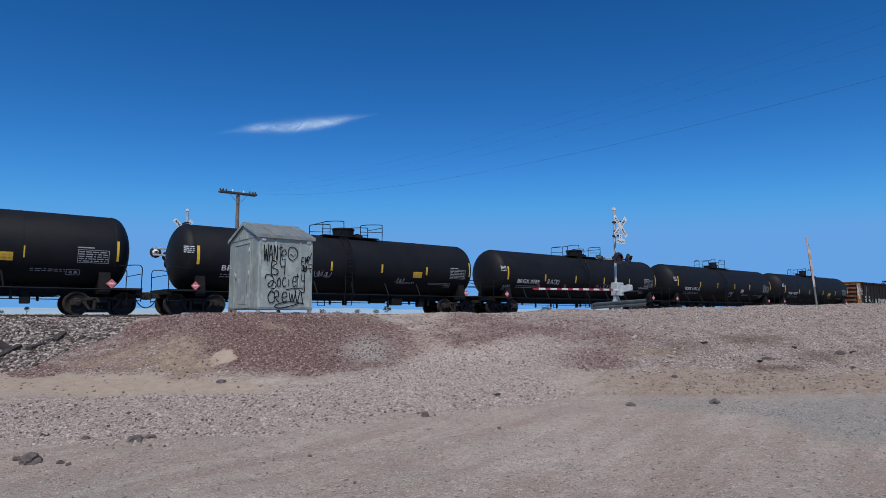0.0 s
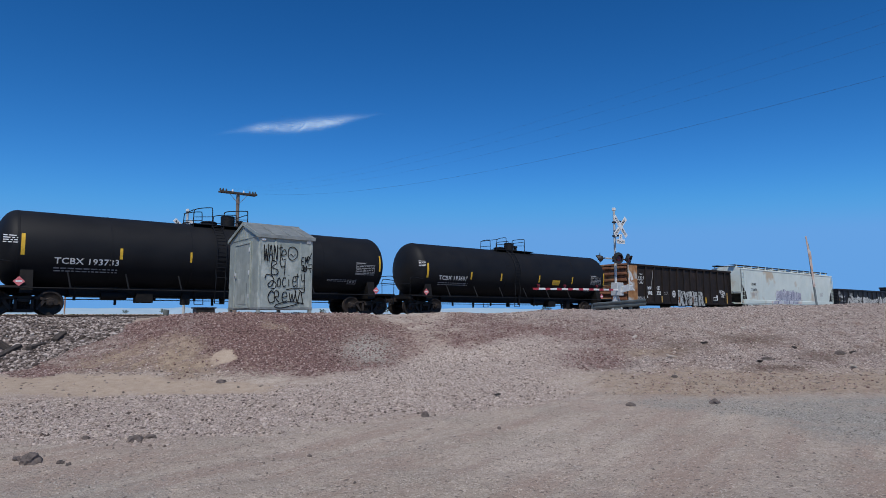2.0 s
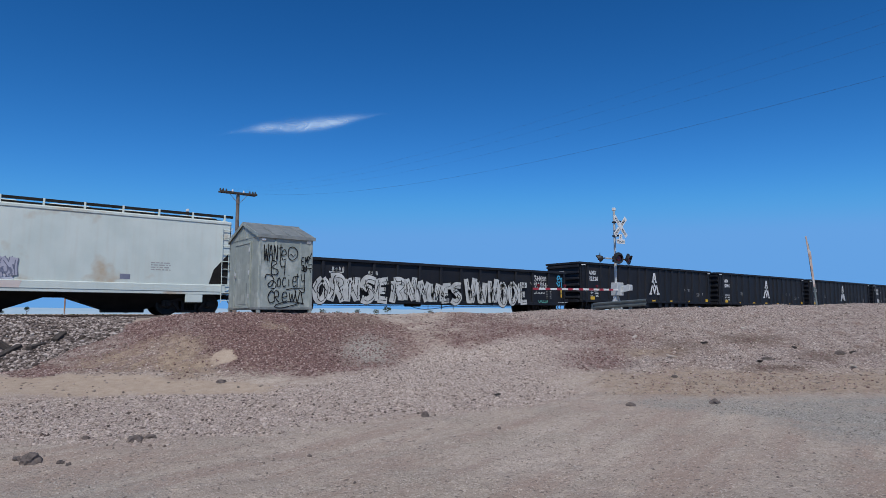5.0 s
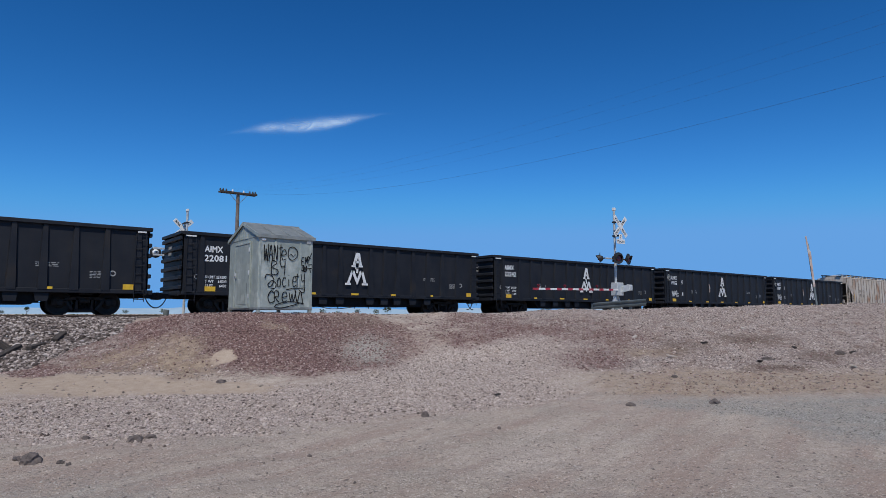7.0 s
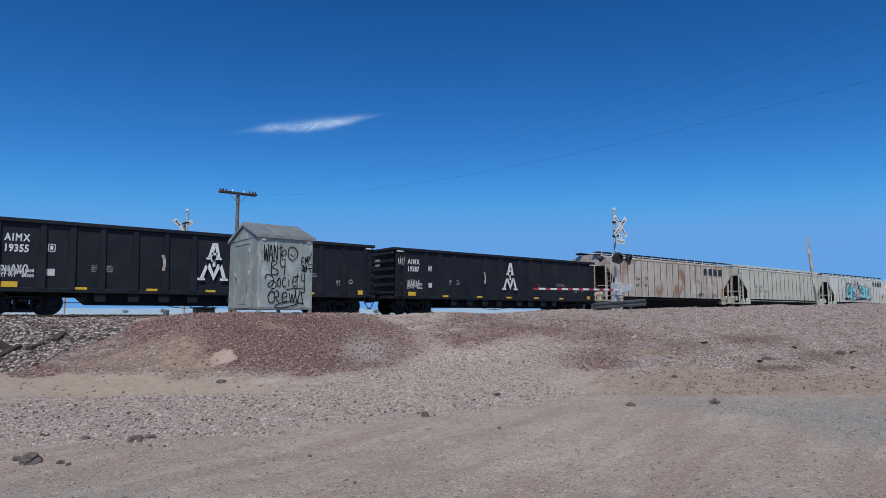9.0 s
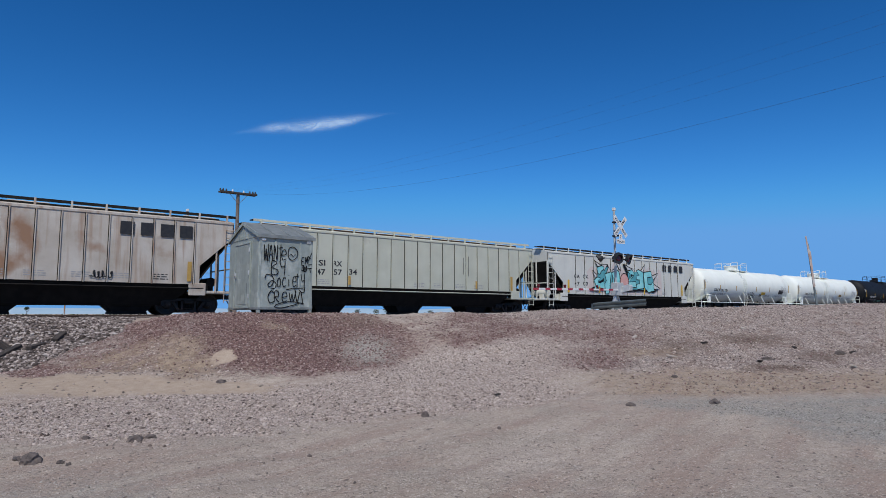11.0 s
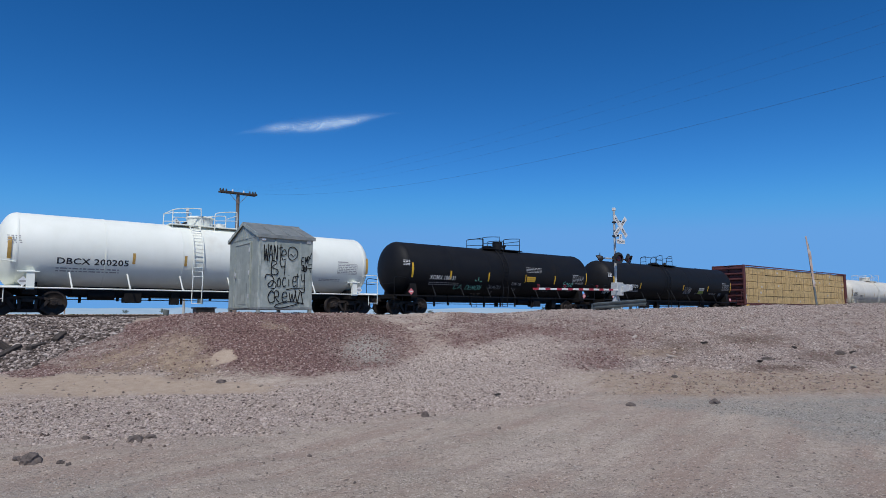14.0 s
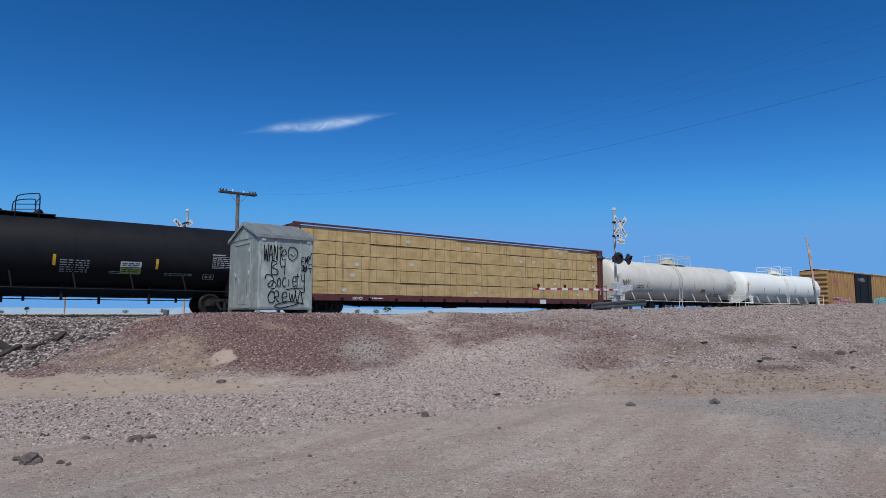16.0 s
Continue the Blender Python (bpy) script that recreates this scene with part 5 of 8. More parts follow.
def tags(rows, mat):
    """Loose spray scrawls: x from, x to, z from, z to, loops, seed."""
    def fit(car, R, zc, half):
        for x0, x1, z0, z1, n, seed in rows:
            d = scribble(Decal(), x0, x1, skin(R, zc, z0), skin(R, zc, z1), 0.035, n, seed)
            scribble(d, x0 + 0.1, x1 - 0.1, skin(R, zc, z0 + 0.05), skin(R, zc, z1 - 0.08), 0.025, max(2, n - 1), seed + 40)
            mark_on(car, R, zc, d, mat, "graffiti", "thin sprayed scrawl")
    return fit


def sprays(*rows):
    """Hand-sprayed words: text, x, foot height, letter pitch, letter height, paint, line width."""
    def fit(car, R, zc, half):
        for word, x, z, w, h, mat, thick in rows:
            s0 = skin(R, zc, z)
            d = sprayed(Decal(), word, x, s0, w, h, thick)
            mark_on(car, R, zc, d, mat, "graffiti", "thin sprayed word")
    return fit


def strokes(mat, width, *lines):
    def fit(car, R, zc, half):
        d = Decal()
        for pts in lines:
            d.ribbon([(x, skin(R, zc, z)) for x, z in pts], width)
        mark_on(car, R, zc, d, mat, "graffiti", "sprayed dashes")
    return fit


def print_block(x0, x1, z0, z1, rows, seed, mat):
    def fit(car, R, zc, half):
        mark_on(car, R, zc, bars(Decal(), x0, x1, skin(R, zc, z0), skin(R, zc, z1), rows, seed), mat, "small_print")
    return fit


YC = 2.25
tank_car(-12.5, 7.11, "black tank car with rounded ends and yellow reflectors", BLACK, tank_marks("", "", -6.8, xs=(-4, 1.9, 4.93), z=2.45, seed=2, card=((4.3, YC, 0.62, 0.34, YELLOW),)), style="dome", top_x=0.45)
tank_car(7.11, 26.5, "black tank car with a tall manway dome", BLACK, chain(tank_marks("BRGX", "0790", -6.85, width=2.3, xs=(-4.2, -1.19, 1.89, 4.92), z=2.5, seed=3, card=((4.3, YC, 0.62, 0.34, YELLOW),)), tags(((-2.1, -1.2, 1.9, 2.25, 4, 3), (2.9, 3.5, 1.75, 2.05, 3, 5)), DIMWHITE)), top_x=0.45)
tank_car(26.5, 46.0, "black tank car with white scrawls along its flank", BLACK, chain(tank_marks("BRGX", "0789", -7.1, width=2.05, xs=(-4.5, -1.4, 1.75, 4.8), z=2.45, seed=4, card=((3.15, 2.2, 0.62, 0.4, YELLOW),)), sprays(("RADO", -4.25, 2.06, 0.30, 0.30, PALE, 0.035)), tags(((-5.2, -4.0, 1.62, 1.8, 6, 7), (-4.0, -2.9, 1.66, 1.85, 5, 9), (-8.3, -7.6, 1.55, 1.95, 4, 6), (1.6, 3.0, 1.8, 2.25, 4, 12), (4.6, 5.4, 1.7, 2.1, 6, 8), (6.0, 7.4, 1.95, 2.15, 6, 15)), DIMWHITE)), top_x=0.45)
tank_car(46.0, 65.6, "black tank car with a short valve housing on top", BLACK, chain(tank_marks("TCBX", "193733", -6.95, width=2.34, xs=(-4.55, -1.7, 1.3, 4.1), z=2.55, seed=5, card=((2.83, 2.12, 0.5, 0.34, PALECARD),)), sprays(("CHAD", 0.52, 1.82, 0.19, 0.24, PALE, 0.03), ("FUN", 0.62, 1.60, 0.19, 0.2, DIMWHITE, 0.028))), style="twin", top_x=0.25)
tank_car(65.6, 85.0, "black tank car with a yellow notice and twin valves", BLACK, tank_marks("TCBX", "193697", -7.06, width=2.18, xs=(-4.6, -2.1, 1.37, 4.68), z=2.35, seed=6, card=((3.05, 2.15, 0.75, 0.34, YELLOW),)), style="twin", top_x=-0.1)
WHITEFIT = dict(paint=WHITETANK, style="white", skirt=WHITETANK, R=1.52, zc=2.62)
tank_car(302.4, 321.0, "white tank car with black spray tag and white ladders", fit=chain(tank_marks("DBCX", "201095", -6.5, width=2.34, ink=DARKINK, refl=OLDYELLOW, xs=(-5.49, -2.62, 1.2, 3.9), z=2.38, seed=7, card=((2.75, 2.0, 0.8, 0.26, YELLOW), (6.32, 2.19, 0.95, 0.42, DARKINK))), tags(((-0.1, 0.9, 1.5, 1.95, 5, 31), (2.0, 2.5, 1.7, 2.0, 4, 33)), DARKINK), burst(0.4, 1.72, 0.85, 0.42)), top_x=-0.5, **WHITEFIT)
tank_car(321.0, 339.4, "white tank car with an orange notice", fit=tank_marks("DBCX", "200205", -6.4, width=2.64, ink=DARKINK, refl=OLDYELLOW, xs=(-3.57, -1.45, 1.4, 4.1), z=2.38, seed=8, card=((2.9, 2.1, 0.72, 0.3, OLDYELLOW),)), top_x=-0.3, **WHITEFIT)
tank_car(339.4, 357.9, "black tank car with mint green spray lettering", BLACK, chain(tank_marks("XOMX", "100431", -6.2, width=1.9, xs=(-4.68, -1.64, 1.57, 4.42), z=2.32, tall=0.55, seed=9, card=((2.12, 2.3, 0.78, 0.34, YELLOW),)), sprays(("LA", -4.20, 1.55, 0.34, 0.34, MINT, 0.04), ("DeMON", -3.30, 1.52, 0.26, 0.36, MINT, 0.04), ("DeMON", -1.58, 1.60, 0.24, 0.30, DIMWHITE, 0.026), ("2", -1.05, 1.35, 0.24, 0.2, DIMWHITE, 0.024), ("ANS", -2.57, 1.22, 0.3, 0.24, DIMWHITE, 0.022), ("Romina", 0.45, 1.88, 0.14, 0.22, DIMWHITE, 0.03), ("5", 0.80, 1.55, 0.24, 0.22, DIMWHITE, 0.024), ("Asioo", 2.77, 1.55, 0.28, 0.34, DIMWHITE, 0.026), ("5ooe", 5.35, 1.92, 0.26, 0.34, MINT, 0.04), ("EnS", 8.30, 1.25, 0.2, 0.22, MINT, 0.035)), strokes(MINT, 0.05, ((-2.72, 2.12), (-2.60, 2.04)), ((-2.45, 2.3), (-2.47, 2.05)), ((-2.15, 2.06), (-2.32, 2.0))), print_block(1.65, 3.1, 2.72, 3.1, 4, 55, DIMWHITE)), style="twin", top_x=0.35, rails=((-1.85, -0.4), (0.0, 1.45)))
tank_car(357.9, 378.4, "black tank car with a green picture sticker", BLACK, chain(tank_marks("MBLX", "27020", -7.5, width=2.12, xs=(-5.05, 1.0, 4.85), z=2.2, seed=10, card=((3.82, 2.14, 0.82, 0.24, PALE), (3.82, 1.88, 0.82, 0.27, GREENCARD))), print_block(1.2, 2.25, 1.72, 2.26, 6, 56, DIMWHITE), sprays(("HB", -9.0, 1.6, 0.24, 0.26, PALE, 0.045)), tags(((-9.4, -8.95, 1.5, 1.9, 4, 65),), PALE)), style="low", top_x=-0.65, R=1.48, zc=2.62)
tank_car(404.3, 424.4, "yellowed white tank car with a scrawled tag on its end", CREAMTANK, chain(tank_marks("CBTX", "", -6.4, ink=DARKINK, refl=OLDYELLOW, xs=(-5, -1.8, 1.8, 4.9), z=2.35, seed=11, card=((3.3, 2.0, 0.7, 0.34, OLDYELLOW),)), tags(((-8.4, -7.3, 2.1, 2.7, 5, 61), (4.5, 6.5, 1.5, 1.9, 6, 63)), DARKINK)), style="white", skirt=CREAMTANK, top_x=0.2, rails=((-2.2, -0.2), (0.3, 2.3)))
tank_car(424.4, 443.2, "white tank car with faint scrawls low on its flank", fit=chain(tank_marks("", "", -6.4, ink=DARKINK, refl=OLDYELLOW, xs=(-5, -1.8, 1.8, 4.9), z=2.35, seed=12), tags(((-2.5, 1.2, 1.6, 2.1, 9, 71), (3.2, 5.4, 1.4, 1.9, 7, 73)), GREYINK)), top_x=0.5, rails=((-2.2, -0.2), (0.3, 2.3)), **WHITEFIT)


# ---- gondolas ----
def gondola(u0, u1, label, paint, body, top, bottom, ribs, rib_w, deco, taper=0.0, end_mat=None, tub=True, chord=0.14, posts=None, inset=2.45):
    """An open-topped car. body: its end positions; ribs: how many side posts between the corner posts."""
    car, half = start_car("gondola_car", u0, u1, label, "gondola car")
    gear(car, half, inset)
    a, b = body
    W = 1.5
    for s in (-1, 1):
        part("side_wall", Geo().box(a, b, min(s * W, s * (W - 0.06)), max(s * W, s * (W - 0.06)), bottom, top, 0.01), paint, car)
        part("top_chord", Geo().box(a - 0.03, b + 0.03, min(s * 1.62, s * 1.42), max(s * 1.62, s * 1.42), top - chord, top + 0.02, 0.02), paint, car)
        part("side_sill", Geo().box(a, b, min(s * 1.58, s * 1.44), max(s * 1.58, s * 1.44), bottom - 0.12, bottom + 0.06, 0.02), paint, car)
        for x in posts or [a + 0.1 + (b - a - 0.2) * k / (ribs + 1) for k in range(ribs + 2)]:
            w0, w1 = rib_w / 2, rib_w / 2 + taper
            y0, y1 = sorted((s * W, s * 1.6))
            g = Geo()
            if taper:
                v = [(x - w1, s * W, bottom), (x + w1, s * W, bottom), (x + w0, s * W, top - chord), (x - w0, s * W, top - chord)]
                v += [(x - w1 * 0.8, s * 1.6, bottom), (x + w1 * 0.8, s * 1.6, bottom), (x + w0 * 0.8, s * 1.57, top - chord), (x - w0 * 0.8, s * 1.57, top - chord)]
                g.add(v, [(4, 5, 6, 7), (0, 1, 5, 4), (1, 2, 6, 5), (2, 3, 7, 6), (3, 0, 4, 7), (0, 3, 2, 1)])
            else:
                g.box(x - w0, x + w0, y0, y1, bottom, top - chord, 0.015)
            part("side_post", g, paint, car)
            if taper and abs(x) < half - 4.2:
                w2 = rib_w / 2 + taper
                part("post_foot", Geo().prism([(x - w2 * 1.3, bottom - 0.1), (x + w2 * 1.3, bottom - 0.1), (x + w2, bottom - 0.46), (x - w2, bottom - 0.46)], 1, min(s * 1.5, s * 1.38), max(s * 1.5, s * 1.38)), paint, car)
    em = end_mat or paint
    for s, x in ((-1, a), (1, b)):
        x0, x1 = sorted((x, x - s * 0.06))
        ew = part("end_wall", Geo().box(x0, x1, -W, W, bottom, top, 0.01), em, car)
        for k in range(6):
            z = bottom + 0.2 + (top - bottom - 0.5) * k / 5
            p0, p1 = sorted((x, x + s * 0.13))
            part("end_rib", Geo().box(p0, p1, -1.52, 1.52, z - 0.08, z + 0.1, 0.03), em, ew)
        p0, p1 = sorted((x - s * 0.05, x + s * 0.12))
        part("end_cap", Geo().box(p0, p1, -1.6, 1.6, top - 0.13, top + 0.02, 0.02), em, ew)
        g = ladder(Geo(), min(x - s * 0.15, x - s * 0.55), max(x - s * 0.15, x - s * 0.55), -1.63, bottom - 0.45, top - 0.3, 0.36)
        if s > 0 or not end_mat:
            part("ladder", g, paint, car)
        h = Geo().cyl((x + s * 0.14, -1.3, bottom + 1.2), (x + s * 0.2, -1.3, bottom + 1.2), 0.26, seg=18) if s < 0 else Geo().box(x + 0.13, x + 0.3, -0.3, 0.1, bottom + 0.3, bottom + 0.9, 0.02)
        if s > 0:
            pts = [(x + 0.24, 0.7 + 0.28 * math.cos(t), bottom + 1.4 + 0.28 * math.sin(t)) for t in [2 * math.pi * k / 20 for k in range(21)]]
            h.pipe(pts, 0.02, 6).cyl((x + 0.12, 0.7, bottom + 1.4), (x + 0.26, 0.7, bottom + 1.4), 0.03, seg=8)
            part("brake_wheel", h, GREASE, car)
        e0, e1 = sorted((s * (half - 0.5), x))
        part("end_sill", Geo().box(e0, e1, -1.45, 1.45, 0.86, 1.05, 0.02), paint, car)
    part("floor", Geo().box(a, b, -1.44, 1.44, bottom - 0.08, bottom, 0), paint, car)
    part("centre_sill", Geo().box(-half + 0.75, half - 0.75, -0.3, 0.3, 0.72, bottom - 0.06, 0.02), GREASE, car)
    if tub:
        q = [(-half + 4.3, bottom - 0.06), (half - 4.3, bottom - 0.06), (half - 4.9, 0.42), (-half + 4.9, 0.42)]
        part("tub", Geo().prism(q, 1, -1.3, 1.3), GREASE, car)
    for x in (-half + inset, half - inset):
        part("bolster", Geo().box(x - 0.25, x + 0.25, -1.4, 1.4, 0.82, bottom - 0.04, 0.02), GREASE, car)
    g = Geo().cyl((-2.2, -0.9, 0.62), (-1.2, -0.9, 0.62), 0.17, seg=14).cyl((-half + 3, -0.5, 0.5), (half - 3, -0.5, 0.5), 0.02, seg=6)
    for x in (-0.6, 0.4, 1.3):
        g.cyl((x, -0.95, 0.3), (x, -0.95, 0.7), 0.02, seg=6)
    g.pipe(curved([(-2.2, -1.0, 0.55), (-1.0, -1.0, 0.3), (0.4, -1.0, 0.42), (1.5, -1.0, 0.6)], 4), 0.018, 6)
    part("brake_gear", g, GREASE, car)
    deco(car, half / LAY, a / LAY, b / LAY)
    return car


PIECE = (  # sprayed strokes in a unit square
    (((0.15, 0), (0.2, 0.5), (0.14, 1)), ((0.14, 0.95), (0.6, 1.02), (0.85, 0.76), (0.45, 0.5)), ((0.45, 0.5), (0.75, 0.3), (0.9, 0))),
    (((0.85, 0.95), (0.35, 0.98), (0.15, 0.7), (0.6, 0.5), (0.85, 0.25), (0.5, 0.02), (0.1, 0.1)),),
    (((0.12, 1), (0.2, 0.5), (0.3, 0.02)), ((0.3, 0.02), (0.45, 0.6), (0.6, 0.05)), ((0.6, 0.05), (0.75, 0.5), (0.9, 1.05))),
    (((0.2, 1), (0.15, 0.5), (0.22, 0)), ((0.2, 0.95), (0.85, 1.0)), ((0.2, 0.5), (0.7, 0.55)), ((0.22, 0.04), (0.9, 0.06))),
    (((0.15, 0), (0.12, 0.55), (0.2, 1)), ((0.2, 1), (0.5, 0.5), (0.82, 0.05)), ((0.82, 0), (0.78, 0.5), (0.88, 1.05))),
    (((0.5, 1), (0.15, 0.75), (0.2, 0.2), (0.5, 0), (0.82, 0.25), (0.8, 0.75), (0.5, 1)),),
)


def wild(car, x0, x1, z0, z1, n, seed, fill, y, label, lift=0.004, second=None, ink=None):
    """A sprayed piece: fat pale strokes edged in black, crowded together, one part for each cluster; it spells nothing."""
    rnd = random.Random(seed)
    w, h = (x1 - x0) / n, z1 - z0
    for i in range(n):
        x, lean = x0 + i * w, rnd.uniform(-0.1, 0.2) * w
        top = h * rnd.uniform(0.82, 1.0)
        back, body, line = Decal(), Decal(), Decal()
        for k, stroke in enumerate(rnd.choice(PIECE)):
            pts = curved([(x + w * (0.02 + 0.96 * p + rnd.uniform(-0.06, 0.06)) + lean * q, z0 + top * (0.08 + 0.84 * q + rnd.uniform(-0.05, 0.05))) for p, q in stroke], 4)
            fat = w * rnd.uniform(0.36, 0.5)
            back.ribbon(pts, fat + 0.07, 0.0004 * k)
            body.ribbon(pts, fat, 0.0004 * k)
            line.ribbon([(p[0] + fat * 0.22, p[1] - 0.03) for p in pts[1:-1]], 0.035, 0.0004 * k)
        for k in range(6):
            xa, za = x + w * rnd.uniform(0.1, 0.9), z0 + h * rnd.uniform(0.3, 0.95)
            line.ribbon(curved([(xa, za), (xa + w * rnd.uniform(-0.15, 0.15), za - 0.15), (xa + w * rnd.uniform(-0.2, 0.2), za - h * rnd.uniform(0.15, 0.35))], 4), rnd.uniform(0.03, 0.06), 0.0016 + 0.0004 * k)
        step = lift + 0.0002 * i
        o = flat_mark(car, back, ink or SPRAY, y, "graffiti_outline", "black sprayed outline", step)
        part("graffiti", body.flat(y, step + 0.005), second if second and i % 2 else fill, o, label, 0)
        part("graffiti_line", line.flat(y, step + 0.009), ink or SPRAY, o, smooth=0)


def flat_mark(car, d, mat, y=-1.5, name="lettering", label="", lift=0.006):
    return tagged(part(name, d.flat(y, lift), mat, car, label, 0), kind="stuff" if name == "small_print" else "")


def tower_logo(d, x, z, w, h):
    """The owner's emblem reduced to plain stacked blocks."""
    X = lambda t: x + t * w
    Zz = lambda t: z + t * h
    shape = lambda *pts: d.poly([(X(a), Zz(b)) for a, b in pts])
    shape((0.31, 0.60), (0.44, 0.60), (0.56, 0.90), (0.54, 1.0), (0.455, 1.0))
    shape((0.60, 0.60), (0.73, 0.60), (0.625, 1.0), (0.54, 1.0), (0.55, 0.88))
    d.rect(X(0.43), X(0.63), Zz(0.675), Zz(0.745))
    d.rect(X(0.265), X(0.455), Zz(0.555), Zz(0.61)).rect(X(0.575), X(0.77), Zz(0.555), Zz(0.61))
    d.rect(X(0.475), X(0.565), Zz(0.37), Zz(0.555)).rect(X(0.42), X(0.56), Zz(0.50), Zz(0.55))
    shape((0.07, 0.05), (0.19, 0.05), (0.36, 0.45), (0.27, 0.45))
    shape((0.25, 0.45), (0.39, 0.45), (0.52, 0.19), (0.52, 0.0))
    shape((0.52, 0.0), (0.52, 0.19), (0.64, 0.45), (0.78, 0.45))
    shape((0.68, 0.45), (0.78, 0.45), (0.94, 0.05), (0.81, 0.05))
    d.rect(X(0.0), X(0.25), Zz(0.0), Zz(0.065)).rect(X(0.73), X(1.0), Zz(0.0), Zz(0.065))
    return d


def dark_gondola_marks(number, old):
    def deco(car, half, a, b):
        y = -1.5
        s = 0.36
        flat_mark(car, Decal().text("AIMX", -7.74, 2.86, 0.40, 1.05 if not old else 1.25, 0.012, 0.83).text(number, -7.76, 2.44, 0.40, 1.05, 0.012, 1.04 if not old else 0.82), WHITE, y)
        d = Decal()
        limits = ("LD LMT 222000", "LT WT    64000", "CU FT      4000") if number == "22326" else ("LD LMT 221500", "LT WT    64500", "CU FT      6400")
        for i, t in enumerate(limits[: 3 if not old else 2]):
            d.text(t, -7.78, 1.66 - 0.2 * i, 0.17, 1.0, 0.004, 1.06)
        flat_mark(car, d, WHITE, y)
        d = Decal()
        tower_logo(d, -0.55, 1.55, 1.38, 1.72)
        flat_mark(car, d, WHITE, y - 0.1, "emblem", "white block emblem", 0.008)
        for x in (-7.5, 8.0):
            part("reflector", Decal().rect(x - 0.26, x + 0.26, 1.06, 1.28).flat(-1.585, 0.003), YELLOW, car, smooth=0)
        for x in (-5.1, -2.42, 0.06, 2.56, 5.0):
            part("reflector", Decal().rect(x - 0.22, x + 0.22, 1.02, 1.12).flat(-1.585, 0.003), YELLOW, car, smooth=0)
        d = bars(Decal(), -4.75, -3.95, 1.75, 2.05, 4, 3)
        bars(d, 6.5, 7.0, 1.5, 1.8, 5, 4)
        bars(d, 4.6, 5.4, 1.9, 2.1, 3, 6)
        ring = [(7.35 + 0.1 * math.cos(t), 1.72 + 0.1 * math.sin(t)) for t in [2 * math.pi * k / 14 for k in range(15)]]
        d.ribbon(ring, 0.05)
        d.ribbon([(x - 15.4, z) for x, z in ring], 0.05)
        flat_mark(car, d, DIMWHITE, y, "small_print")
        part("grab_plate", Geo().box(a * LAY + 0.1, a * LAY + 0.55, -1.632, -1.62, 3.5, 3.56), WHITE, car)
        part("grab_plate", Geo().box(b * LAY - 0.5, b * LAY - 0.15, -1.632, -1.62, 3.5, 3.56), WHITE, car)
        # small number plates on the end sheet
        for z in (3.0, 2.72):
            part("number_plate", Geo().box(a * LAY - 0.145, a * LAY - 0.131, -0.22, 0.22, z, z + 0.13), DIMWHITE, car)
        if old:
            fr = Decal()
            for q in ((-5.45, -5.2, 2.5, 2.53), (-5.45, -5.2, 2.78, 2.81), (-5.45, -5.42, 2.5, 2.81), (-5.23, -5.2, 2.5, 2.81), (-5.38, -5.28, 2.58, 2.74)):
                fr.rect(q[0] - 0.85, q[1] - 0.85, q[2], q[3])
            flat_mark(car, fr, WHITE, y, "stencil_box")
            flat_mark(car, Decal().rect(-6.36, -6.03, 1.55, 1.82), PALE, y, "notice_card")
            if number.endswith("55"):
                d = sprayed(Decal(), "DeMAXO", -8.02, 1.56, 0.185, 0.36, 0.055, 0.004)
            else:
                d = scribble(Decal(), -7.9, -6.9, 1.55, 2.0, 0.05, 6, int(number))
            flat_mark(car, d, PALE, y, "graffiti", "white sprayed tag", 0.009)
            flat_mark(car, scribble(Decal(), -8.4, -8.05, 2.7, 3.3, 0.045, 3, int(number) + 1), PALE, -1.605, "graffiti", "white sprayed tag", 0.009)
            flat_mark(car, Decal().ribbon(curved([(-2.0, 1.9), (-1.96, 2.3), (-2.05, 2.6)]), 0.12), OLDSTRIP, -1.585, "rust_run", "rust run down a side post", 0.02)
    return deco


POSTS = (-8.42, -7.88, -6.4, -5.33, -4.23, -3.0, -1.75, -0.78, 1.05, 1.95, 2.8, 3.85, 4.88, 5.95, 7.08, 8.3)
OLDPOSTS = (-8.4, -7.98, -6.48, -5.46, -4.38, -3.12, -1.9, -0.7, 1.05, 2.1, 3.3, 4.4, 5.6, 6.9, 8.2)


def aim_car(u0, u1, number, old):
    half = (u1 - u0) / 2
    gondola(u0, u1, "dark high-sided gondola car with a white block emblem" if not old else "dark ribbed gondola car with a white emblem and tag", GONDOLA, (-half + 0.66, half - 0.74), 3.72, 1.0, 8 if not old else 11, 0.2 if not old else 0.24, dark_gondola_marks(number, old), 0.1 if not old else 0.07, posts=[x * LAY for x in (OLDPOSTS if old else POSTS)], inset=3.0 if not old else 2.45)


aim_car(148.85, 167.8, "22326", False)
aim_car(167.8, 186.6, "22081", False)
aim_car(186.6, 205.4, "22242", False)
aim_car(205.4, 224.3, "19355", True)
aim_car(224.3, 243.0, "19387", True)


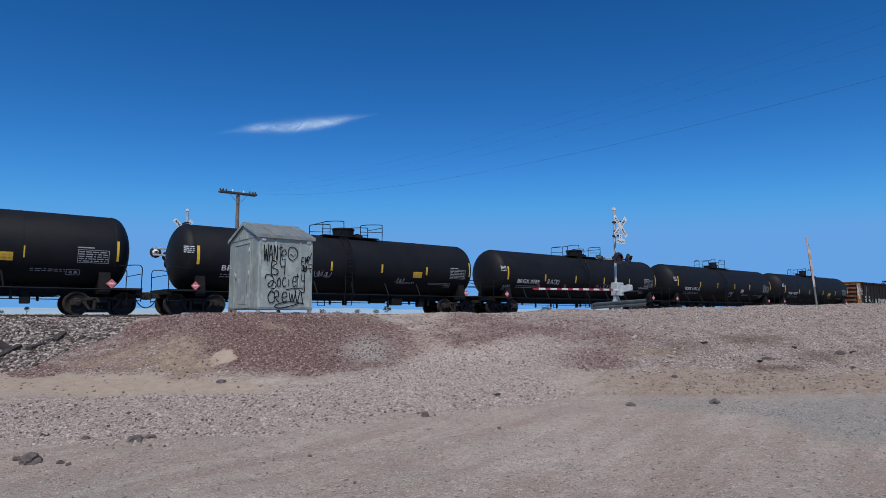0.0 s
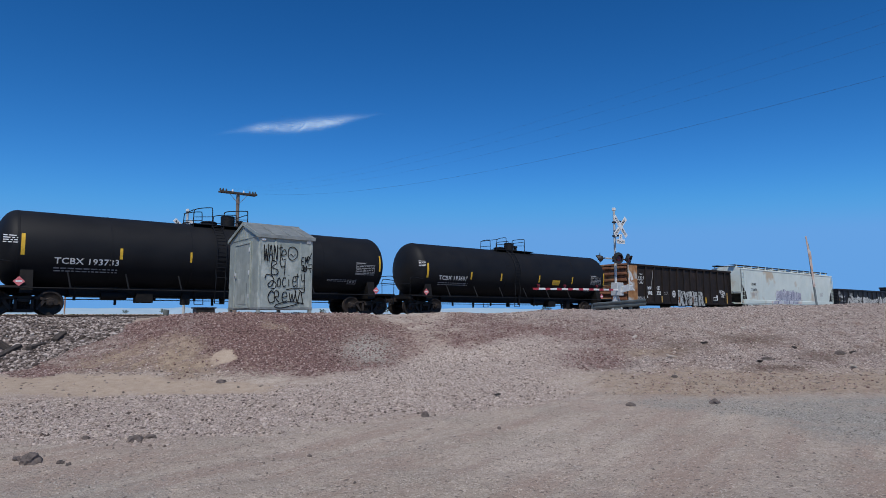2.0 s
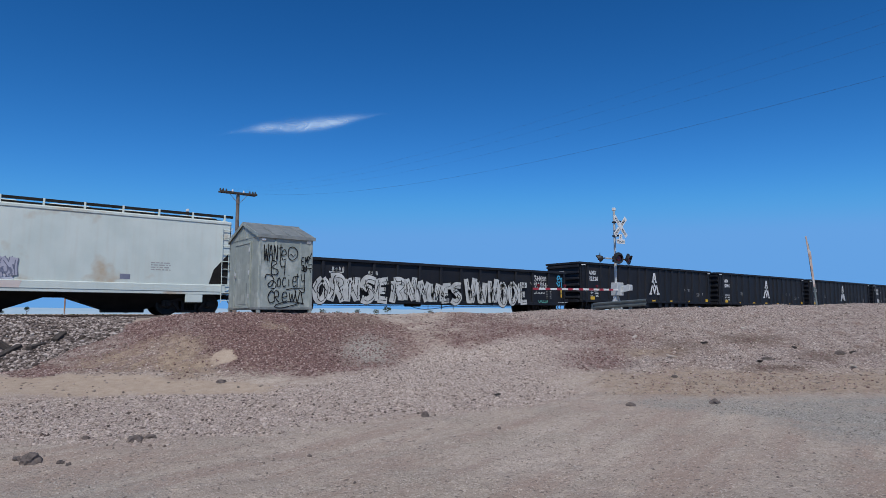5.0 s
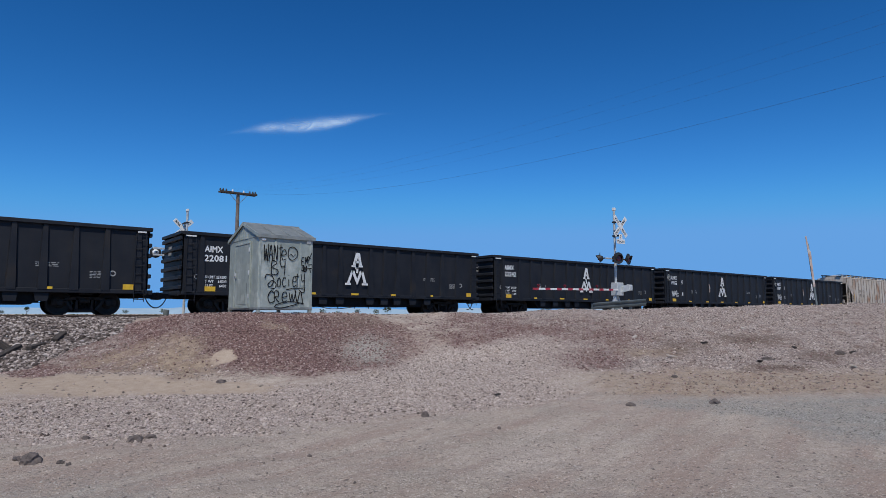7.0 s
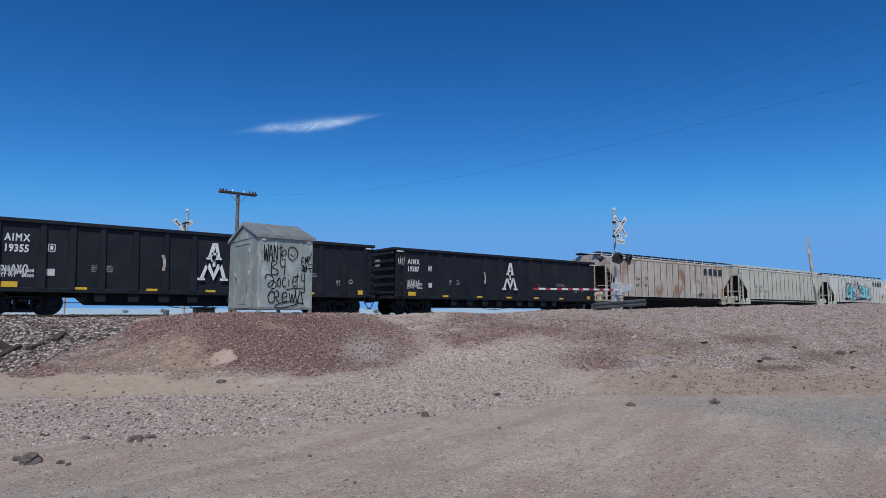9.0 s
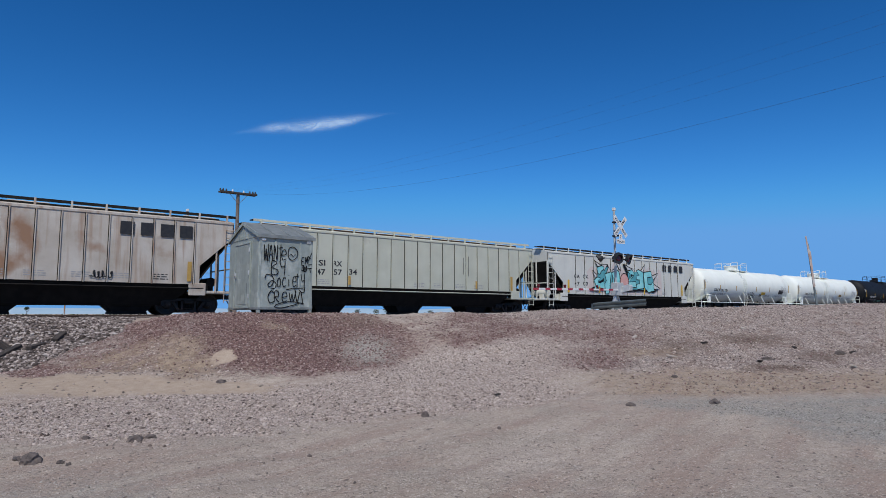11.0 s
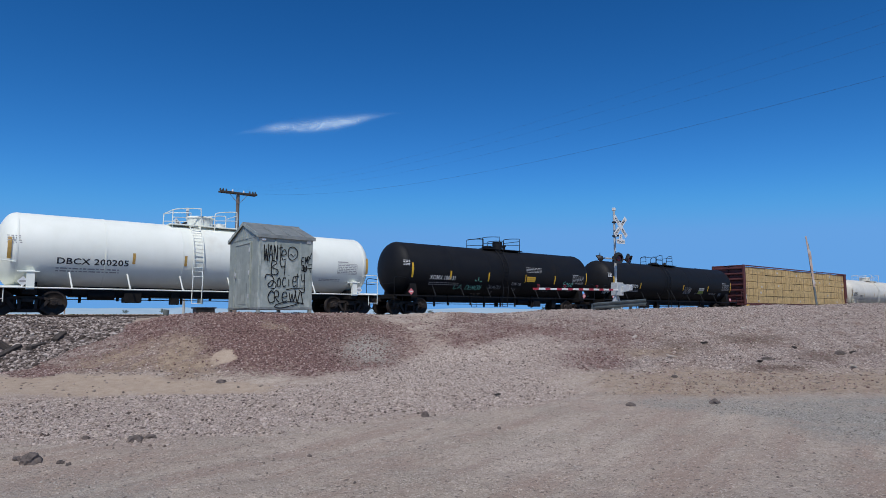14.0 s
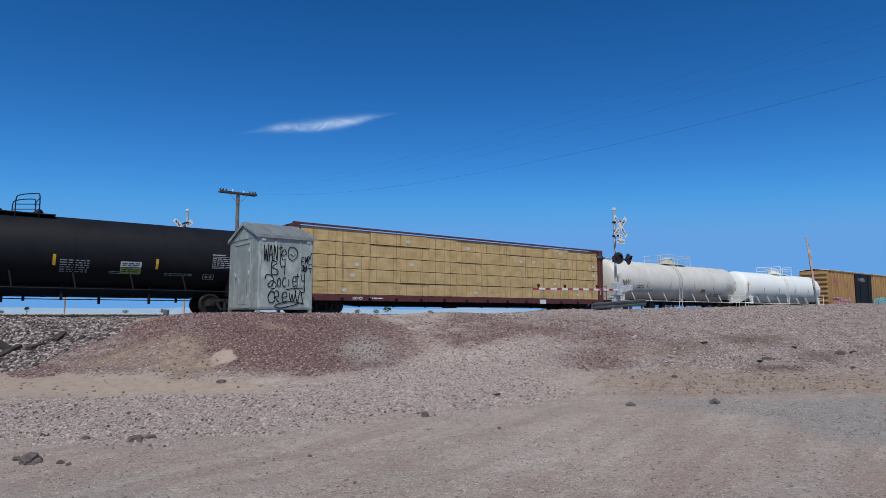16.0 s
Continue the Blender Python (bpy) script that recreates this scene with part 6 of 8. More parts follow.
def block_letters(d, x0, x1, z0, z1, n, seed):
    """Fat interlocking graffiti shapes that spell nothing."""
    rnd = random.Random(seed)
    w = (x1 - x0) / n
    h = z1 - z0
    for i in range(n):
        x = x0 + i * w
        lean = rnd.uniform(-0.15, 0.25) * w
        t = w * rnd.uniform(0.22, 0.3)
        up, dn = rnd.uniform(0, 0.12) * h, rnd.uniform(0, 0.12) * h
        za, zb = z0 + dn, z1 - up
        d.poly([(x, za), (x + t, za + 0.05 * h), (x + t + lean, zb), (x + lean - 0.05 * w, zb - 0.04 * h)])
        k = rnd.random()
        if k < 0.7:
            d.poly([(x + lean + 0.3 * t, zb), (x + 0.95 * w + lean, zb - 0.08 * h), (x + 0.85 * w + lean, zb - 0.26 * h), (x + lean + t, zb - 0.2 * h)])
        if k > 0.3:
            d.poly([(x + 0.1 * w, za), (x + 0.92 * w, za + 0.02 * h), (x + 0.8 * w, za + 0.2 * h), (x + t, za + 0.18 * h)])
        if 0.2 < k < 0.85:
            d.poly([(x + 0.55 * w, za + 0.1 * h), (x + 0.85 * w, za + 0.12 * h), (x + 0.85 * w + lean, zb - 0.2 * h), (x + 0.6 * w + lean, zb - 0.3 * h)])
        d.poly([(x + t, (za + zb) / 2 - 0.1 * h), (x + 0.7 * w, (za + zb) / 2 - 0.05 * h), (x + 0.75 * w, (za + zb) / 2 + 0.1 * h), (x + t, (za + zb) / 2 + 0.07 * h)])
    return d


def brown_marks(car, half, a, b):
    y = -1.5
    flat_mark(car, Decal().text("MW", -5.0, 1.95, 0.34, 1.1, 0.016, 0.52).text("CX", -3.74, 1.98, 0.34, 1.1, 0.016, 0.42).text("102", -5.03, 1.55, 0.38, 1.0, 0.016, 0.64).text("132", -3.8, 1.57, 0.38, 1.0, 0.016, 0.62), WHITE, y)
    flat_mark(car, Decal().rect(-5.2, -4.97, 1.28, 1.45), WHITE, y, "notice_card")
    # fat silver letters edged in black, one part for each letter
    for k, (ch, x0, w, h, z0) in enumerate((("R", -0.98, 1.0, 1.16, 0.90), ("Y", -0.12, 0.86, 1.04, 0.92), ("S", 0.58, 0.90, 1.08, 0.92), ("E", 1.32, 0.90, 1.06, 0.90), ("R", 2.12, 1.06, 1.10, 0.90))):
        def fat(bold):
            v, f = words(ch, 1.0, 1.0, bold)
            return Decal().add([(x0 + 0.5 * w + (q[0] - 0.33) * w * 1.25, z0 + (q[1] - 0.04) * h * 1.28, 0) for q in v], f)
        o = flat_mark(car, fat(0.14), SPRAY, -1.605, "graffiti_outline", "black sprayed outline", 0.004 + 0.002 * k)
        part("graffiti", fat(0.085).flat(-1.605, 0.009 + 0.002 * k), SILVER, o, "fat silver sprayed letter", 0)
        shade = Decal()
        rnd = random.Random(60 + k)
        for q in range(11):
            xa, za = x0 + w * rnd.uniform(0.02, 0.92), z0 + h * rnd.uniform(0.2, 1.0)
            shade.ribbon(curved([(xa, za), (xa + rnd.uniform(-0.08, 0.12), za - 0.1), (xa + rnd.uniform(-0.15, 0.18), za - rnd.uniform(0.18, 0.4))], 4), rnd.uniform(0.018, 0.05), 0.0006 * q)
        part("graffiti_line", shade.flat(-1.605, 0.013 + 0.002 * k), SPRAY, o, smooth=0)
        glint = Decal()
        for q in range(4):
            xa, za = x0 + w * rnd.uniform(0.1, 0.85), z0 + h * rnd.uniform(0.35, 1.0)
            glint.ribbon(curved([(xa, za), (xa + 0.06, za - 0.1), (xa + rnd.uniform(-0.05, 0.1), za - 0.24)], 4), 0.04, 0.0006 * q)
        part("graffiti_glint", glint.flat(-1.605, 0.0115 + 0.002 * k), WHITE, o, smooth=0)
    ring = [(-1.32 + 0.2 * math.cos(t), 1.66 + 0.24 * math.sin(t)) for t in [2 * math.pi * k / 16 for k in range(17)]]
    flat_mark(car, Decal().ribbon(ring, 0.09), PALE, y, "graffiti", "pale sprayed ring")
    flat_mark(car, Decal().ribbon([(-1.32 + (q[0] + 1.32) * 0.45, 1.66 + (q[1] - 1.66) * 0.45) for q in ring], 0.07), PALE, y, "graffiti", "pale sprayed ring")
    tag = sprayed(Decal(), "VESPA", 5.74, 1.82, 0.20, 0.30, 0.05, -0.03)
    sprayed(tag, "2oc", 6.04, 1.52, 0.16, 0.24, 0.045, -0.02)
    flat_mark(car, tag, WHITE, -1.605, "graffiti", "white sprayed tag")
    tag = scribble(Decal(), -6.26, -5.46, 2.62, 3.0, 0.035, 4, 81)
    scribble(tag, -6.0, -5.7, 3.08, 3.2, 0.03, 2, 82)
    scribble(tag, -6.1, -5.6, 2.38, 2.55, 0.03, 3, 85)
    flat_mark(car, tag, PALE, y, "graffiti", "pale thin sprayed tag")
    flat_mark(car, scribble(Decal(), -6.36, -5.4, 1.2, 1.4, 0.035, 6, 84), GREYINK, y, "graffiti", "faded sprayed tag")
    flat_mark(car, scribble(Decal(), -2.75, -2.2, 1.55, 1.85, 0.03, 3, 86), GREYINK, y, "graffiti", "faded sprayed tag")
    flat_mark(car, Decal().ribbon(curved([(-4.3, 3.5), (-4.28, 3.0), (-4.42, 2.5), (-4.4, 1.9)]), 0.05), GREYINK, y, "drip_stain")
    box = Decal()
    for q in ((4.67, 5.24, 1.20, 1.25), (4.67, 5.24, 1.44, 1.49), (4.67, 4.71, 1.20, 1.49), (4.92, 4.96, 1.20, 1.49), (5.19, 5.24, 1.20, 1.49), (5.17, 5.4, 1.42, 1.66), (5.19, 5.4, 1.2, 1.42)):
        box.rect(*q)
    flat_mark(car, box, WHITE, -1.605, "stencil_box")
    for x, mat in ((-0.74, RUST), (-3.23, OLDYELLOW), (1.32, RUST), (3.38, YELLOW), (6.98, OLDYELLOW)):
        part("reflector", Decal().rect(x - 0.08, x + 0.08, 0.95, 1.45 if x < 6 else 1.9).flat(-1.625, 0.003), mat, car, smooth=0)
    part("corner_panel", Geo().box(a * LAY - 0.02, a * LAY + 1.16, -1.62, -1.595, 0.9, 3.78, 0.006), RUSTPANEL, car, "rust-streaked cream corner panel")
    smear = Decal()
    rnd = random.Random(12)
    for k in range(7):
        xa, za = a + rnd.uniform(0.1, 0.7), rnd.uniform(2.3, 3.4)
        smear.ribbon(curved([(xa, za), (xa + rnd.uniform(-0.15, 0.35), za - 0.3), (xa + rnd.uniform(-0.1, 0.3), za - rnd.uniform(0.4, 0.7))], 4), rnd.uniform(0.08, 0.2), 0.0006 * k)
    flat_mark(car, smear, PALE, -1.62, "graffiti", "pale blue-grey paint smears", 0.004)


gondola(85.0, 103.0, "weathered brown high-sided gondola car with a rusted end", BROWN, (-7.65, 7.9), 3.88, 0.95, 11, 0.17, brown_marks, 0.0, RUST, False, posts=(-7.55, -6.55, -5.28, -4.12, -2.95, -1.85, -0.81, 0.17, 1.17, 2.2, 3.33, 4.42, 5.6, 6.83, 7.75))


def low_marks(car, half, a, b):
    y = -1.5
    d = Decal().text("UCRY", -9.86, 1.85, 0.42, 1.0, 0.012, 1.15)
    bars(d, -9.86, -8.75, 1.4, 1.62, 1, 16)
    bars(d, -9.8, -9.0, 0.8, 1.15, 3, 17)
    flat_mark(car, d, WHITE, y)
    wild(car, -8.4, -1.9, 0.62, 2.15, 7, 15, WHITEPIECE, -1.605, "fat white sprayed stroke", 0.004)
    wild(car, -1.9, 1.35, 0.65, 2.0, 4, 19, WHITEPIECE, -1.605, "fat white sprayed stroke", 0.004)
    wild(car, 1.7, 7.0, 0.58, 2.3, 6, 18, WHITEPIECE, -1.605, "fat white sprayed stroke", 0.004)
    flat_mark(car, scribble(Decal(), -7.3, -6.5, 2.1, 2.5, 0.07, 4, 94), PALE, y, "graffiti", "white sprayed tag")
    flat_mark(car, scribble(Decal(), -5.1, -4.4, 2.1, 2.35, 0.07, 3, 95), PALE, y, "graffiti", "white sprayed tag")
    flat_mark(car, scribble(Decal(), -10.85, -10.2, 1.9, 2.65, 0.07, 5, 91), PALE, -1.61, "graffiti", "white sprayed tag")
    tag = sprayed(Decal(), "SHem", 7.75, 2.22, 0.3, 0.34, 0.05)
    scribble(tag, 7.5, 9.1, 1.9, 2.14, 0.045, 7, 96)
    scribble(tag, 7.6, 9.1, 1.62, 1.88, 0.045, 6, 97)
    scribble(tag, 7.7, 8.75, 1.36, 1.5, 0.03, 4, 98)
    flat_mark(car, tag, PALE, y, "graffiti", "white sprayed tag in three lines")
    flat_mark(car, scribble(Decal(), 8.2, 9.2, 0.78, 0.96, 0.04, 5, 99), MINT, y, "graffiti", "mint sprayed tag")
    flat_mark(car, bars(Decal(), 8.92, 9.4, 1.05, 1.6, 5, 20), DIMWHITE, y, "small_print")
    loop = Decal().ribbon(curved([(9.88, 2.36), (10.12, 2.44), (10.1, 2.6), (9.92, 2.56), (9.88, 2.3), (10.02, 2.18), (10.2, 2.26)]), 0.07)
    loop.ribbon(curved([(9.76, 2.14), (9.9, 2.08), (9.98, 1.92), (10.14, 2.04), (10.22, 2.42), (10.34, 2.44), (10.32, 2.1), (10.28, 1.72)]), 0.075, 0.001)
    flat_mark(car, loop, BLUESPRAY, -1.615, "graffiti", "bright blue sprayed tag")
    flat_mark(car, bars(Decal(), 9.95, 10.9, 0.78, 0.85, 1, 21), WHITE, -1.605, "small_print")
    for x, z in ((-10.69, 1.1), (10.26, 1.15)):
        part("reflector", Decal().rect(x - 0.07, x + 0.07, z, z + 0.7).flat(-1.605, 0.003), YELLOW, car, smooth=0)


gondola(125.4, 148.85, "long dark low-sided gondola car covered in white graffiti", GONDOLA, (-10.95, 10.75), 2.9, 0.72, 13, 0.16, low_marks, 0.0, None, False)


# ---- covered hoppers ----
def hopper(u0, u1, label, paint, body, deco, eave=4.22, bottom=1.36, ribs=14, slope=(1.5, 1.9), bays=3, roof_mat=None, smooth_side=False, rib_at=None, belly=0.95, splits=(), margin=0.28):
    """body: end positions of the top; slope: how far the side is cut back at the bottom, and the height where the cut starts under the eave."""
    car, half = start_car("covered_hopper_car", u0, u1, label, "covered hopper car")
    gear(car, half)
    a, b = body
    cut, zs = slope
    W = 1.58
    poly = [(a + cut, bottom), (b - cut, bottom), (b - cut, zs + 0.3), (b, zs + 1.68), (b, eave), (a, eave), (a, zs + 1.68), (a + cut, zs + 0.3)]
    if smooth_side:
        poly = [(a + 0.25, bottom), (b - 0.25, bottom), (b, bottom + 0.1), (b, eave), (a, eave), (a, bottom + 0.1)]
    for s in (-1, 1):
        y0, y1 = sorted((s * W, s * (W - 0.05)))
        part("side_wall", Geo().prism(poly, 1, y0, y1), paint, car)
        y0, y1 = sorted((s * (W + 0.03), s * (W - 0.06)))
        part("eave_rail", Geo().box(a, b, y0, y1, eave - 0.05, eave + 0.07, 0.015), paint, car)
        z0, z1 = (bottom - 0.14, bottom + 0.04) if smooth_side else (bottom - 0.20, bottom - 0.15)
        part("side_sill", Geo().box(a + (0.3 if smooth_side else cut - 0.2), b - (0.3 if smooth_side else cut - 0.2), y0, y1, z0, z1, 0.015), paint if smooth_side or roof_mat else HOPDARK, car)
        if smooth_side:
            part("sill_band", Geo().box(a + 0.2, b - 0.2, min(s * (W + 0.05), s * W), max(s * (W + 0.05), s * W), bottom - 0.02, bottom + 0.3, 0.02), paint, car)
        for k in range(ribs):
            r0, r1 = rib_at or (a + 1.8, b - 1.8)
            x = r0 + (r1 - r0) * k / max(1, ribs - 1)
            y0, y1 = sorted((s * W, s * (W + 0.05)))
            rib = part("side_rib", Geo().box(x - 0.02, x + 0.02, y0, y1, bottom - 0.02, eave - 0.05, 0.008), paint, car)
            y0, y1 = sorted((s * (W - 0.01), s * (W + 0.02)))
            part("seam", Geo().box(x - 0.05, x - 0.02, y0, y1, bottom - 0.01, eave - 0.06), HOPDARK, rib, "dark caulked seam beside the rib")
    # roof: low camber with a hatch trough and running boards
    rm = roof_mat or paint
    arc = [(-W, eave)] + [(W * math.sin(radians(t)) / math.sin(radians(60)), eave + 0.28 * (math.cos(radians(t)) - 0.5) / 0.5) for t in range(-50, 51, 10)] + [(W, eave)]
    part("roof", Geo().prism(arc, 0, a, b), rm, car)
    for s in (-1, 1):
        y0, y1 = sorted((s * 0.55, s * 1.05))
        part("running_board", Geo().box(a - 0.25, b + 0.25, y0, y1, eave + 0.40, eave + 0.44, 0.008), HOPDARK, car, "dark grated roof walkway")
        n = 15
        for k in range(n):
            x = a + 0.15 + (b - a - 0.3) * k / (n - 1)
            part("board_post", Geo().box(x - 0.04, x + 0.04, min(s * 1.0, s * 1.1), max(s * 1.0, s * 1.1), eave + 0.1, eave + 0.46, 0.008), paint, car)
        part("board_edge", Geo().box(a - 0.25, b + 0.25, min(s * 1.05, s * 1.08), max(s * 1.05, s * 1.08), eave + 0.33, eave + 0.45, 0.004), HOPDARK if roof_mat is None else roof_mat, car)
    part("hatch_trough", Geo().box(a + 0.3, b - 0.3, -0.42, 0.42, eave + 0.18, eave + 0.36, 0.02), HOPDARK if roof_mat is None else RAILSTEEL, car, "dark hatch trough along the roof")
    for k in range(8):
        x = a + 1.2 + (b - a - 2.4) * k / 7
        part("hatch_cover", Geo().box(x - 0.75, x + 0.75, -0.32, 0.32, eave + 0.30, eave + 0.41, 0.03), paint, car)
    # sloped ends, end frames, ladders
    for s, x in ((-1, a), (1, b)):
        inn = x - s * cut
        g = Geo()
        ztop = zs + 1.7
        q = [(x - s * 0.02, ztop), (inn - s * 0.1, bottom + 0.12), (inn - s * 0.1, bottom + 0.04), (x - s * 0.02, ztop - 0.08)]
        g.prism(q, 1, -W + 0.05, W - 0.05)
        ex0, ex1 = sorted((x, x - s * 0.05))
        if not smooth_side:
            # sheet coloured dark for the shade inside the open end
            part("slope_sheet", g, HOPDARK if paint is not HOPWHITE else paint, car)
        part("end_wall", Geo().box(ex0, ex1, -W, W, ztop if not smooth_side else bottom + 0.9, eave, 0.008), paint, car)
        if smooth_side:
            part("end_bulkhead", Geo().box(min(x - s * 1.0, x - s * 1.06), max(x - s * 1.0, x - s * 1.06), -W + 0.06, W - 0.06, 0.95, bottom + 1.9, 0), HOPDARK, car)
            part("end_recess", Geo().prism([(x - s * 0.04, bottom + 1.9), (x - s * 0.7, bottom - 0.05), (x - s * 0.6, bottom - 0.05), (x - s * 0.02, bottom + 1.7)], 1, -W + 0.1, W - 0.1), HOPDARK, car)
            # dark sheet on the solid side wall stands for a shaded opening
            part("end_opening", Geo().prism([(x - s * 0.1, bottom + 0.35), (x - s * 0.1, bottom + 1.75), (x - s * 0.75, bottom + 1.0), (x - s * 0.95, bottom + 0.35)], 1, -W - 0.006, -W + 0.02), HOPDARK, car, "dark sheet painted as the shaded end recess")
        fr = Geo()
        xe = x + s * 0.02
        for y in (-1.52, -0.5, 0.5, 1.52):
            fr.box(xe - 0.04, xe + 0.04, y - 0.04, y + 0.04, 1.0, ztop + 0.1 if not smooth_side else bottom + 1.0, 0.01)
        for y in (-1.52, 1.52):
            xm = x - s * 0.75
            fr.box(xm - 0.035, xm + 0.035, y - 0.035, y + 0.035, 1.0, ztop - 0.55 if not smooth_side else bottom + 0.6, 0.01)
        fr.box(xe - 0.03, xe + 0.03, -1.52, 1.52, 2.1, 2.16, 0.008)
        part("end_frame", fr, paint, car)
        for y in (-1.64, 1.64):
            part("ladder", ladder(Geo(), min(xe, xe - s * 0.42), max(xe, xe - s * 0.42), y, 0.55, eave - 0.2, 0.36, 0.018), paint, car)
        p0, p1 = sorted((s * (half - 0.5), x - s * (cut + 0.3)))
        part("end_platform", Geo().box(p0, p1, -1.5, 1.5, 0.96, 1.08, 0.015), paint, car)
        eq = Geo().cyl((x - s * 0.75, -0.9, 1.5), (x - s * 0.75, 0.3, 1.5), 0.22, seg=16).box(x - s * 0.75 - 0.2, x - s * 0.75 + 0.2, -0.6, -0.2, 1.08, 1.5, 0.02)
        eq.box(x - s * 1.2 - 0.15, x - s * 1.2 + 0.15, -1.4, -1.1, 1.08, 1.4, 0.02)
        part("brake_gear", eq, HOPDARK if s > 0 else paint, car)
        wh = Geo().pipe([(x + s * 0.2, -0.6 + 0.28 * math.cos(t), 1.9 + 0.28 * math.sin(t)) for t in [2 * math.pi * k / 18 for k in range(19)]], 0.02, 6).cyl((x, -0.6, 1.9), (x + s * 0.24, -0.6, 1.9), 0.03, seg=8)
        if s < 0:
            part("brake_wheel", wh, GREASE, car)
        part("bolster_cover", Geo().box(min(x - s * (cut - 0.3), x - s * (cut + 0.45)), max(x - s * (cut - 0.3), x - s * (cut + 0.45)), -1.6, -1.5, bottom - 0.5, bottom + 0.06, 0.02), paint, car)
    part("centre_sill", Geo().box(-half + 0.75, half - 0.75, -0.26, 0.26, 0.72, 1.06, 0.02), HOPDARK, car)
    # discharge bays
    lo, hi = a + cut + 0.1, b - cut - 0.1
    at = [lo, *splits, hi] if splits else [lo + (hi - lo) * k / bays for k in range(bays + 1)]
    for i, (x0, x1) in enumerate(zip(at, at[1:])):
        m, w = (x0 + x1) / 2, x1 - x0
        g = Geo()
        zl = bottom - belly
        if splits:
            rings = [(x0, x1, W - 0.04, bottom + 0.02), (x0 + 0.15, x1 - 0.15, W - 0.5, zl), (x0 + margin, x1 - margin, 0.5, 0.2)]
        else:
            e0, e1 = 1.0 if i == 0 else 0.0, 1.0 if i == bays - 1 else 0.0
            rings = [(x0, x1, W - 0.04, bottom + 0.02), (x0 + e0, x1 - e1, 0.8, zl), (m - 0.95, m + 0.95, 0.7, zl - 0.004), (m - 0.65, m + 0.65, 0.6, 0.12)]
        v, f = [], []
        for k, (p0, p1, yy, z) in enumerate(rings):
            v += [(p0, -yy, z), (p1, -yy, z), (p1, yy, z), (p0, yy, z)]
            if k:
                f += [(4 * k - 4 + q, 4 * k - 4 + (q + 1) % 4, 4 * k + (q + 1) % 4, 4 * k + q) for q in range(4)]
        f += [(0, 3, 2, 1), tuple(range(len(v) - 4, len(v)))]
        # near-black colour holds the shade below the body in bays and gates
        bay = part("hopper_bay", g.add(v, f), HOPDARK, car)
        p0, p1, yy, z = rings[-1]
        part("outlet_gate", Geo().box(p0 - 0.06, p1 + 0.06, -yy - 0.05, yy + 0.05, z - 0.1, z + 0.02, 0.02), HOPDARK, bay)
    deco(car, half / LAY, a / LAY, b / LAY)
    return car


def split_text(car, rows, mat, y):
    d = Decal()
    for s, x, z, size, width in rows:
        d.text(s, x, z, size, 1.0, 0.008, width)
    flat_mark(car, d, mat, y)


def common_hopper(car, a, b, bottom, xs, seed, refl=OLDYELLOW):
    for x in xs:
        part("reflector", Decal().rect(x - 0.07, x + 0.07, bottom + 0.15, bottom + 0.62).flat(-1.668, 0.003), refl, car, smooth=0)
    for x in (a + 2.0, b - 1.95):
        part("reflector", Decal().rect(x - 0.09, x + 0.09, bottom + 0.12, bottom + 1.0).flat(-1.62, 0.003), refl, car, smooth=0)
    d = Decal()
    for i, x in enumerate((a + 2.9, -0.4, 1.0, 2.6, 4.1)):
        bars(d, x, x + 0.75, bottom + 0.15, bottom + 0.42, 3, seed + i)
    flat_mark(car, d, GREYINK, -1.58, "small_print")


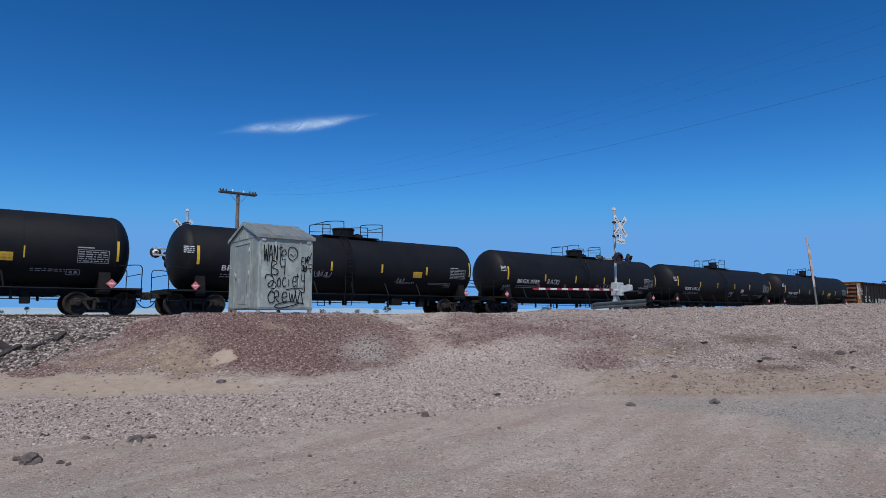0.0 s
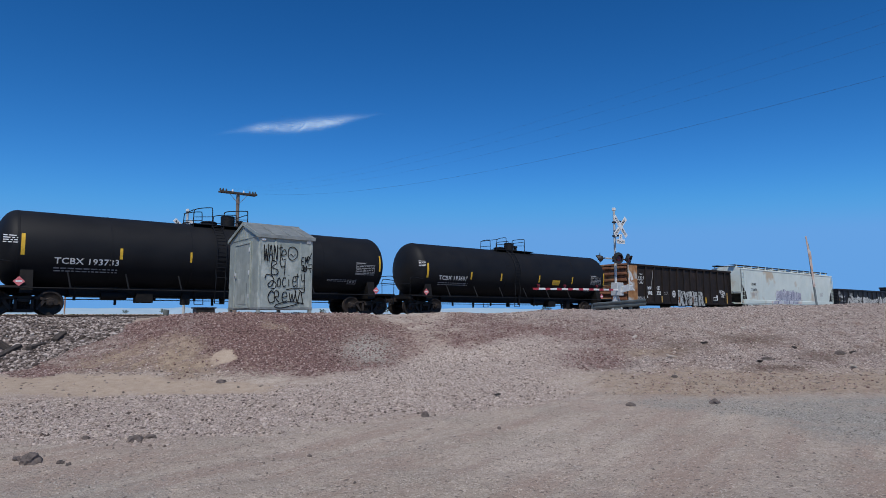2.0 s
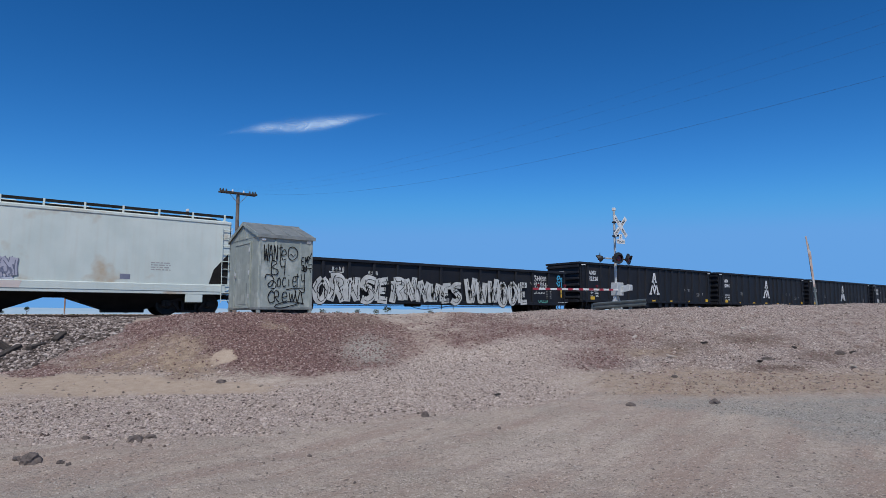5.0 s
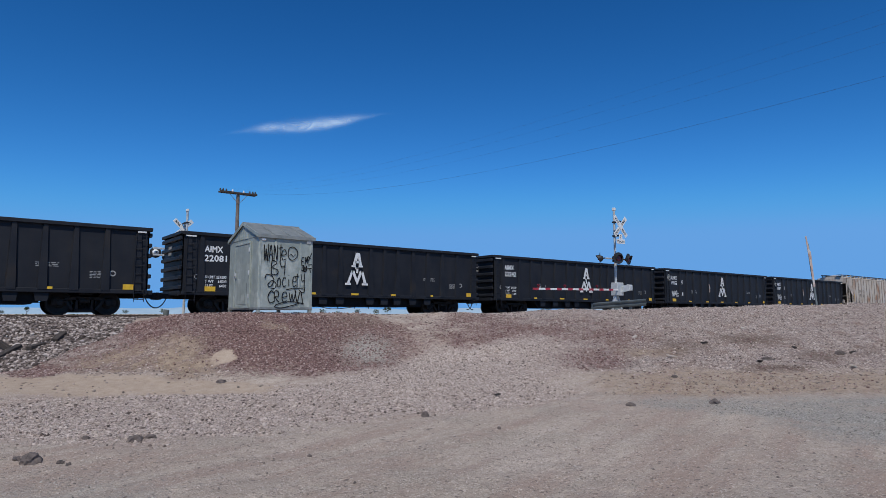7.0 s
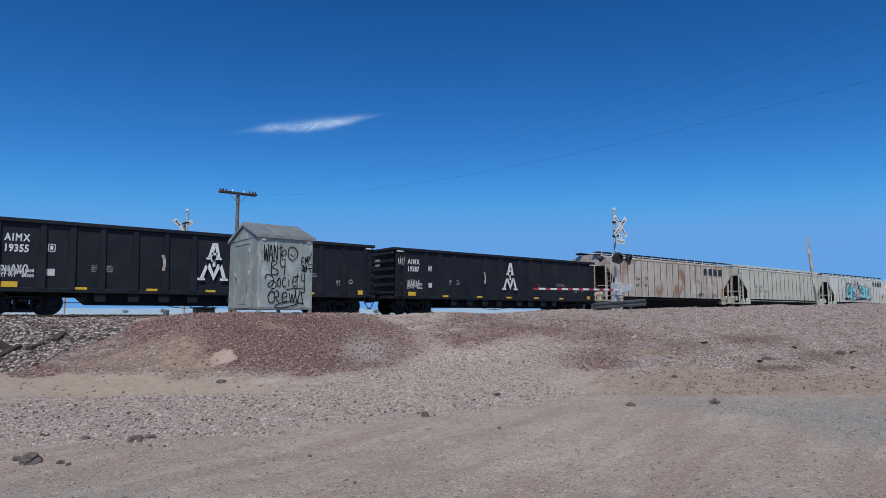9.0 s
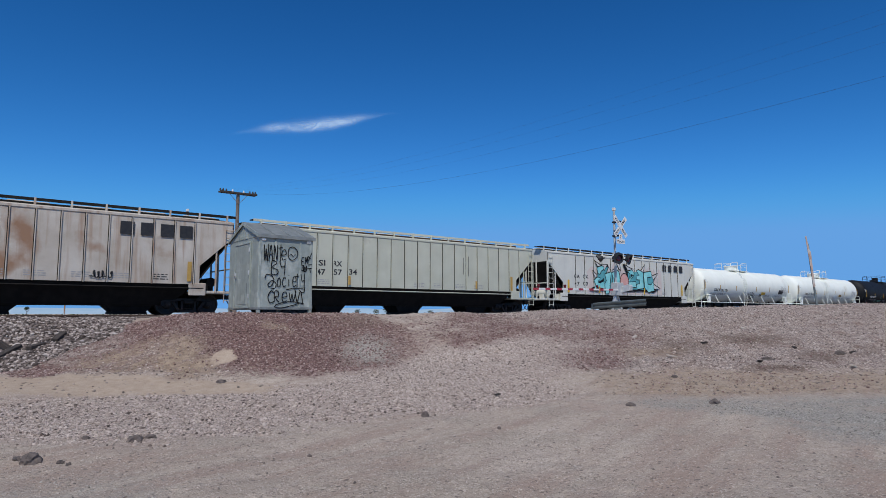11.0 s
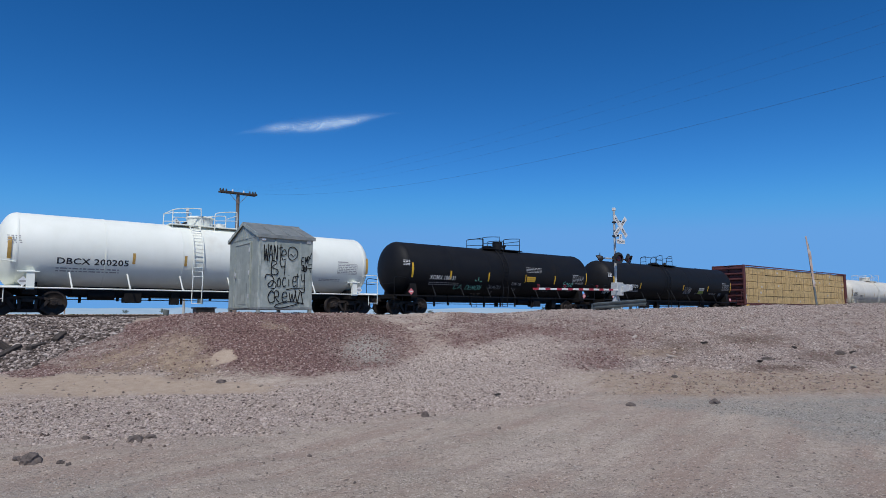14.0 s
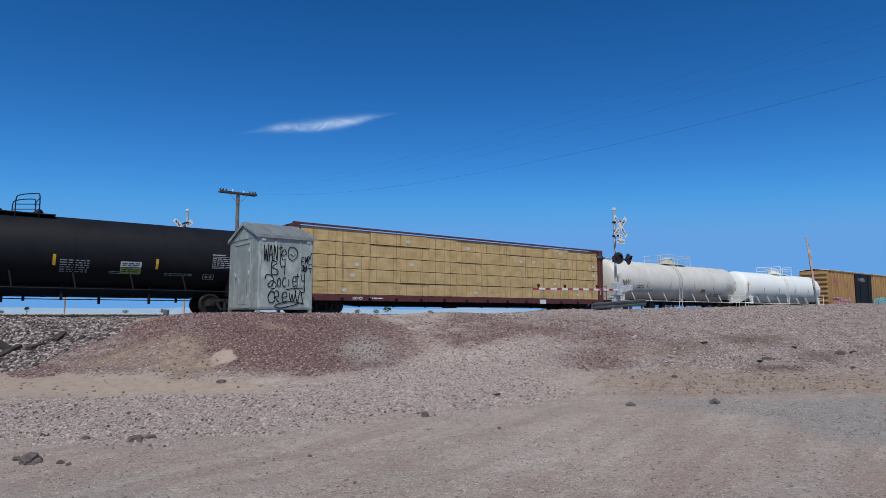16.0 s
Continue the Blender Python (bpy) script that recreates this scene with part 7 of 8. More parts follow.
def white_marks(car, half, a, b):
    split_text(car, (("XOMX", -8.5, 2.72, 0.36, 1.0), ("710635", -8.5, 2.22, 0.32, 1.05)), DARKINK, -1.58)
    d = bars(Decal(), -8.5, -7.4, 1.75, 2.0, 3, 2)
    flat_mark(car, d, GREYINK, -1.58, "small_print")
    # a faded violet piece: leaning slabs with dark indigo returns, carried down over the sill band
    slabs = ([(-3.3, 1.38), (-3.15, 2.15), (-2.2, 2.42), (-1.95, 1.75), (-2.35, 1.5), (-2.5, 1.36)], [(-2.2, 1.36), (-1.72, 2.52), (-1.0, 2.2), (-0.75, 1.36)], [(-0.95, 1.36), (-0.72, 2.15), (0.05, 2.05), (0.3, 1.36)], [(0.2, 1.36), (0.3, 2.2), (0.95, 2.3), (0.85, 1.36)], [(0.75, 1.36), (1.0, 2.05), (1.5, 1.75), (1.35, 1.36)], [(1.3, 1.36), (1.65, 2.05), (1.95, 2.25), (1.8, 1.7), (2.05, 1.36)])
    darks = ([(-3.55, 1.4), (-3.45, 2.1), (-3.15, 2.15), (-3.3, 1.38)], [(-2.3, 1.5), (-2.0, 2.45), (-1.72, 2.52), (-2.15, 1.62)], [(-1.35, 1.38), (-1.05, 1.9), (-0.8, 1.7), (-1.0, 1.38)], [(-0.3, 1.8), (-0.15, 2.3), (0.0, 2.25), (-0.05, 1.75)], [(0.72, 1.5), (1.0, 2.3), (1.15, 2.25), (0.85, 1.45)], [(1.3, 1.42), (1.5, 1.9), (1.6, 1.5)], [(1.75, 1.42), (1.9, 1.9), (2.05, 1.6)])
    for k, pts in enumerate(slabs):
        o = flat_mark(car, Decal().poly(pts), (VIOLET, PALEVIOLET)[k % 2], -1.58, "graffiti", "faded violet sprayed shape", 0.004 + 0.0015 * k)
        part("graffiti_line", Decal().ribbon(pts + pts[:1], 0.03).flat(-1.58, 0.0048 + 0.0015 * k), INDIGO, o, smooth=0)
    for pts in darks:
        flat_mark(car, Decal().poly(pts), INDIGO, -1.58, "graffiti", "dark indigo sprayed edge", 0.018)
    flat_mark(car, scribble(Decal(), 0.7, 1.2, 1.45, 1.75, 0.04, 3, 46), INDIGO, -1.58, "graffiti", "dark sprayed scrawl", 0.021)
    for x0, x1, m in ((-4.6, -4.2, SALMON), (-4.1, -3.3, VIOLET), (-3.2, -2.2, PALEVIOLET), (-2.1, -0.9, VIOLET), (-0.75, 0.3, PALEVIOLET), (0.4, 1.2, VIOLET), (1.3, 2.3, SALMON)):
        flat_mark(car, Decal().poly([(x0, 1.05), (x1 - 0.1, 1.05), (x1, 1.32), (x0 + 0.08, 1.32)]), m, -1.63, "graffiti", "faded violet sprayed band", 0.004)
    for x0, x1 in ((-3.3, -3.05), (-0.9, -0.7), (0.15, 0.35), (1.1, 1.3)):
        flat_mark(car, Decal().poly([(x0, 1.05), (x1, 1.05), (x1 + 0.06, 1.32), (x0 + 0.04, 1.32)]), INDIGO, -1.63, "graffiti", "dark indigo sprayed edge", 0.006)
    wild(car, -3.5, 2.1, 1.4, 2.3, 8, 47, PALEVIOLET, -1.58, "pale violet sprayed stroke", 0.024, VIOLET, INDIGO)
    flat_mark(car, Decal().rect(5.7, 6.1, 1.5, 1.72), INDIGO, -1.58, "notice_card")
    flat_mark(car, bars(Decal(), 6.9, 7.7, 1.9, 2.3, 4, 9), GREYINK, -1.58, "stencil_box")


hopper(103.0, 125.4, "long smooth-sided white covered hopper with violet graffiti", HOPWHITE, (-10.35, 10.35), white_marks, eave=4.22, bottom=1.05, ribs=0, smooth_side=True, belly=0.22, splits=(-4.75, -0.35, 3.6), margin=1.85)


def rust_marks(car, half, a, b):
    split_text(car, (("GA", -5.6, 2.62, 0.36, 0.62), ("CX", -4.4, 2.66, 0.36, 0.6), ("47", -5.6, 2.12, 0.36, 0.55), ("01", -4.4, 2.14, 0.36, 0.5)), DARKINK, -1.58)
    d = Decal()
    for i in range(4):
        d.rect(4.3 + 0.8 * i, 4.85 + 0.8 * i, 3.4, 3.95)
    flat_mark(car, d, DARKINK, -1.62, "emblem", "four dark blocks of faded lettering")
    common_hopper(car, a, b, 1.36, (), 30)
    flat_mark(car, scribble(Decal(), 3.3, 4.1, 1.5, 1.85, 0.05, 5, 33), DARKINK, -1.62, "graffiti", "dark sprayed tag")
    flat_mark(car, bars(Decal(), 5.7, 6.3, 1.5, 1.8, 3, 4), DARKINK, -1.58, "small_print")


hopper(243.0, 262.7, "rust-streaked tan covered hopper with four dark letter blocks", HOPRUST, (-9.15, 9.15), rust_marks, ribs=18, rib_at=(-7.4, 7.4))


def cream_marks(car, half, a, b):
    split_text(car, (("SI", -6.37, 2.5, 0.4, 0.4), ("RX", -5.55, 2.5, 0.4, 0.55), ("47", -6.46, 2.04, 0.4, 0.5), ("57", -5.5, 2.06, 0.4, 0.5), ("34", -4.6, 2.1, 0.4, 0.5)), DARKINK, -1.58)
    common_hopper(car, a, b, 1.4, (-4.6, 4.2), 40)
    flat_mark(car, Decal().rect(3.2, 3.24, 2.4, 3.4).rect(3.6, 3.64, 2.3, 3.5), DARKINK, -1.6, "scratch")


hopper(262.7, 282.85, "cream covered hopper with sloped open ends", HOPCREAM, (-9.4, 9.2), cream_marks, bottom=1.45, roof_mat=HOPCREAM, ribs=18, rib_at=(-7.35, 8.0))


def piece_marks(car, half, a, b):
    split_text(car, (("GA", -6.45, 2.55, 0.38, 0.6), ("CX", -5.5, 2.55, 0.38, 0.6), ("47", -6.42, 2.02, 0.38, 0.55), ("00", -5.5, 2.05, 0.38, 0.55)), DARKINK, -1.58)
    # the owner's name, four letters tall, as plain dark blocks
    for i in range(4):
        x = 4.35 + 0.8 * i
        d = Decal()
        d.poly([(x + 0.02, 3.44), (x + 0.5, 3.44), (x + 0.52, 3.86), (x + 0.42, 3.97), (x + 0.08, 3.97), (x, 3.88)])
        flat_mark(car, d, DARKINK, -1.62, "emblem", "dark block shape of an owner's name")
    common_hopper(car, a, b, 1.4, (-3.75, -1.13, 1.75), 50, YELLOW)
    y = -1.645
    rnd = random.Random(77)
    # a wide painted piece: salmon haze, pale and turquoise fat shapes edged in black
    for k in range(14):
        haze = Decal()
        x = -4.6 + 8.3 * k / 13
        haze.poly([(x - 0.5, 1.5), (x + 0.55, 1.5), (x + 0.5, 3.2 + rnd.uniform(-0.2, 0.3)), (x + 0.1, 3.6 + rnd.uniform(-0.3, 0.3)), (x - 0.45, 3.1 + rnd.uniform(-0.2, 0.3))])
        flat_mark(car, haze, SALMON, -1.58, "graffiti_haze", "soft salmon overspray", 0.004 + 0.0008 * k)

    def shape(pts, mat, label, lift):
        flat_mark(car, Decal().poly(pts), mat, y, "graffiti", label, lift)
        flat_mark(car, Decal().ribbon(pts + pts[:2], 0.07), SPRAY, y, "graffiti_outline", "black sprayed outline", lift + 0.003)
    dark = ([(-4.9, 1.75), (-4.4, 2.0), (-3.1, 1.95), (-2.2, 1.86), (-0.25, 1.86), (0.8, 1.95), (3.1, 1.86), (3.7, 2.0), (3.0, 1.68), (1.5, 1.78), (-1.3, 1.66), (-2.6, 1.8), (-4.0, 1.66), (-4.5, 1.66)], [(-3.15, 3.2), (-2.75, 3.7), (-2.65, 3.55), (-2.95, 2.95)], [(-0.9, 3.75), (-0.7, 3.85), (-0.3, 3.15), (-0.3, 2.85)])
    for pts in ([(-3.9, 3.35), (-2.7, 3.45), (-2.3, 3.1), (-1.4, 3.3), (-1.3, 1.9), (-4.0, 1.9)], [(-0.3, 3.3), (0.5, 3.25), (1.6, 3.25), (2.7, 3.25), (3.0, 2.6), (2.95, 1.9), (-0.3, 1.9)]):
        flat_mark(car, Decal().poly(pts), DEEPCYAN, y, "graffiti", "dark turquoise sprayed fill", 0.003)
    for pts in dark:
        flat_mark(car, Decal().poly(pts), SPRAY, y, "graffiti_outline", "black sprayed backing", 0.002)
    for pts in ([(-4.3, 3.9), (-3.6, 3.6), (-2.8, 3.65), (-3.15, 3.2), (-3.4, 3.5), (-3.9, 3.45)], [(-2.95, 2.95), (-2.65, 3.5), (-2.3, 3.05)], [(-2.25, 3.25), (-1.55, 3.55), (-1.4, 3.25), (-1.7, 3.05), (-2.2, 3.0)], [(-0.65, 3.75), (-0.1, 3.55), (0.4, 3.45), (0.2, 3.15), (-0.25, 3.2)], [(1.25, 3.3), (1.95, 3.9), (1.6, 3.2)], [(-1.65, 3.75), (-1.5, 4.1), (-1.3, 3.8), (-1.2, 3.25), (-1.45, 3.45)], [(-4.5, 3.15), (-4.05, 2.9), (-4.2, 2.6)], [(2.75, 3.0), (3.6, 3.25), (3.05, 2.7)], [(2.95, 2.4), (3.9, 2.05), (3.0, 1.95)]):
        shape(pts, PALE, "pale sprayed shape", 0.006)
    for pts in ([(-4.0, 3.4), (-3.45, 3.55), (-3.15, 3.45), (-3.25, 3.25), (-3.5, 3.15), (-3.65, 2.9), (-3.9, 2.95)], [(-4.4, 2.45), (-4.0, 2.7), (-3.6, 2.65), (-3.9, 2.4), (-3.1, 2.35), (-3.15, 1.85), (-4.0, 1.95), (-4.35, 1.75), (-4.2, 2.2)], [(-3.1, 2.95), (-2.35, 3.15), (-2.4, 2.75), (-2.5, 2.3), (-2.55, 1.8), (-2.7, 1.5), (-3.05, 1.5), (-3.15, 2.25), (-2.95, 2.45)], [(-2.25, 3.1), (-1.55, 3.3), (-1.35, 3.05), (-1.3, 2.55), (-1.45, 2.05), (-2.0, 2.1), (-2.25, 2.25), (-2.2, 2.75)], [(-2.3, 2.05), (-1.45, 2.0), (-1.35, 1.75), (-1.75, 1.7), (-2.15, 1.5)], [(-0.3, 3.3), (0.2, 3.4), (0.5, 3.15), (0.35, 2.9), (-0.2, 2.45), (0.65, 2.5), (0.7, 2.05), (-0.25, 2.0), (-0.3, 2.5), (0.0, 3.0)], [(0.75, 3.35), (1.05, 3.45), (1.65, 3.25), (1.65, 2.7), (1.7, 2.0), (0.8, 1.9), (0.75, 2.3), (1.15, 2.35), (1.15, 2.65), (0.75, 2.65), (0.75, 2.95), (1.15, 3.0)], [(1.7, 3.25), (2.7, 3.4), (2.8, 2.95), (2.15, 2.85), (2.25, 2.35), (2.65, 2.3), (3.0, 2.6), (3.05, 1.85), (2.3, 1.7), (1.8, 2.05)]):
        shape(pts, CYAN, "large turquoise sprayed shape", 0.010)
    for pts in ([(-2.1, 2.75), (-1.7, 2.5), (-1.6, 2.15), (-2.05, 2.4)], [(-3.9, 2.3), (-3.2, 2.65), (-3.25, 2.45), (-3.6, 2.25)], [(0.1, 3.1), (0.35, 3.0), (-0.05, 2.7)]):
        flat_mark(car, Decal().poly(pts), SPRAY, y, "graffiti_outline", "black sprayed gap", 0.016)
    blob = [(-0.77 + 0.52 * math.cos(t), 2.5 + 0.58 * math.sin(t)) for t in [2 * math.pi * k / 24 for k in range(24)]]
    shape(blob, PINK, "round pink sprayed shape", 0.014)


hopper(282.85, 302.4, "light grey covered hopper with a large turquoise graffiti piece", HOPGREY, (-9.1, 9.05), piece_marks, bottom=1.42, ribs=14, rib_at=(-6.26, 6.6))


# ---- centre-beam lumber car ----
def lumber_car(u0, u1):
    car, half = start_car("centrebeam_flat_car", u0, u1, "maroon centre-beam car stacked with bundled pine lumber", "lumber car")
    gear(car, half, 2.8)
    a, b = -11.85, 12.1
    part("deck", Geo().box(a, b, -1.45, 1.45, 0.86, 1.0, 0.015), MAROON, car)
    for s in (-1, 1):
        y0, y1 = sorted((s * 1.52, s * 1.42))
        part("side_sill", Geo().box(a, b, y0, y1, 0.72, 1.04, 0.015), MAROON, car)
        part("top_beam", Geo().box(a, b, min(s * 0.12, s * 0.5), max(s * 0.12, s * 0.5), 4.5, 4.66, 0.02), MAROON, car)
        part("cable_rail", Geo().box(a, b, min(s * 1.44, s * 1.52), max(s * 1.44, s * 1.52), 4.56, 4.66, 0.01), MAROON, car)
    part("centre_sill", Geo().prism([(-half + 0.75, 0.72), (-half + 3.5, 0.72), (-half + 5.5, 0.45), (half - 5.5, 0.45), (half - 3.5, 0.72), (half - 0.75, 0.72), (half - 0.75, 0.9), (-half + 0.75, 0.9)], 1, -0.35, 0.35), GREASE, car)
    part("centre_beam", Geo().box(a, b, -0.06, 0.06, 1.0, 4.6, 0.01), MAROON, car)
    for s, x in ((-1, a), (1, b)):
        x0, x1 = sorted((x, x - s * 0.16))
        bh = part("bulkhead", Geo().box(x0, x1, -1.55, 1.55, 0.9, 4.66, 0.015), MAROON, car, "ribbed maroon bulkhead")
        for k in range(7):
            z = 1.15 + 0.52 * k
            p0, p1 = sorted((x, x + s * 0.2))
            part("bulkhead_rib", Geo().box(p0, p1, -1.55, 1.55, z, z + 0.16, 0.03), MAROON, bh)
        for y in (-1.5, 1.5):
            p0, p1 = sorted((x, x + s * 0.24))
            part("bulkhead_post", Geo().box(p0, p1, y - 0.08, y + 0.08, 0.9, 4.66, 0.02), MAROON, bh)
        e0, e1 = sorted((s * (half - 0.5), x))
        part("end_platform", Geo().box(e0, e1, -1.4, 1.4, 0.88, 1.0, 0.015), MAROON, car)
        lg = ladder(Geo(), min(x + s * 0.28, x + s * 0.7), max(x + s * 0.28, x + s * 0.7), -1.48, 0.5, 2.2, 0.36, 0.018)
        part("ladder", lg, MAROON, car)
        part("corner_mark", Geo().box(min(x - s * 0.14, x - s * 0.02), max(x - s * 0.14, x - s * 0.02), -1.556, -1.549, 1.4, 1.9), DIMWHITE, bh)
    # lumber: five tiers, eleven bundles long on each side of the beam
    rnd = random.Random(5)
    xs = [a + 0.22]
    while xs[-1] < b - 2.6:
        xs.append(xs[-1] + 2.03)
    xs.append(b - 0.2)
    tiers = [1.04, 1.74, 2.42, 3.1, 3.8, 4.46]
    for k in range(5):
        far = Geo()
        for i in range(len(xs) - 1):
            x0, x1 = xs[i] + 0.006, xs[i + 1] - 0.006
            z0, z1 = tiers[k] + 0.03, tiers[k + 1] - 0.004
            y = -1.42 + rnd.uniform(-0.035, 0.03)
            g = Geo()
            boards = 15
            for j in range(boards):
                za = z0 + (z1 - z0) * j / boards
                e = rnd.uniform(-0.006, 0.006)
                g.box(x0 + rnd.uniform(0, 0.012), x1 - rnd.uniform(0, 0.012), y + e, -0.1, za + 0.002, za + (z1 - z0) / boards - 0.002)
            bd = part("lumber_bundle", g, LUMBER, car, smooth=0)
            part("bearer", Geo().box(x0 + 0.25, x0 + 0.34, y + 0.02, -0.1, tiers[k], z0 + 0.002).box(x1 - 0.34, x1 - 0.25, y + 0.02, -0.1, tiers[k], z0 + 0.002), OLDTIE, bd)
            st = Geo()
            for x in (x0 + 0.45, x1 - 0.45):
                st.box(x - 0.005, x + 0.005, y - 0.008, y + 0.01, z0, z1 + 0.004)
            part("strap", st, WOOD, bd)
            if rnd.random() < 0.3:
                tx, tz = rnd.uniform(x0 + 0.3, x1 - 0.6), rnd.uniform(z0 + 0.1, z1 - 0.32)
                tg = part("paper_tag", Geo().box(tx, tx + 0.26, y - 0.012, y - 0.008, tz, tz + 0.17), DIMPAPER, bd)
            far.box(x0, x1, 0.1, 1.42, z0, z1, 0.01)
        part("lumber_far_side", far, LUMBER, car)
    for i in range(14):
        x = a + 0.9 + (b - a - 1.8) * i / 13
        part("tie_down", Geo().box(x - 0.005, x + 0.005, -1.485, -1.475, 0.95, 4.6), WOOD, car)
        part("winch", Geo().box(x - 0.1, x + 0.1, -1.55, -1.5, 0.74, 0.9, 0.015), GREASE, car)
    part("reflector", Decal().rect(a + 0.15, a + 0.75, 0.76, 0.92).flat(-1.525, 0.002), YELLOW, car, smooth=0)
    part("notice_card", Decal().rect(5.6, 6.2, 0.7, 0.98).flat(-1.56, 0.002), WHITE, car, smooth=0)
    flat_mark(car, Decal().text("SOO", -8.6, 0.80, 0.2, 1.05, 0.006, 0.62), WHITE, -1.522)
    flat_mark(car, bars(Decal(), -7.5, -6.7, 0.8, 0.96, 1, 5), WHITE, -1.522)
    g = Geo().cyl((-2, -0.8, 0.55), (-1, -0.8, 0.55), 0.17, seg=12)
    for k in range(8):
        x = -8 + 2.2 * k
        g.box(x - 0.04, x + 0.04, -1.2, -1.1, 0.4, 0.75)
    g.cyl((-half + 3.2, -0.6, 0.5), (half - 3.2, -0.6, 0.5), 0.02, seg=6)
    part("brake_gear", g, GREASE, car)


lumber_car(378.4, 404.3)


def box_car(u0, u1):
    car, half = start_car("box_car", u0, u1, "tan ribbed boxcar with a black sliding door and white roof", "boxcar")
    gear(car, half)
    a, b = -10.2, 10.2
    z0, z1 = 1.05, 4.95
    part("body", Geo().box(a, b, -1.5, 1.5, z0, z1, 0.02), TANBOX, car)
    for k in range(23):
        x = a + 0.1 + (b - a - 0.2) * k / 22
        if -2.75 < x < 3.0:
            continue
        part("side_post", Geo().box(x - 0.07, x + 0.07, -1.58, -1.5, z0 + 0.02, z1 - 0.1, 0.02), TANBOX, car)
    part("side_sill", Geo().box(a, b, -1.6, -1.48, z0 - 0.15, z0 + 0.08, 0.02), TANBOX, car)
    part("eave_rail", Geo().box(a, b, -1.6, -1.48, z1 - 0.1, z1 + 0.05, 0.02), TANBOX, car)
    part("roof", Geo().prism([(-1.6, z1), (0, z1 + 0.2), (1.6, z1), (1.6, z1 + 0.06), (0, z1 + 0.26), (-1.6, z1 + 0.06)], 0, a - 0.05, b + 0.05), WHITETANK, car, "white painted roof")
    door = part("door", Geo().box(-2.5, 2.7, -1.64, -1.5, z0 + 0.05, z1 - 0.12, 0.02), BLACK, car, "black plug door")
    for k in range(6):
        z = z0 + 0.4 + 0.58 * k
        part("door_rib", Geo().box(-2.4, 2.6, -1.67, -1.64, z, z + 0.1, 0.01), BLACK, door)
    for x in (-1.2, 1.4):
        part("lock_rod", Geo().cyl((x, -1.68, z0 + 0.2), (x, -1.68, z1 - 0.3), 0.03, seg=8), GREASE, door)
    flat_mark(car, block_letters(Decal(), -1.6, 0.6, 3.9, 4.4, 4, 5), DIMWHITE, -1.672, "emblem", "pale block shapes")
    for k in range(7):
        z = z0 + 0.3 + 0.52 * k
        part("end_rib", Geo().box(a - 0.12, a, -1.48, 1.48, z, z + 0.22, 0.05), TANBOX, car)
    part("ladder", ladder(Geo(), a + 0.1, a + 0.52, -1.63, 0.55, z1 - 0.3, 0.38, 0.018), TANBOX, car)
    flat_mark(car, scribble(Decal(), -8.6, -7.6, 3.3, 4.2, 0.09, 3, 7), REDPINK, -1.585, "graffiti", "red sprayed tag")
    wild(car, -9.2, -4.0, 1.15, 1.95, 6, 9, PINK, -1.585, "violet and pink sprayed shape")
    wild(car, 3.4, 8.0, 1.15, 2.1, 5, 10, CYAN, -1.585, "blue sprayed shape")
    part("centre_sill", Geo().box(-half + 0.75, half - 0.75, -0.3, 0.3, 0.72, 1.0, 0.02), GREASE, car)


box_car(443.2, 465.3)


# ---- stones, debris, distance ----
def spot(side, ahead):
    """World place on the ground, from sideways and forward distance."""
    x, y = side * SY + ahead * CY, -side * CY + ahead * SY
    return x, y, height(x, y)


def stone_material(name, tones, rough=0.9):
    m = bpy.data.materials.new(name)
    m.use_nodes = True
    n, l = m.node_tree.nodes, m.node_tree.links
    geo, ramp = n.new("ShaderNodeNewGeometry"), n.new("ShaderNodeValToRGB")
    ramp.color_ramp.interpolation = "LINEAR"
    while len(ramp.color_ramp.elements) < len(tones):
        ramp.color_ramp.elements.new(0.5)
    for i, c in enumerate(tones):
        ramp.color_ramp.elements[i].position = i / (len(tones) - 1)
        ramp.color_ramp.elements[i].color = (*c, 1)
    l.new(geo.outputs["Random Per Island"], ramp.inputs[0])
    tc, nz, mx = n.new("ShaderNodeTexCoord"), n.new("ShaderNodeTexNoise"), n.new("ShaderNodeMix")
    nz.inputs["Scale"].default_value = 40
    l.new(tc.outputs["Object"], nz.inputs["Vector"])
    mx.data_type, mx.blend_type = "RGBA", "MULTIPLY"
    mx.inputs[0].default_value = 0.6
    l.new(ramp.outputs[0], mx.inputs[6])
    l.new(nz.outputs["Color"], mx.inputs[7])
    l.new(ramp.outputs[0], n["Principled BSDF"].inputs["Base Color"])
    n["Principled BSDF"].inputs["Roughness"].default_value = rough
    n["Principled BSDF"].inputs["Specular IOR Level"].default_value = 0.2
    return m


def icosa():
    p = (1 + 5 ** 0.5) / 2
    v = np.array([(-1, p, 0), (1, p, 0), (-1, -p, 0), (1, -p, 0), (0, -1, p), (0, 1, p), (0, -1, -p), (0, 1, -p), (p, 0, -1), (p, 0, 1), (-p, 0, -1), (-p, 0, 1)], float)
    f = np.array([(0, 11, 5), (0, 5, 1), (0, 1, 7), (0, 7, 10), (0, 10, 11), (1, 5, 9), (5, 11, 4), (11, 10, 2), (10, 7, 6), (7, 1, 8), (3, 9, 4), (3, 4, 2), (3, 2, 6), (3, 6, 8), (3, 8, 9), (4, 9, 5), (2, 4, 11), (6, 2, 10), (8, 6, 7), (9, 8, 1)])
    return v / np.linalg.norm(v[0]), f


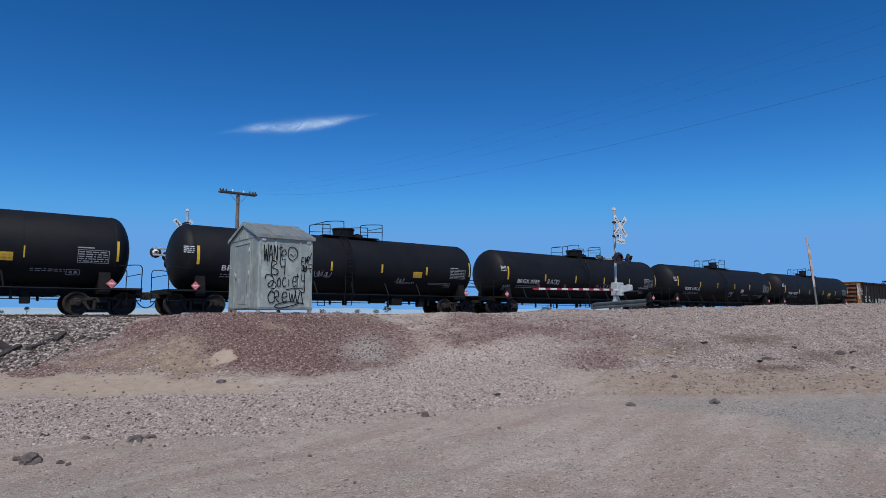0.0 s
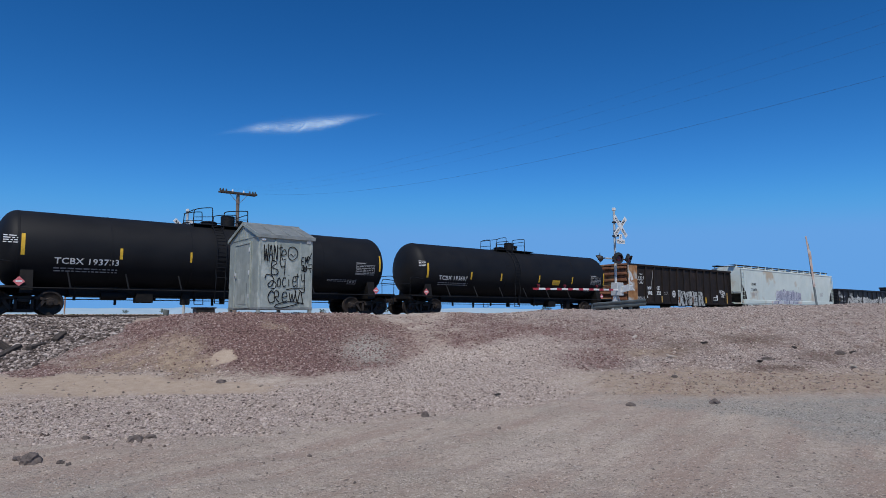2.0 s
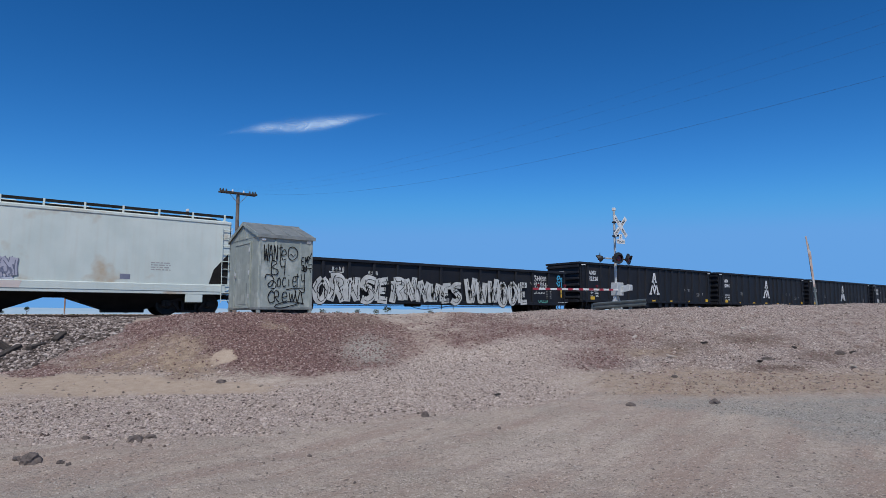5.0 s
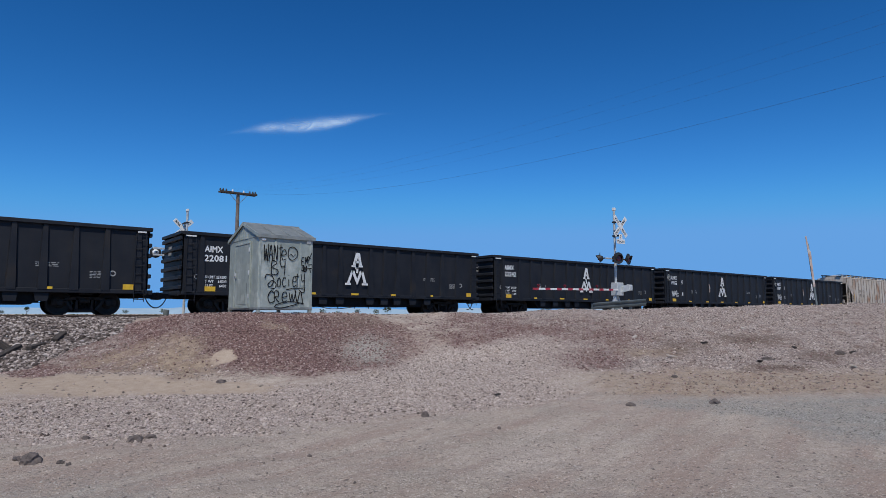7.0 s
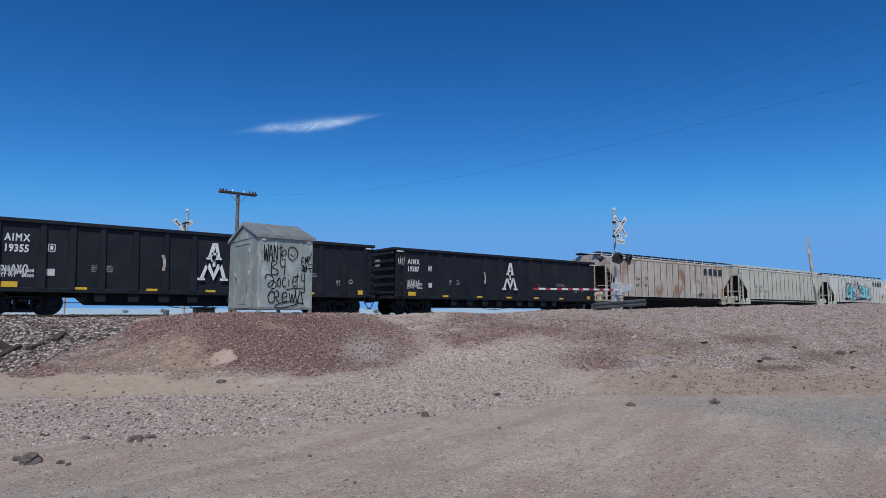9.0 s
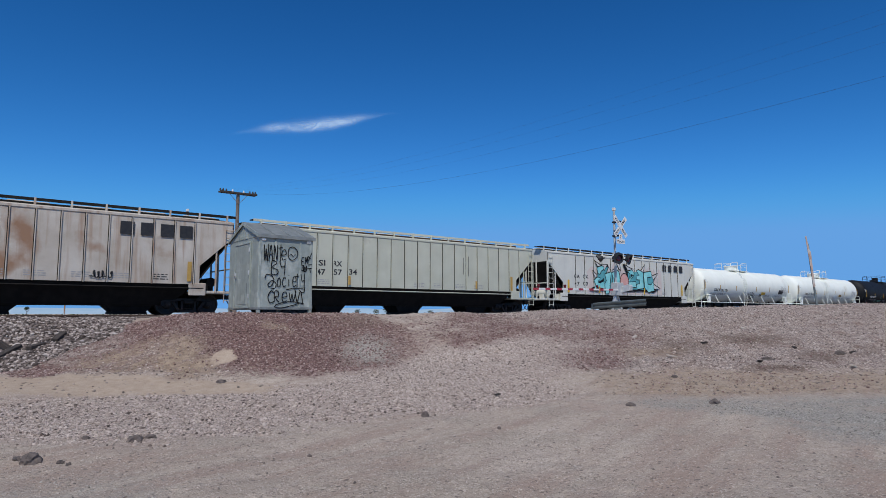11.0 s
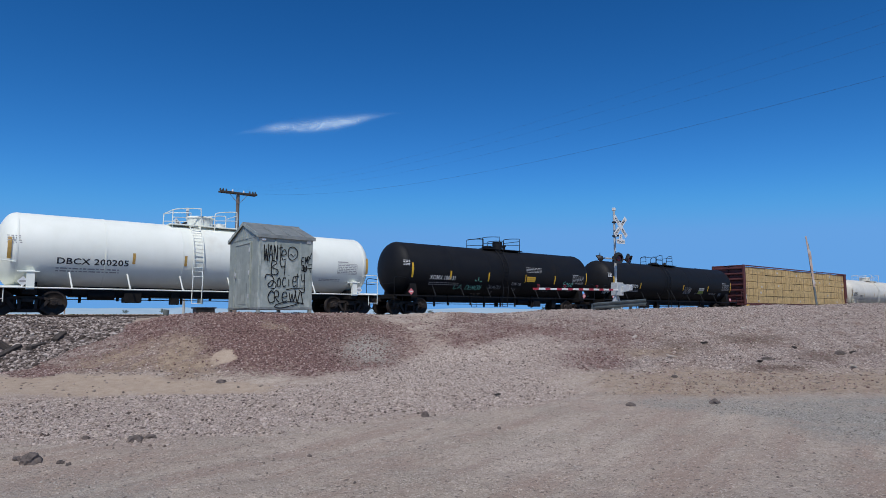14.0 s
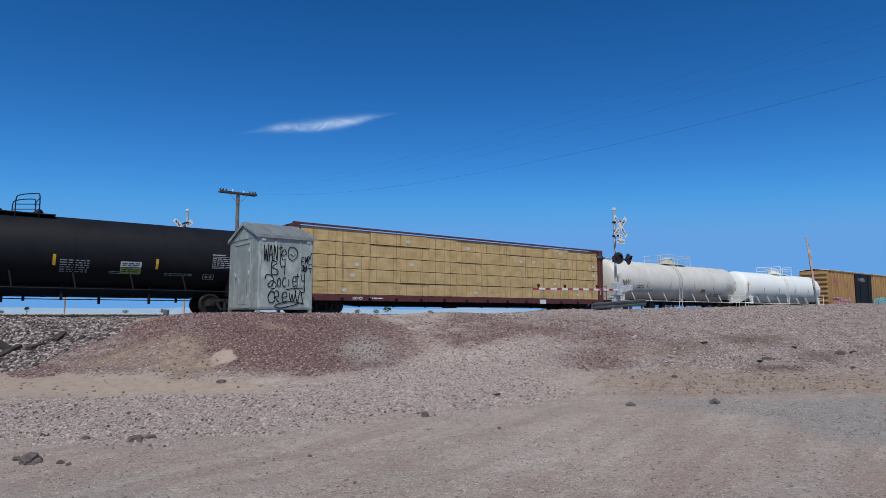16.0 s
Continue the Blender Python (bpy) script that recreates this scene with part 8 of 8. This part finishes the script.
def stones(name, label, places, mat, seed):
    """Broken stones at (x, y, z, radius), as one mesh."""
    rs = np.random.RandomState(seed)
    base, tri = icosa()
    P = np.array(places)
    small = P[:, 3] < 0.024
    if small.any() and not small.all():
        stones(name, label, P[~small], mat, seed)
        P = P[small]
    if P[:, 3].max() < 0.024:
        base = np.array([(1, 0, 0), (-1, 0, 0), (0, 1, 0), (0, -1, 0), (0, 0, 1), (0, 0, -1)], float) * 1.15
        tri = np.array([(0, 2, 4), (2, 1, 4), (1, 3, 4), (3, 0, 4), (2, 0, 5), (1, 2, 5), (3, 1, 5), (0, 3, 5)])
    m, n = len(base), len(P)
    V = base[None] * (1 + rs.uniform(-0.32, 0.32, (n, m, 1)))
    V = V * np.stack([rs.uniform(0.8, 1.35, n), rs.uniform(0.7, 1.1, n), rs.uniform(0.5, 0.85, n)], 1)[:, None]
    a, b = rs.uniform(0, 6.283, n), rs.uniform(-0.5, 0.5, n)
    ca, sa, cb, sb = np.cos(a)[:, None], np.sin(a)[:, None], np.cos(b)[:, None], np.sin(b)[:, None]
    x, y, z = V[..., 0], V[..., 1], V[..., 2]
    y, z = y * cb - z * sb, y * sb + z * cb
    x, y = x * ca - y * sa, x * sa + y * ca
    V = np.stack([x, y, z], 2) * P[:, 3][:, None, None] + P[:, None, :3] + np.array([0, 0, 0.25]) * P[:, 3][:, None, None]
    F = (tri[None] + m * np.arange(n)[:, None, None]).reshape(-1, 3)
    me = bpy.data.meshes.new(name)
    me.vertices.add(m * n)
    me.vertices.foreach_set("co", V.astype(np.float32).ravel())
    me.loops.add(F.size)
    me.loops.foreach_set("vertex_index", F.astype(np.int32).ravel())
    me.polygons.add(len(F))
    me.polygons.foreach_set("loop_start", np.arange(0, F.size, 3, dtype=np.int32))
    me.polygons.foreach_set("loop_total", np.full(len(F), 3, np.int32))
    me.update(calc_edges=True)
    me.materials.append(mat)
    return tagged(new(name, me), label, "stones", kind="stuff")


def scatter():
    rs = np.random.RandomState(11)
    n = 260000
    ahead = np.sqrt(rs.uniform(5.0 ** 2, 30.0 ** 2, n))
    side = ahead * rs.uniform(-0.76, 0.76, n)
    X, Y = side * SY + ahead * CY, -side * CY + ahead * SY
    Z = terrain(X, Y)
    pick, size, kind = rs.uniform(0, 1, n), rs.uniform(0, 1, n) ** 1.8, rs.uniform(0, 1, n)
    heaps = {"ballast_stones": [], "grey_gravel": [], "red_gravel": [], "pebbles": [], "chippings": []}
    for i in range(n):
        x, y, u, g = X[i], Y[i], pick[i], size[i]
        if y > 25.6 or u > 0.95:
            continue
        red, grav, sand, ball, blue, fine, brown, tan = zone(x, y)
        z = Z[i] + relief(x, y)
        k = 0.3 + 0.4 * kind[i]
        if ball > 0.45:
            if u < 0.95:
                heaps["ballast_stones"].append((x, y, z, 0.026 + 0.038 * g))
        elif sand > 0.5:
            if u < 0.03:
                heaps["pebbles"].append((x, y, z, 0.012 + 0.025 * g))
        elif grav > k:
            if u < 0.85:
                heaps["grey_gravel"].append((x, y, z, 0.008 + 0.021 * g * g))
        elif tan > k or brown > k:
            if u < 0.5:
                heaps["red_gravel" if kind[i] > 0.45 else "pebbles"].append((x, y, z, 0.009 + 0.022 * g * g))
        elif red > k:
            if u < 0.8:
                heaps["red_gravel"].append((x, y, z, 0.010 + 0.022 * g))
        elif fine > 0.5 * k:
            if u < 0.4:
                heaps["grey_gravel"].append((x, y, z, 0.009 + 0.024 * g * g))
        elif blue > k:
            if u < 0.5:
                heaps["chippings"].append((x, y, z, 0.006 + 0.009 * g))
        elif u < 0.16:
            heaps["pebbles"].append((x, y, z, 0.0035 + 0.013 * g * g * g))
    stones("ballast_stones", "coarse pale grey and pink ballast stones", heaps["ballast_stones"], stone_material("ballast_stone", ((0.035, 0.028, 0.024), (0.12, 0.094, 0.082), (0.24, 0.195, 0.172), (0.52, 0.45, 0.40))), 1)
    stones("grey_gravel", "loose grey and pinkish gravel", heaps["grey_gravel"], stone_material("gravel_stone", ((0.07, 0.052, 0.044), (0.34, 0.268, 0.225), (0.49, 0.40, 0.34), (0.64, 0.54, 0.47))), 2)
    stones("red_gravel", "fine reddish brown gravel", heaps["red_gravel"], stone_material("red_stone", ((0.09, 0.05, 0.045), (0.19, 0.113, 0.099), (0.295, 0.195, 0.172), (0.50, 0.39, 0.35))), 3)
    stones("pebbles", "scattered small pebbles", heaps["pebbles"], stone_material("pebble_stone", ((0.14, 0.115, 0.10), (0.30, 0.24, 0.20), (0.46, 0.38, 0.32))), 4)
    stones("chippings", "fine bluish grey chippings on dirt", heaps["chippings"], stone_material("chipping_stone", ((0.12, 0.108, 0.092), (0.27, 0.245, 0.21), (0.50, 0.46, 0.40))), 5)


scatter()
ROCK = surf("dark_rock", (0.065, 0.052, 0.045), (0.17, 0.135, 0.118), 14, 0.9, bump=0.5)


def rock(side, ahead, w, h, seed, label):
    """A lone rock, faceted and half sunk."""
    bm = bmesh.new()
    bmesh.ops.create_icosphere(bm, subdivisions=3, radius=1)
    for v in bm.verts:
        c = v.co.copy()
        k = 1 + 0.42 * noise.noise(c * 1.5 + Vector((seed, 0, 0))) + 0.24 * noise.noise(c * 3.2 + Vector((0, seed, 0)))
        v.co = Vector((c.x * k * w / 2, c.y * k * w * 0.42, max(-0.25, c.z * k) * h * 0.75))
    g = Geo()
    bm.verts.index_update()
    g.add([tuple(v.co) for v in bm.verts], [tuple(v.index for v in f.verts) for f in bm.faces])
    bm.free()
    x, y, z = spot(side, ahead)
    alone("rock", g, ROCK, label, "rock", "rocks on the lot", at=pose(x, y, z + h * 0.1, 0, 0, seed * 50), smooth=25)


for i, (px, ahead, w, h) in enumerate(((-0.632, 7.0, 0.22, 0.12), (-0.655, 7.1, 0.10, 0.05), (-0.588, 6.95, 0.08, 0.04), (-0.575, 6.9, 0.06, 0.03), (-0.474, 8.2, 0.23, 0.08), (-0.45, 8.35, 0.14, 0.05), (0.421, 11.4, 0.2, 0.09), (-0.028, 10.1, 0.13, 0.09), (0.291, 11.2, 0.17, 0.07), (-0.205, 7.4, 0.05, 0.035), (-0.135, 6.1, 0.035, 0.02), (-0.345, 14.0, 0.26, 0.07), (0.507, 16.6, 0.3, 0.1), (0.36, 14.5, 0.15, 0.07), (0.087, 9.0, 0.06, 0.04), (0.62, 17.5, 0.25, 0.12), (-0.55, 8.3, 0.09, 0.05))):
    rock(px * ahead, ahead, w, h, i + 1.3, "brown rock half sunk in the dirt" if w > 0.12 else "small brown stone on the dirt")


def old_tie(side, ahead, length, turn, tip):
    x, y, z = spot(side, ahead)
    alone("broken_tie", Geo().box(-length / 2, length / 2, -0.09, 0.09, -0.07, 0.07, 0.015), OLDTIE, "broken dark timber tie lying in ballast", "timber", "broken ties", at=pose(x, y, z + 0.04, 0, tip, turn))


old_tie(-11.75, 17.2, 1.0, 45, -20)
old_tie(-12.0, 17.6, 0.7, -30, 35)
old_tie(-11.0, 18.3, 0.65, 62, -18)
old_tie(-11.2, 17.6, 0.5, 40, -10)

# scraps of timber and sheet on the slope
for i, (bear, ahead, w, pale) in enumerate(((0.358, 17.1, 0.36, 1), (0.64, 15.7, 0.36, 1), (0.494, 16.2, 0.26, 0), (0.408, 18.6, 0.22, 0), (0.085, 12.5, 0.10, 0), (0.64, 17.6, 0.2, 0), (0.30, 19.2, 0.25, 1), (0.55, 18.3, 0.2, 0), (0.47, 20.6, 0.2, 1))):
    sx, sy, sz = spot(bear * ahead, ahead)
    g = Geo().prism([(-w / 2, -0.04), (w * 0.3, -0.05), (w / 2, 0.02), (w * 0.1, 0.04), (-w * 0.45, 0.03)], 2, -0.012, 0.022)
    alone("scrap", g, HOPRUST if pale else OLDTIE, "pale weathered scrap lying on the gravel" if pale else "dark timber scrap lying on the gravel", "scrap", "scraps on the slope", at=pose(sx, sy, sz + 0.03, 8, 12, -30 + 37 * i))

# low equipment beyond the tracks
bx, by, bz = spot(-14.3, 38)
cab = thing("equipment_cabinet", "low dark trackside equipment cabinet", "cabinet", at=pose(bx, by, bz))
part("body", Geo().box(-0.55, 0.55, -0.35, 0.35, 0.3, 1.2, 0.03), SIGNBLACK, cab)
part("lid", Geo().box(-0.62, 0.62, -0.42, 0.42, 1.2, 1.28, 0.02), SIGNBLACK, cab)
part("plinth", Geo().box(-0.4, 0.4, -0.25, 0.25, -0.3, 0.3, 0.02), GUARD, cab)
bx, by, bz = spot(-16.55, 38)
drum = thing("junction_drum", "grey steel junction drum on a stand", "junction drum", at=pose(bx, by, bz))
part("drum", Geo().cyl((0, 0, 0.75), (0, 0, 1.1), 0.17, seg=18).cyl((0, 0, 1.1), (0, 0, 1.14), 0.19, 0.15, 18), GUARD, drum)
part("stand", Geo().cyl((0, 0, -0.3), (0, 0, 0.75), 0.06, seg=10), GUARD, drum)
bx, by, bz = spot(-26.8, 45)
pole = thing("marker_pole", "thin faded red marker pole", "marker pole", at=pose(bx, by, bz))
part("pole", Geo().cyl((0, 0, -0.3), (0, 0, 3.2), 0.05, 0.045, 10), RUSTPANEL, pole)

LEAF = stone_material("dusty_leaves", ((0.03, 0.045, 0.02), (0.06, 0.08, 0.035), (0.10, 0.12, 0.06)), 0.7)


def far_tree(side, ahead, h, seed, palm=False):
    rnd = random.Random(seed)
    x, y, z = spot(side, ahead)
    t = thing("tree", "small dusty green tree far beyond the tracks" if not palm else "slim palm far beyond the tracks", "tree", "far trees", at=pose(x, y, z, 0, 0, seed * 40))
    tr = Geo().cyl((0, 0, -0.2), (0.05 * h, 0, h * 0.6), 0.035 * h, 0.018 * h, 8)
    for k in range(4):
        a = k * 1.7
        tr.cyl((0.03 * h, 0, h * (0.35 + 0.06 * k)), (0.28 * h * math.cos(a), 0.28 * h * math.sin(a), h * 0.75), 0.014 * h, 0.006 * h, 6)
    part("trunk", tr, WOOD, t)
    g = Geo()
    for k in range(240):
        if palm:
            a, e = rnd.uniform(0, 6.28), rnd.uniform(-0.6, 0.9)
            r = rnd.uniform(0.05, 0.22) * h
            c = Vector((r * math.cos(a) * math.cos(e), r * math.sin(a) * math.cos(e), h * 0.8 + r * math.sin(e)))
        else:
            a, e, r = rnd.uniform(0, 6.28), rnd.uniform(-1, 1), rnd.uniform(0.4, 1) ** 0.5
            lump = 0.75 + 0.35 * math.sin(3 * a + seed) * math.cos(2 * e * 2)
            c = Vector((0.5 * h * r * lump * math.cos(a) * math.cos(e), 0.5 * h * r * lump * math.sin(a) * math.cos(e), h * 0.66 + 0.36 * h * r * lump * math.sin(e)))
        s = rnd.uniform(0.03, 0.075) * h
        d = [Vector((rnd.uniform(-1, 1), rnd.uniform(-1, 1), rnd.uniform(-0.6, 0.6))).normalized() * s for _ in range(3)]
        g.add([c + d[0], c + d[1], c + d[2], c - d[0]], [(0, 1, 2), (1, 3, 2), (0, 3, 1)])
    part("crown", g, LEAF, t, smooth=0)


for i, (px, far, h, palm) in enumerate(((-0.655, 190, 3.0, True), (-0.695, 200, 2.2, False), (-0.19, 210, 2.6, False), (-0.165, 230, 2.0, False), (-0.105, 200, 2.4, False), (-0.088, 205, 3.6, False), (-0.135, 220, 2.6, False), (0.162, 170, 3.2, False), (0.185, 190, 2.4, False), (-0.50, 260, 2.6, False), (-0.44, 250, 3.0, False), (-0.02, 240, 2.4, False))):
    far_tree(px * far, far, h, i + 1, palm)
shrubs = Geo()
rnd = random.Random(3)
for k in range(2600):
    far = rnd.uniform(180, 420)
    x, y = rnd.uniform(-0.8, 0.75) * far, far
    wx, wy = x * SY + y * CY, -x * CY + y * SY
    s = rnd.uniform(0.2, 0.7)
    c = Vector((wx, wy, 0.7 + s * 0.4))
    d = [Vector((rnd.uniform(-1, 1), rnd.uniform(-1, 1), rnd.uniform(-0.5, 0.9))).normalized() * s for _ in range(3)]
    shrubs.add([c + d[0], c + d[1], c + d[2], c - d[0]], [(0, 1, 2), (1, 3, 2), (0, 3, 1)])
alone("desert_scrub", shrubs, LEAF, "low dusty desert scrub along the horizon", "scrub", kind="stuff", smooth=0)


# ---- horizon haze, painted onto an added low ridge ----
def haze_ridge():
    v, f = [], []
    n = 260
    for i in range(n + 1):
        az = radians(-62 + 124 * i / n)
        far = 3300 + 160 * noise.noise(Vector((az * 5, 3, 0)))
        sx, sy = far * math.sin(az), far * math.cos(az)
        wx, wy = sx * SY + sy * CY, -sx * CY + sy * SY
        top = 30 + 9 * noise.noise(Vector((az * 9, 0, 0))) + 3.5 * noise.noise(Vector((az * 45, 7, 0)))
        v += [(wx, wy, -12), (wx * 1.03, wy * 1.03, top * 0.6), (wx * 1.1, wy * 1.1, top)]
        if i:
            f += [(3 * i - 3 + k, 3 * i + k, 3 * i + k + 1, 3 * i - 2 + k) for k in range(2)]
    alone("distant_hills", Geo().add(v, f), HAZE, "low added ridge painted as pale haze along the horizon", "hills", kind="structure")


# pale blue tone puts the horizon's haze into the ridge's colour
HAZE = surf("painted_haze_slope", (0.30, 0.42, 0.50), (0.36, 0.47, 0.54), 0.01, 1.0, bump=0.0, fine=0.05, spec=0.0)
haze_ridge()


# ---- cloud ----
def cloud_material():
    m = bpy.data.materials.new("thin_cloud")
    m.use_nodes = True
    n, l = m.node_tree.nodes, m.node_tree.links
    tc, mp, nz = n.new("ShaderNodeTexCoord"), n.new("ShaderNodeMapping"), n.new("ShaderNodeTexNoise")
    mp.inputs["Scale"].default_value = (0.016, 1, 0.045)
    mp.inputs["Rotation"].default_value = (0, 0.16, 0)
    nz.inputs["Scale"].default_value, nz.inputs["Detail"].default_value, nz.inputs["Roughness"].default_value = 1.0, 5, 0.5
    l.new(tc.outputs["Object"], mp.inputs[0])
    l.new(mp.outputs[0], nz.inputs["Vector"])
    att = n.new("ShaderNodeVertexColor")
    att.layer_name = "wisp"
    mul, rg = n.new("ShaderNodeMath"), n.new("ShaderNodeMapRange")
    rg.inputs[1].default_value, rg.inputs[2].default_value, rg.inputs[3].default_value, rg.inputs[4].default_value = 0.22, 0.80, 0.16, 0.52
    l.new(nz.outputs["Fac"], rg.inputs[0])
    mul.operation = "MULTIPLY"
    l.new(rg.outputs[0], mul.inputs[0])
    l.new(att.outputs["Color"], mul.inputs[1])
    b = n["Principled BSDF"]
    b.inputs["Base Color"].default_value = (0.80, 0.92, 0.93, 1)
    b.inputs["Roughness"].default_value = 1.0
    b.inputs["Specular IOR Level"].default_value = 0.0
    l.new(mul.outputs[0], b.inputs["Alpha"])
    return m


def build_cloud():
    far = 1800.0
    nx, nz = 90, 26
    W, H = 540.0, 120.0
    v, dens = [], []
    for i in range(nx + 1):
        s = i / nx
        mid = -58 + 118 * s + 6 * math.sin(9 * s)
        thick = 25 * math.sin(math.pi * min(1, s * 1.12)) ** 0.8 * (0.55 + 0.75 * s) if s < 0.89 else 6.0
        thick = max(thick, 5)
        for k in range(nz + 1):
            q = 2 * k / nz - 1
            z = q * H / 2
            x = (s - 0.5) * W
            v.append((x, 5 * noise.noise(Vector((x * 0.02, z * 0.03, 1))), z))
            d = math.exp(-((z - mid) / (thick * (0.55 if z < mid else 0.8))) ** 2)
            along = min(1, s / 0.28) ** 1.5 * (1 if s < 0.72 else max(0, 1 - (s - 0.72) / 0.28) ** 1.3)
            core = 0.45 + 0.75 * math.exp(-((s - 0.55) / 0.25) ** 2) + 0.5 * math.exp(-((s - 0.27) / 0.05) ** 2)
            e = max(0, 1 - abs(q)) ** 0.5
            c = min(1, d * along * core * e)
            dens += [c, c, c, 1]
    f = [(i * (nz + 1) + k, (i + 1) * (nz + 1) + k, (i + 1) * (nz + 1) + k + 1, i * (nz + 1) + k + 1) for i in range(nx) for k in range(nz)]
    me = bpy.data.meshes.new("cloud")
    me.from_pydata(v, [], f)
    for p in me.polygons:
        p.use_smooth = True
    lay = me.color_attributes.new("wisp", "FLOAT_COLOR", "POINT")
    lay.data.foreach_set("color", dens)
    me.materials.append(cloud_material())
    ob = tagged(new("cloud", me), "thin white wisp of cloud in a blue sky", "cloud")
    ob.visible_shadow = False
    return ob


CLOUD = build_cloud()


def cloud_pose(px, py):
    """Far out on the line of sight through the view's tangent coordinates, facing the lot."""
    d = AIM.to_3x3() @ Vector((px, py, -1))
    p = EYE + d.normalized() * 1900
    return Matrix.Translation(p) @ pose(0, 0, 0, 0, 0, math.degrees(math.atan2(d.y, d.x)) - 90) @ pose(0, 0, 0, -15, 0, 0)


# ---- motion ----
# how far the train runs ahead of an even pace, in metres
ADVANCE = ((0, -0.05), (0.5, -0.12), (1, 0.17), (1.5, -0.21), (2, -0.28), (2.5, 0.13), (3, -0.44), (3.5, -0.57), (4, -0.16), (4.2, -0.16), (6.3, -0.22), (6.5, -0.22), (7, 0.08), (7.5, -0.31), (8, -0.4), (8.5, -0.13), (9, -0.49), (9.2, -0.47), (11.3, -0.1), (11.5, -0.1), (12, -0.49), (12.5, -0.6), (13, -0.12), (13.5, 0.4), (14, 0.06), (14.5, 0.11), (15, 0.01), (15.5, -0.45), (16, -0.25))


def motions():
    for car, u in CARS:
        walk(car, [(t, pose(u - SPEED * t - slack, TRACK_FAR, RAIL)) for t, slack in ADVANCE])
    walk(CLOUD, [(0, cloud_pose(-0.2235, 0.1955)), (8, cloud_pose(-0.206, 0.196)), (16, cloud_pose(-0.1885, 0.1965))])
    # every wheelset turns alike: one key set, taken over by the others
    rows = []
    for k in range(16 * FPS + 1):
        t = k / FPS
        rows.append((t, pose(0, 0, 0, 0, -math.degrees(SPEED * t / 0.483), 0)))
    first = WHEELSETS[0]
    walk(first, rows)
    for w in WHEELSETS[1:]:
        w.rotation_mode = "QUATERNION"
        w.animation_data_create()
        w.animation_data.action = first.animation_data.action
        w.animation_data.action_slot = first.animation_data.action_slot


motions()
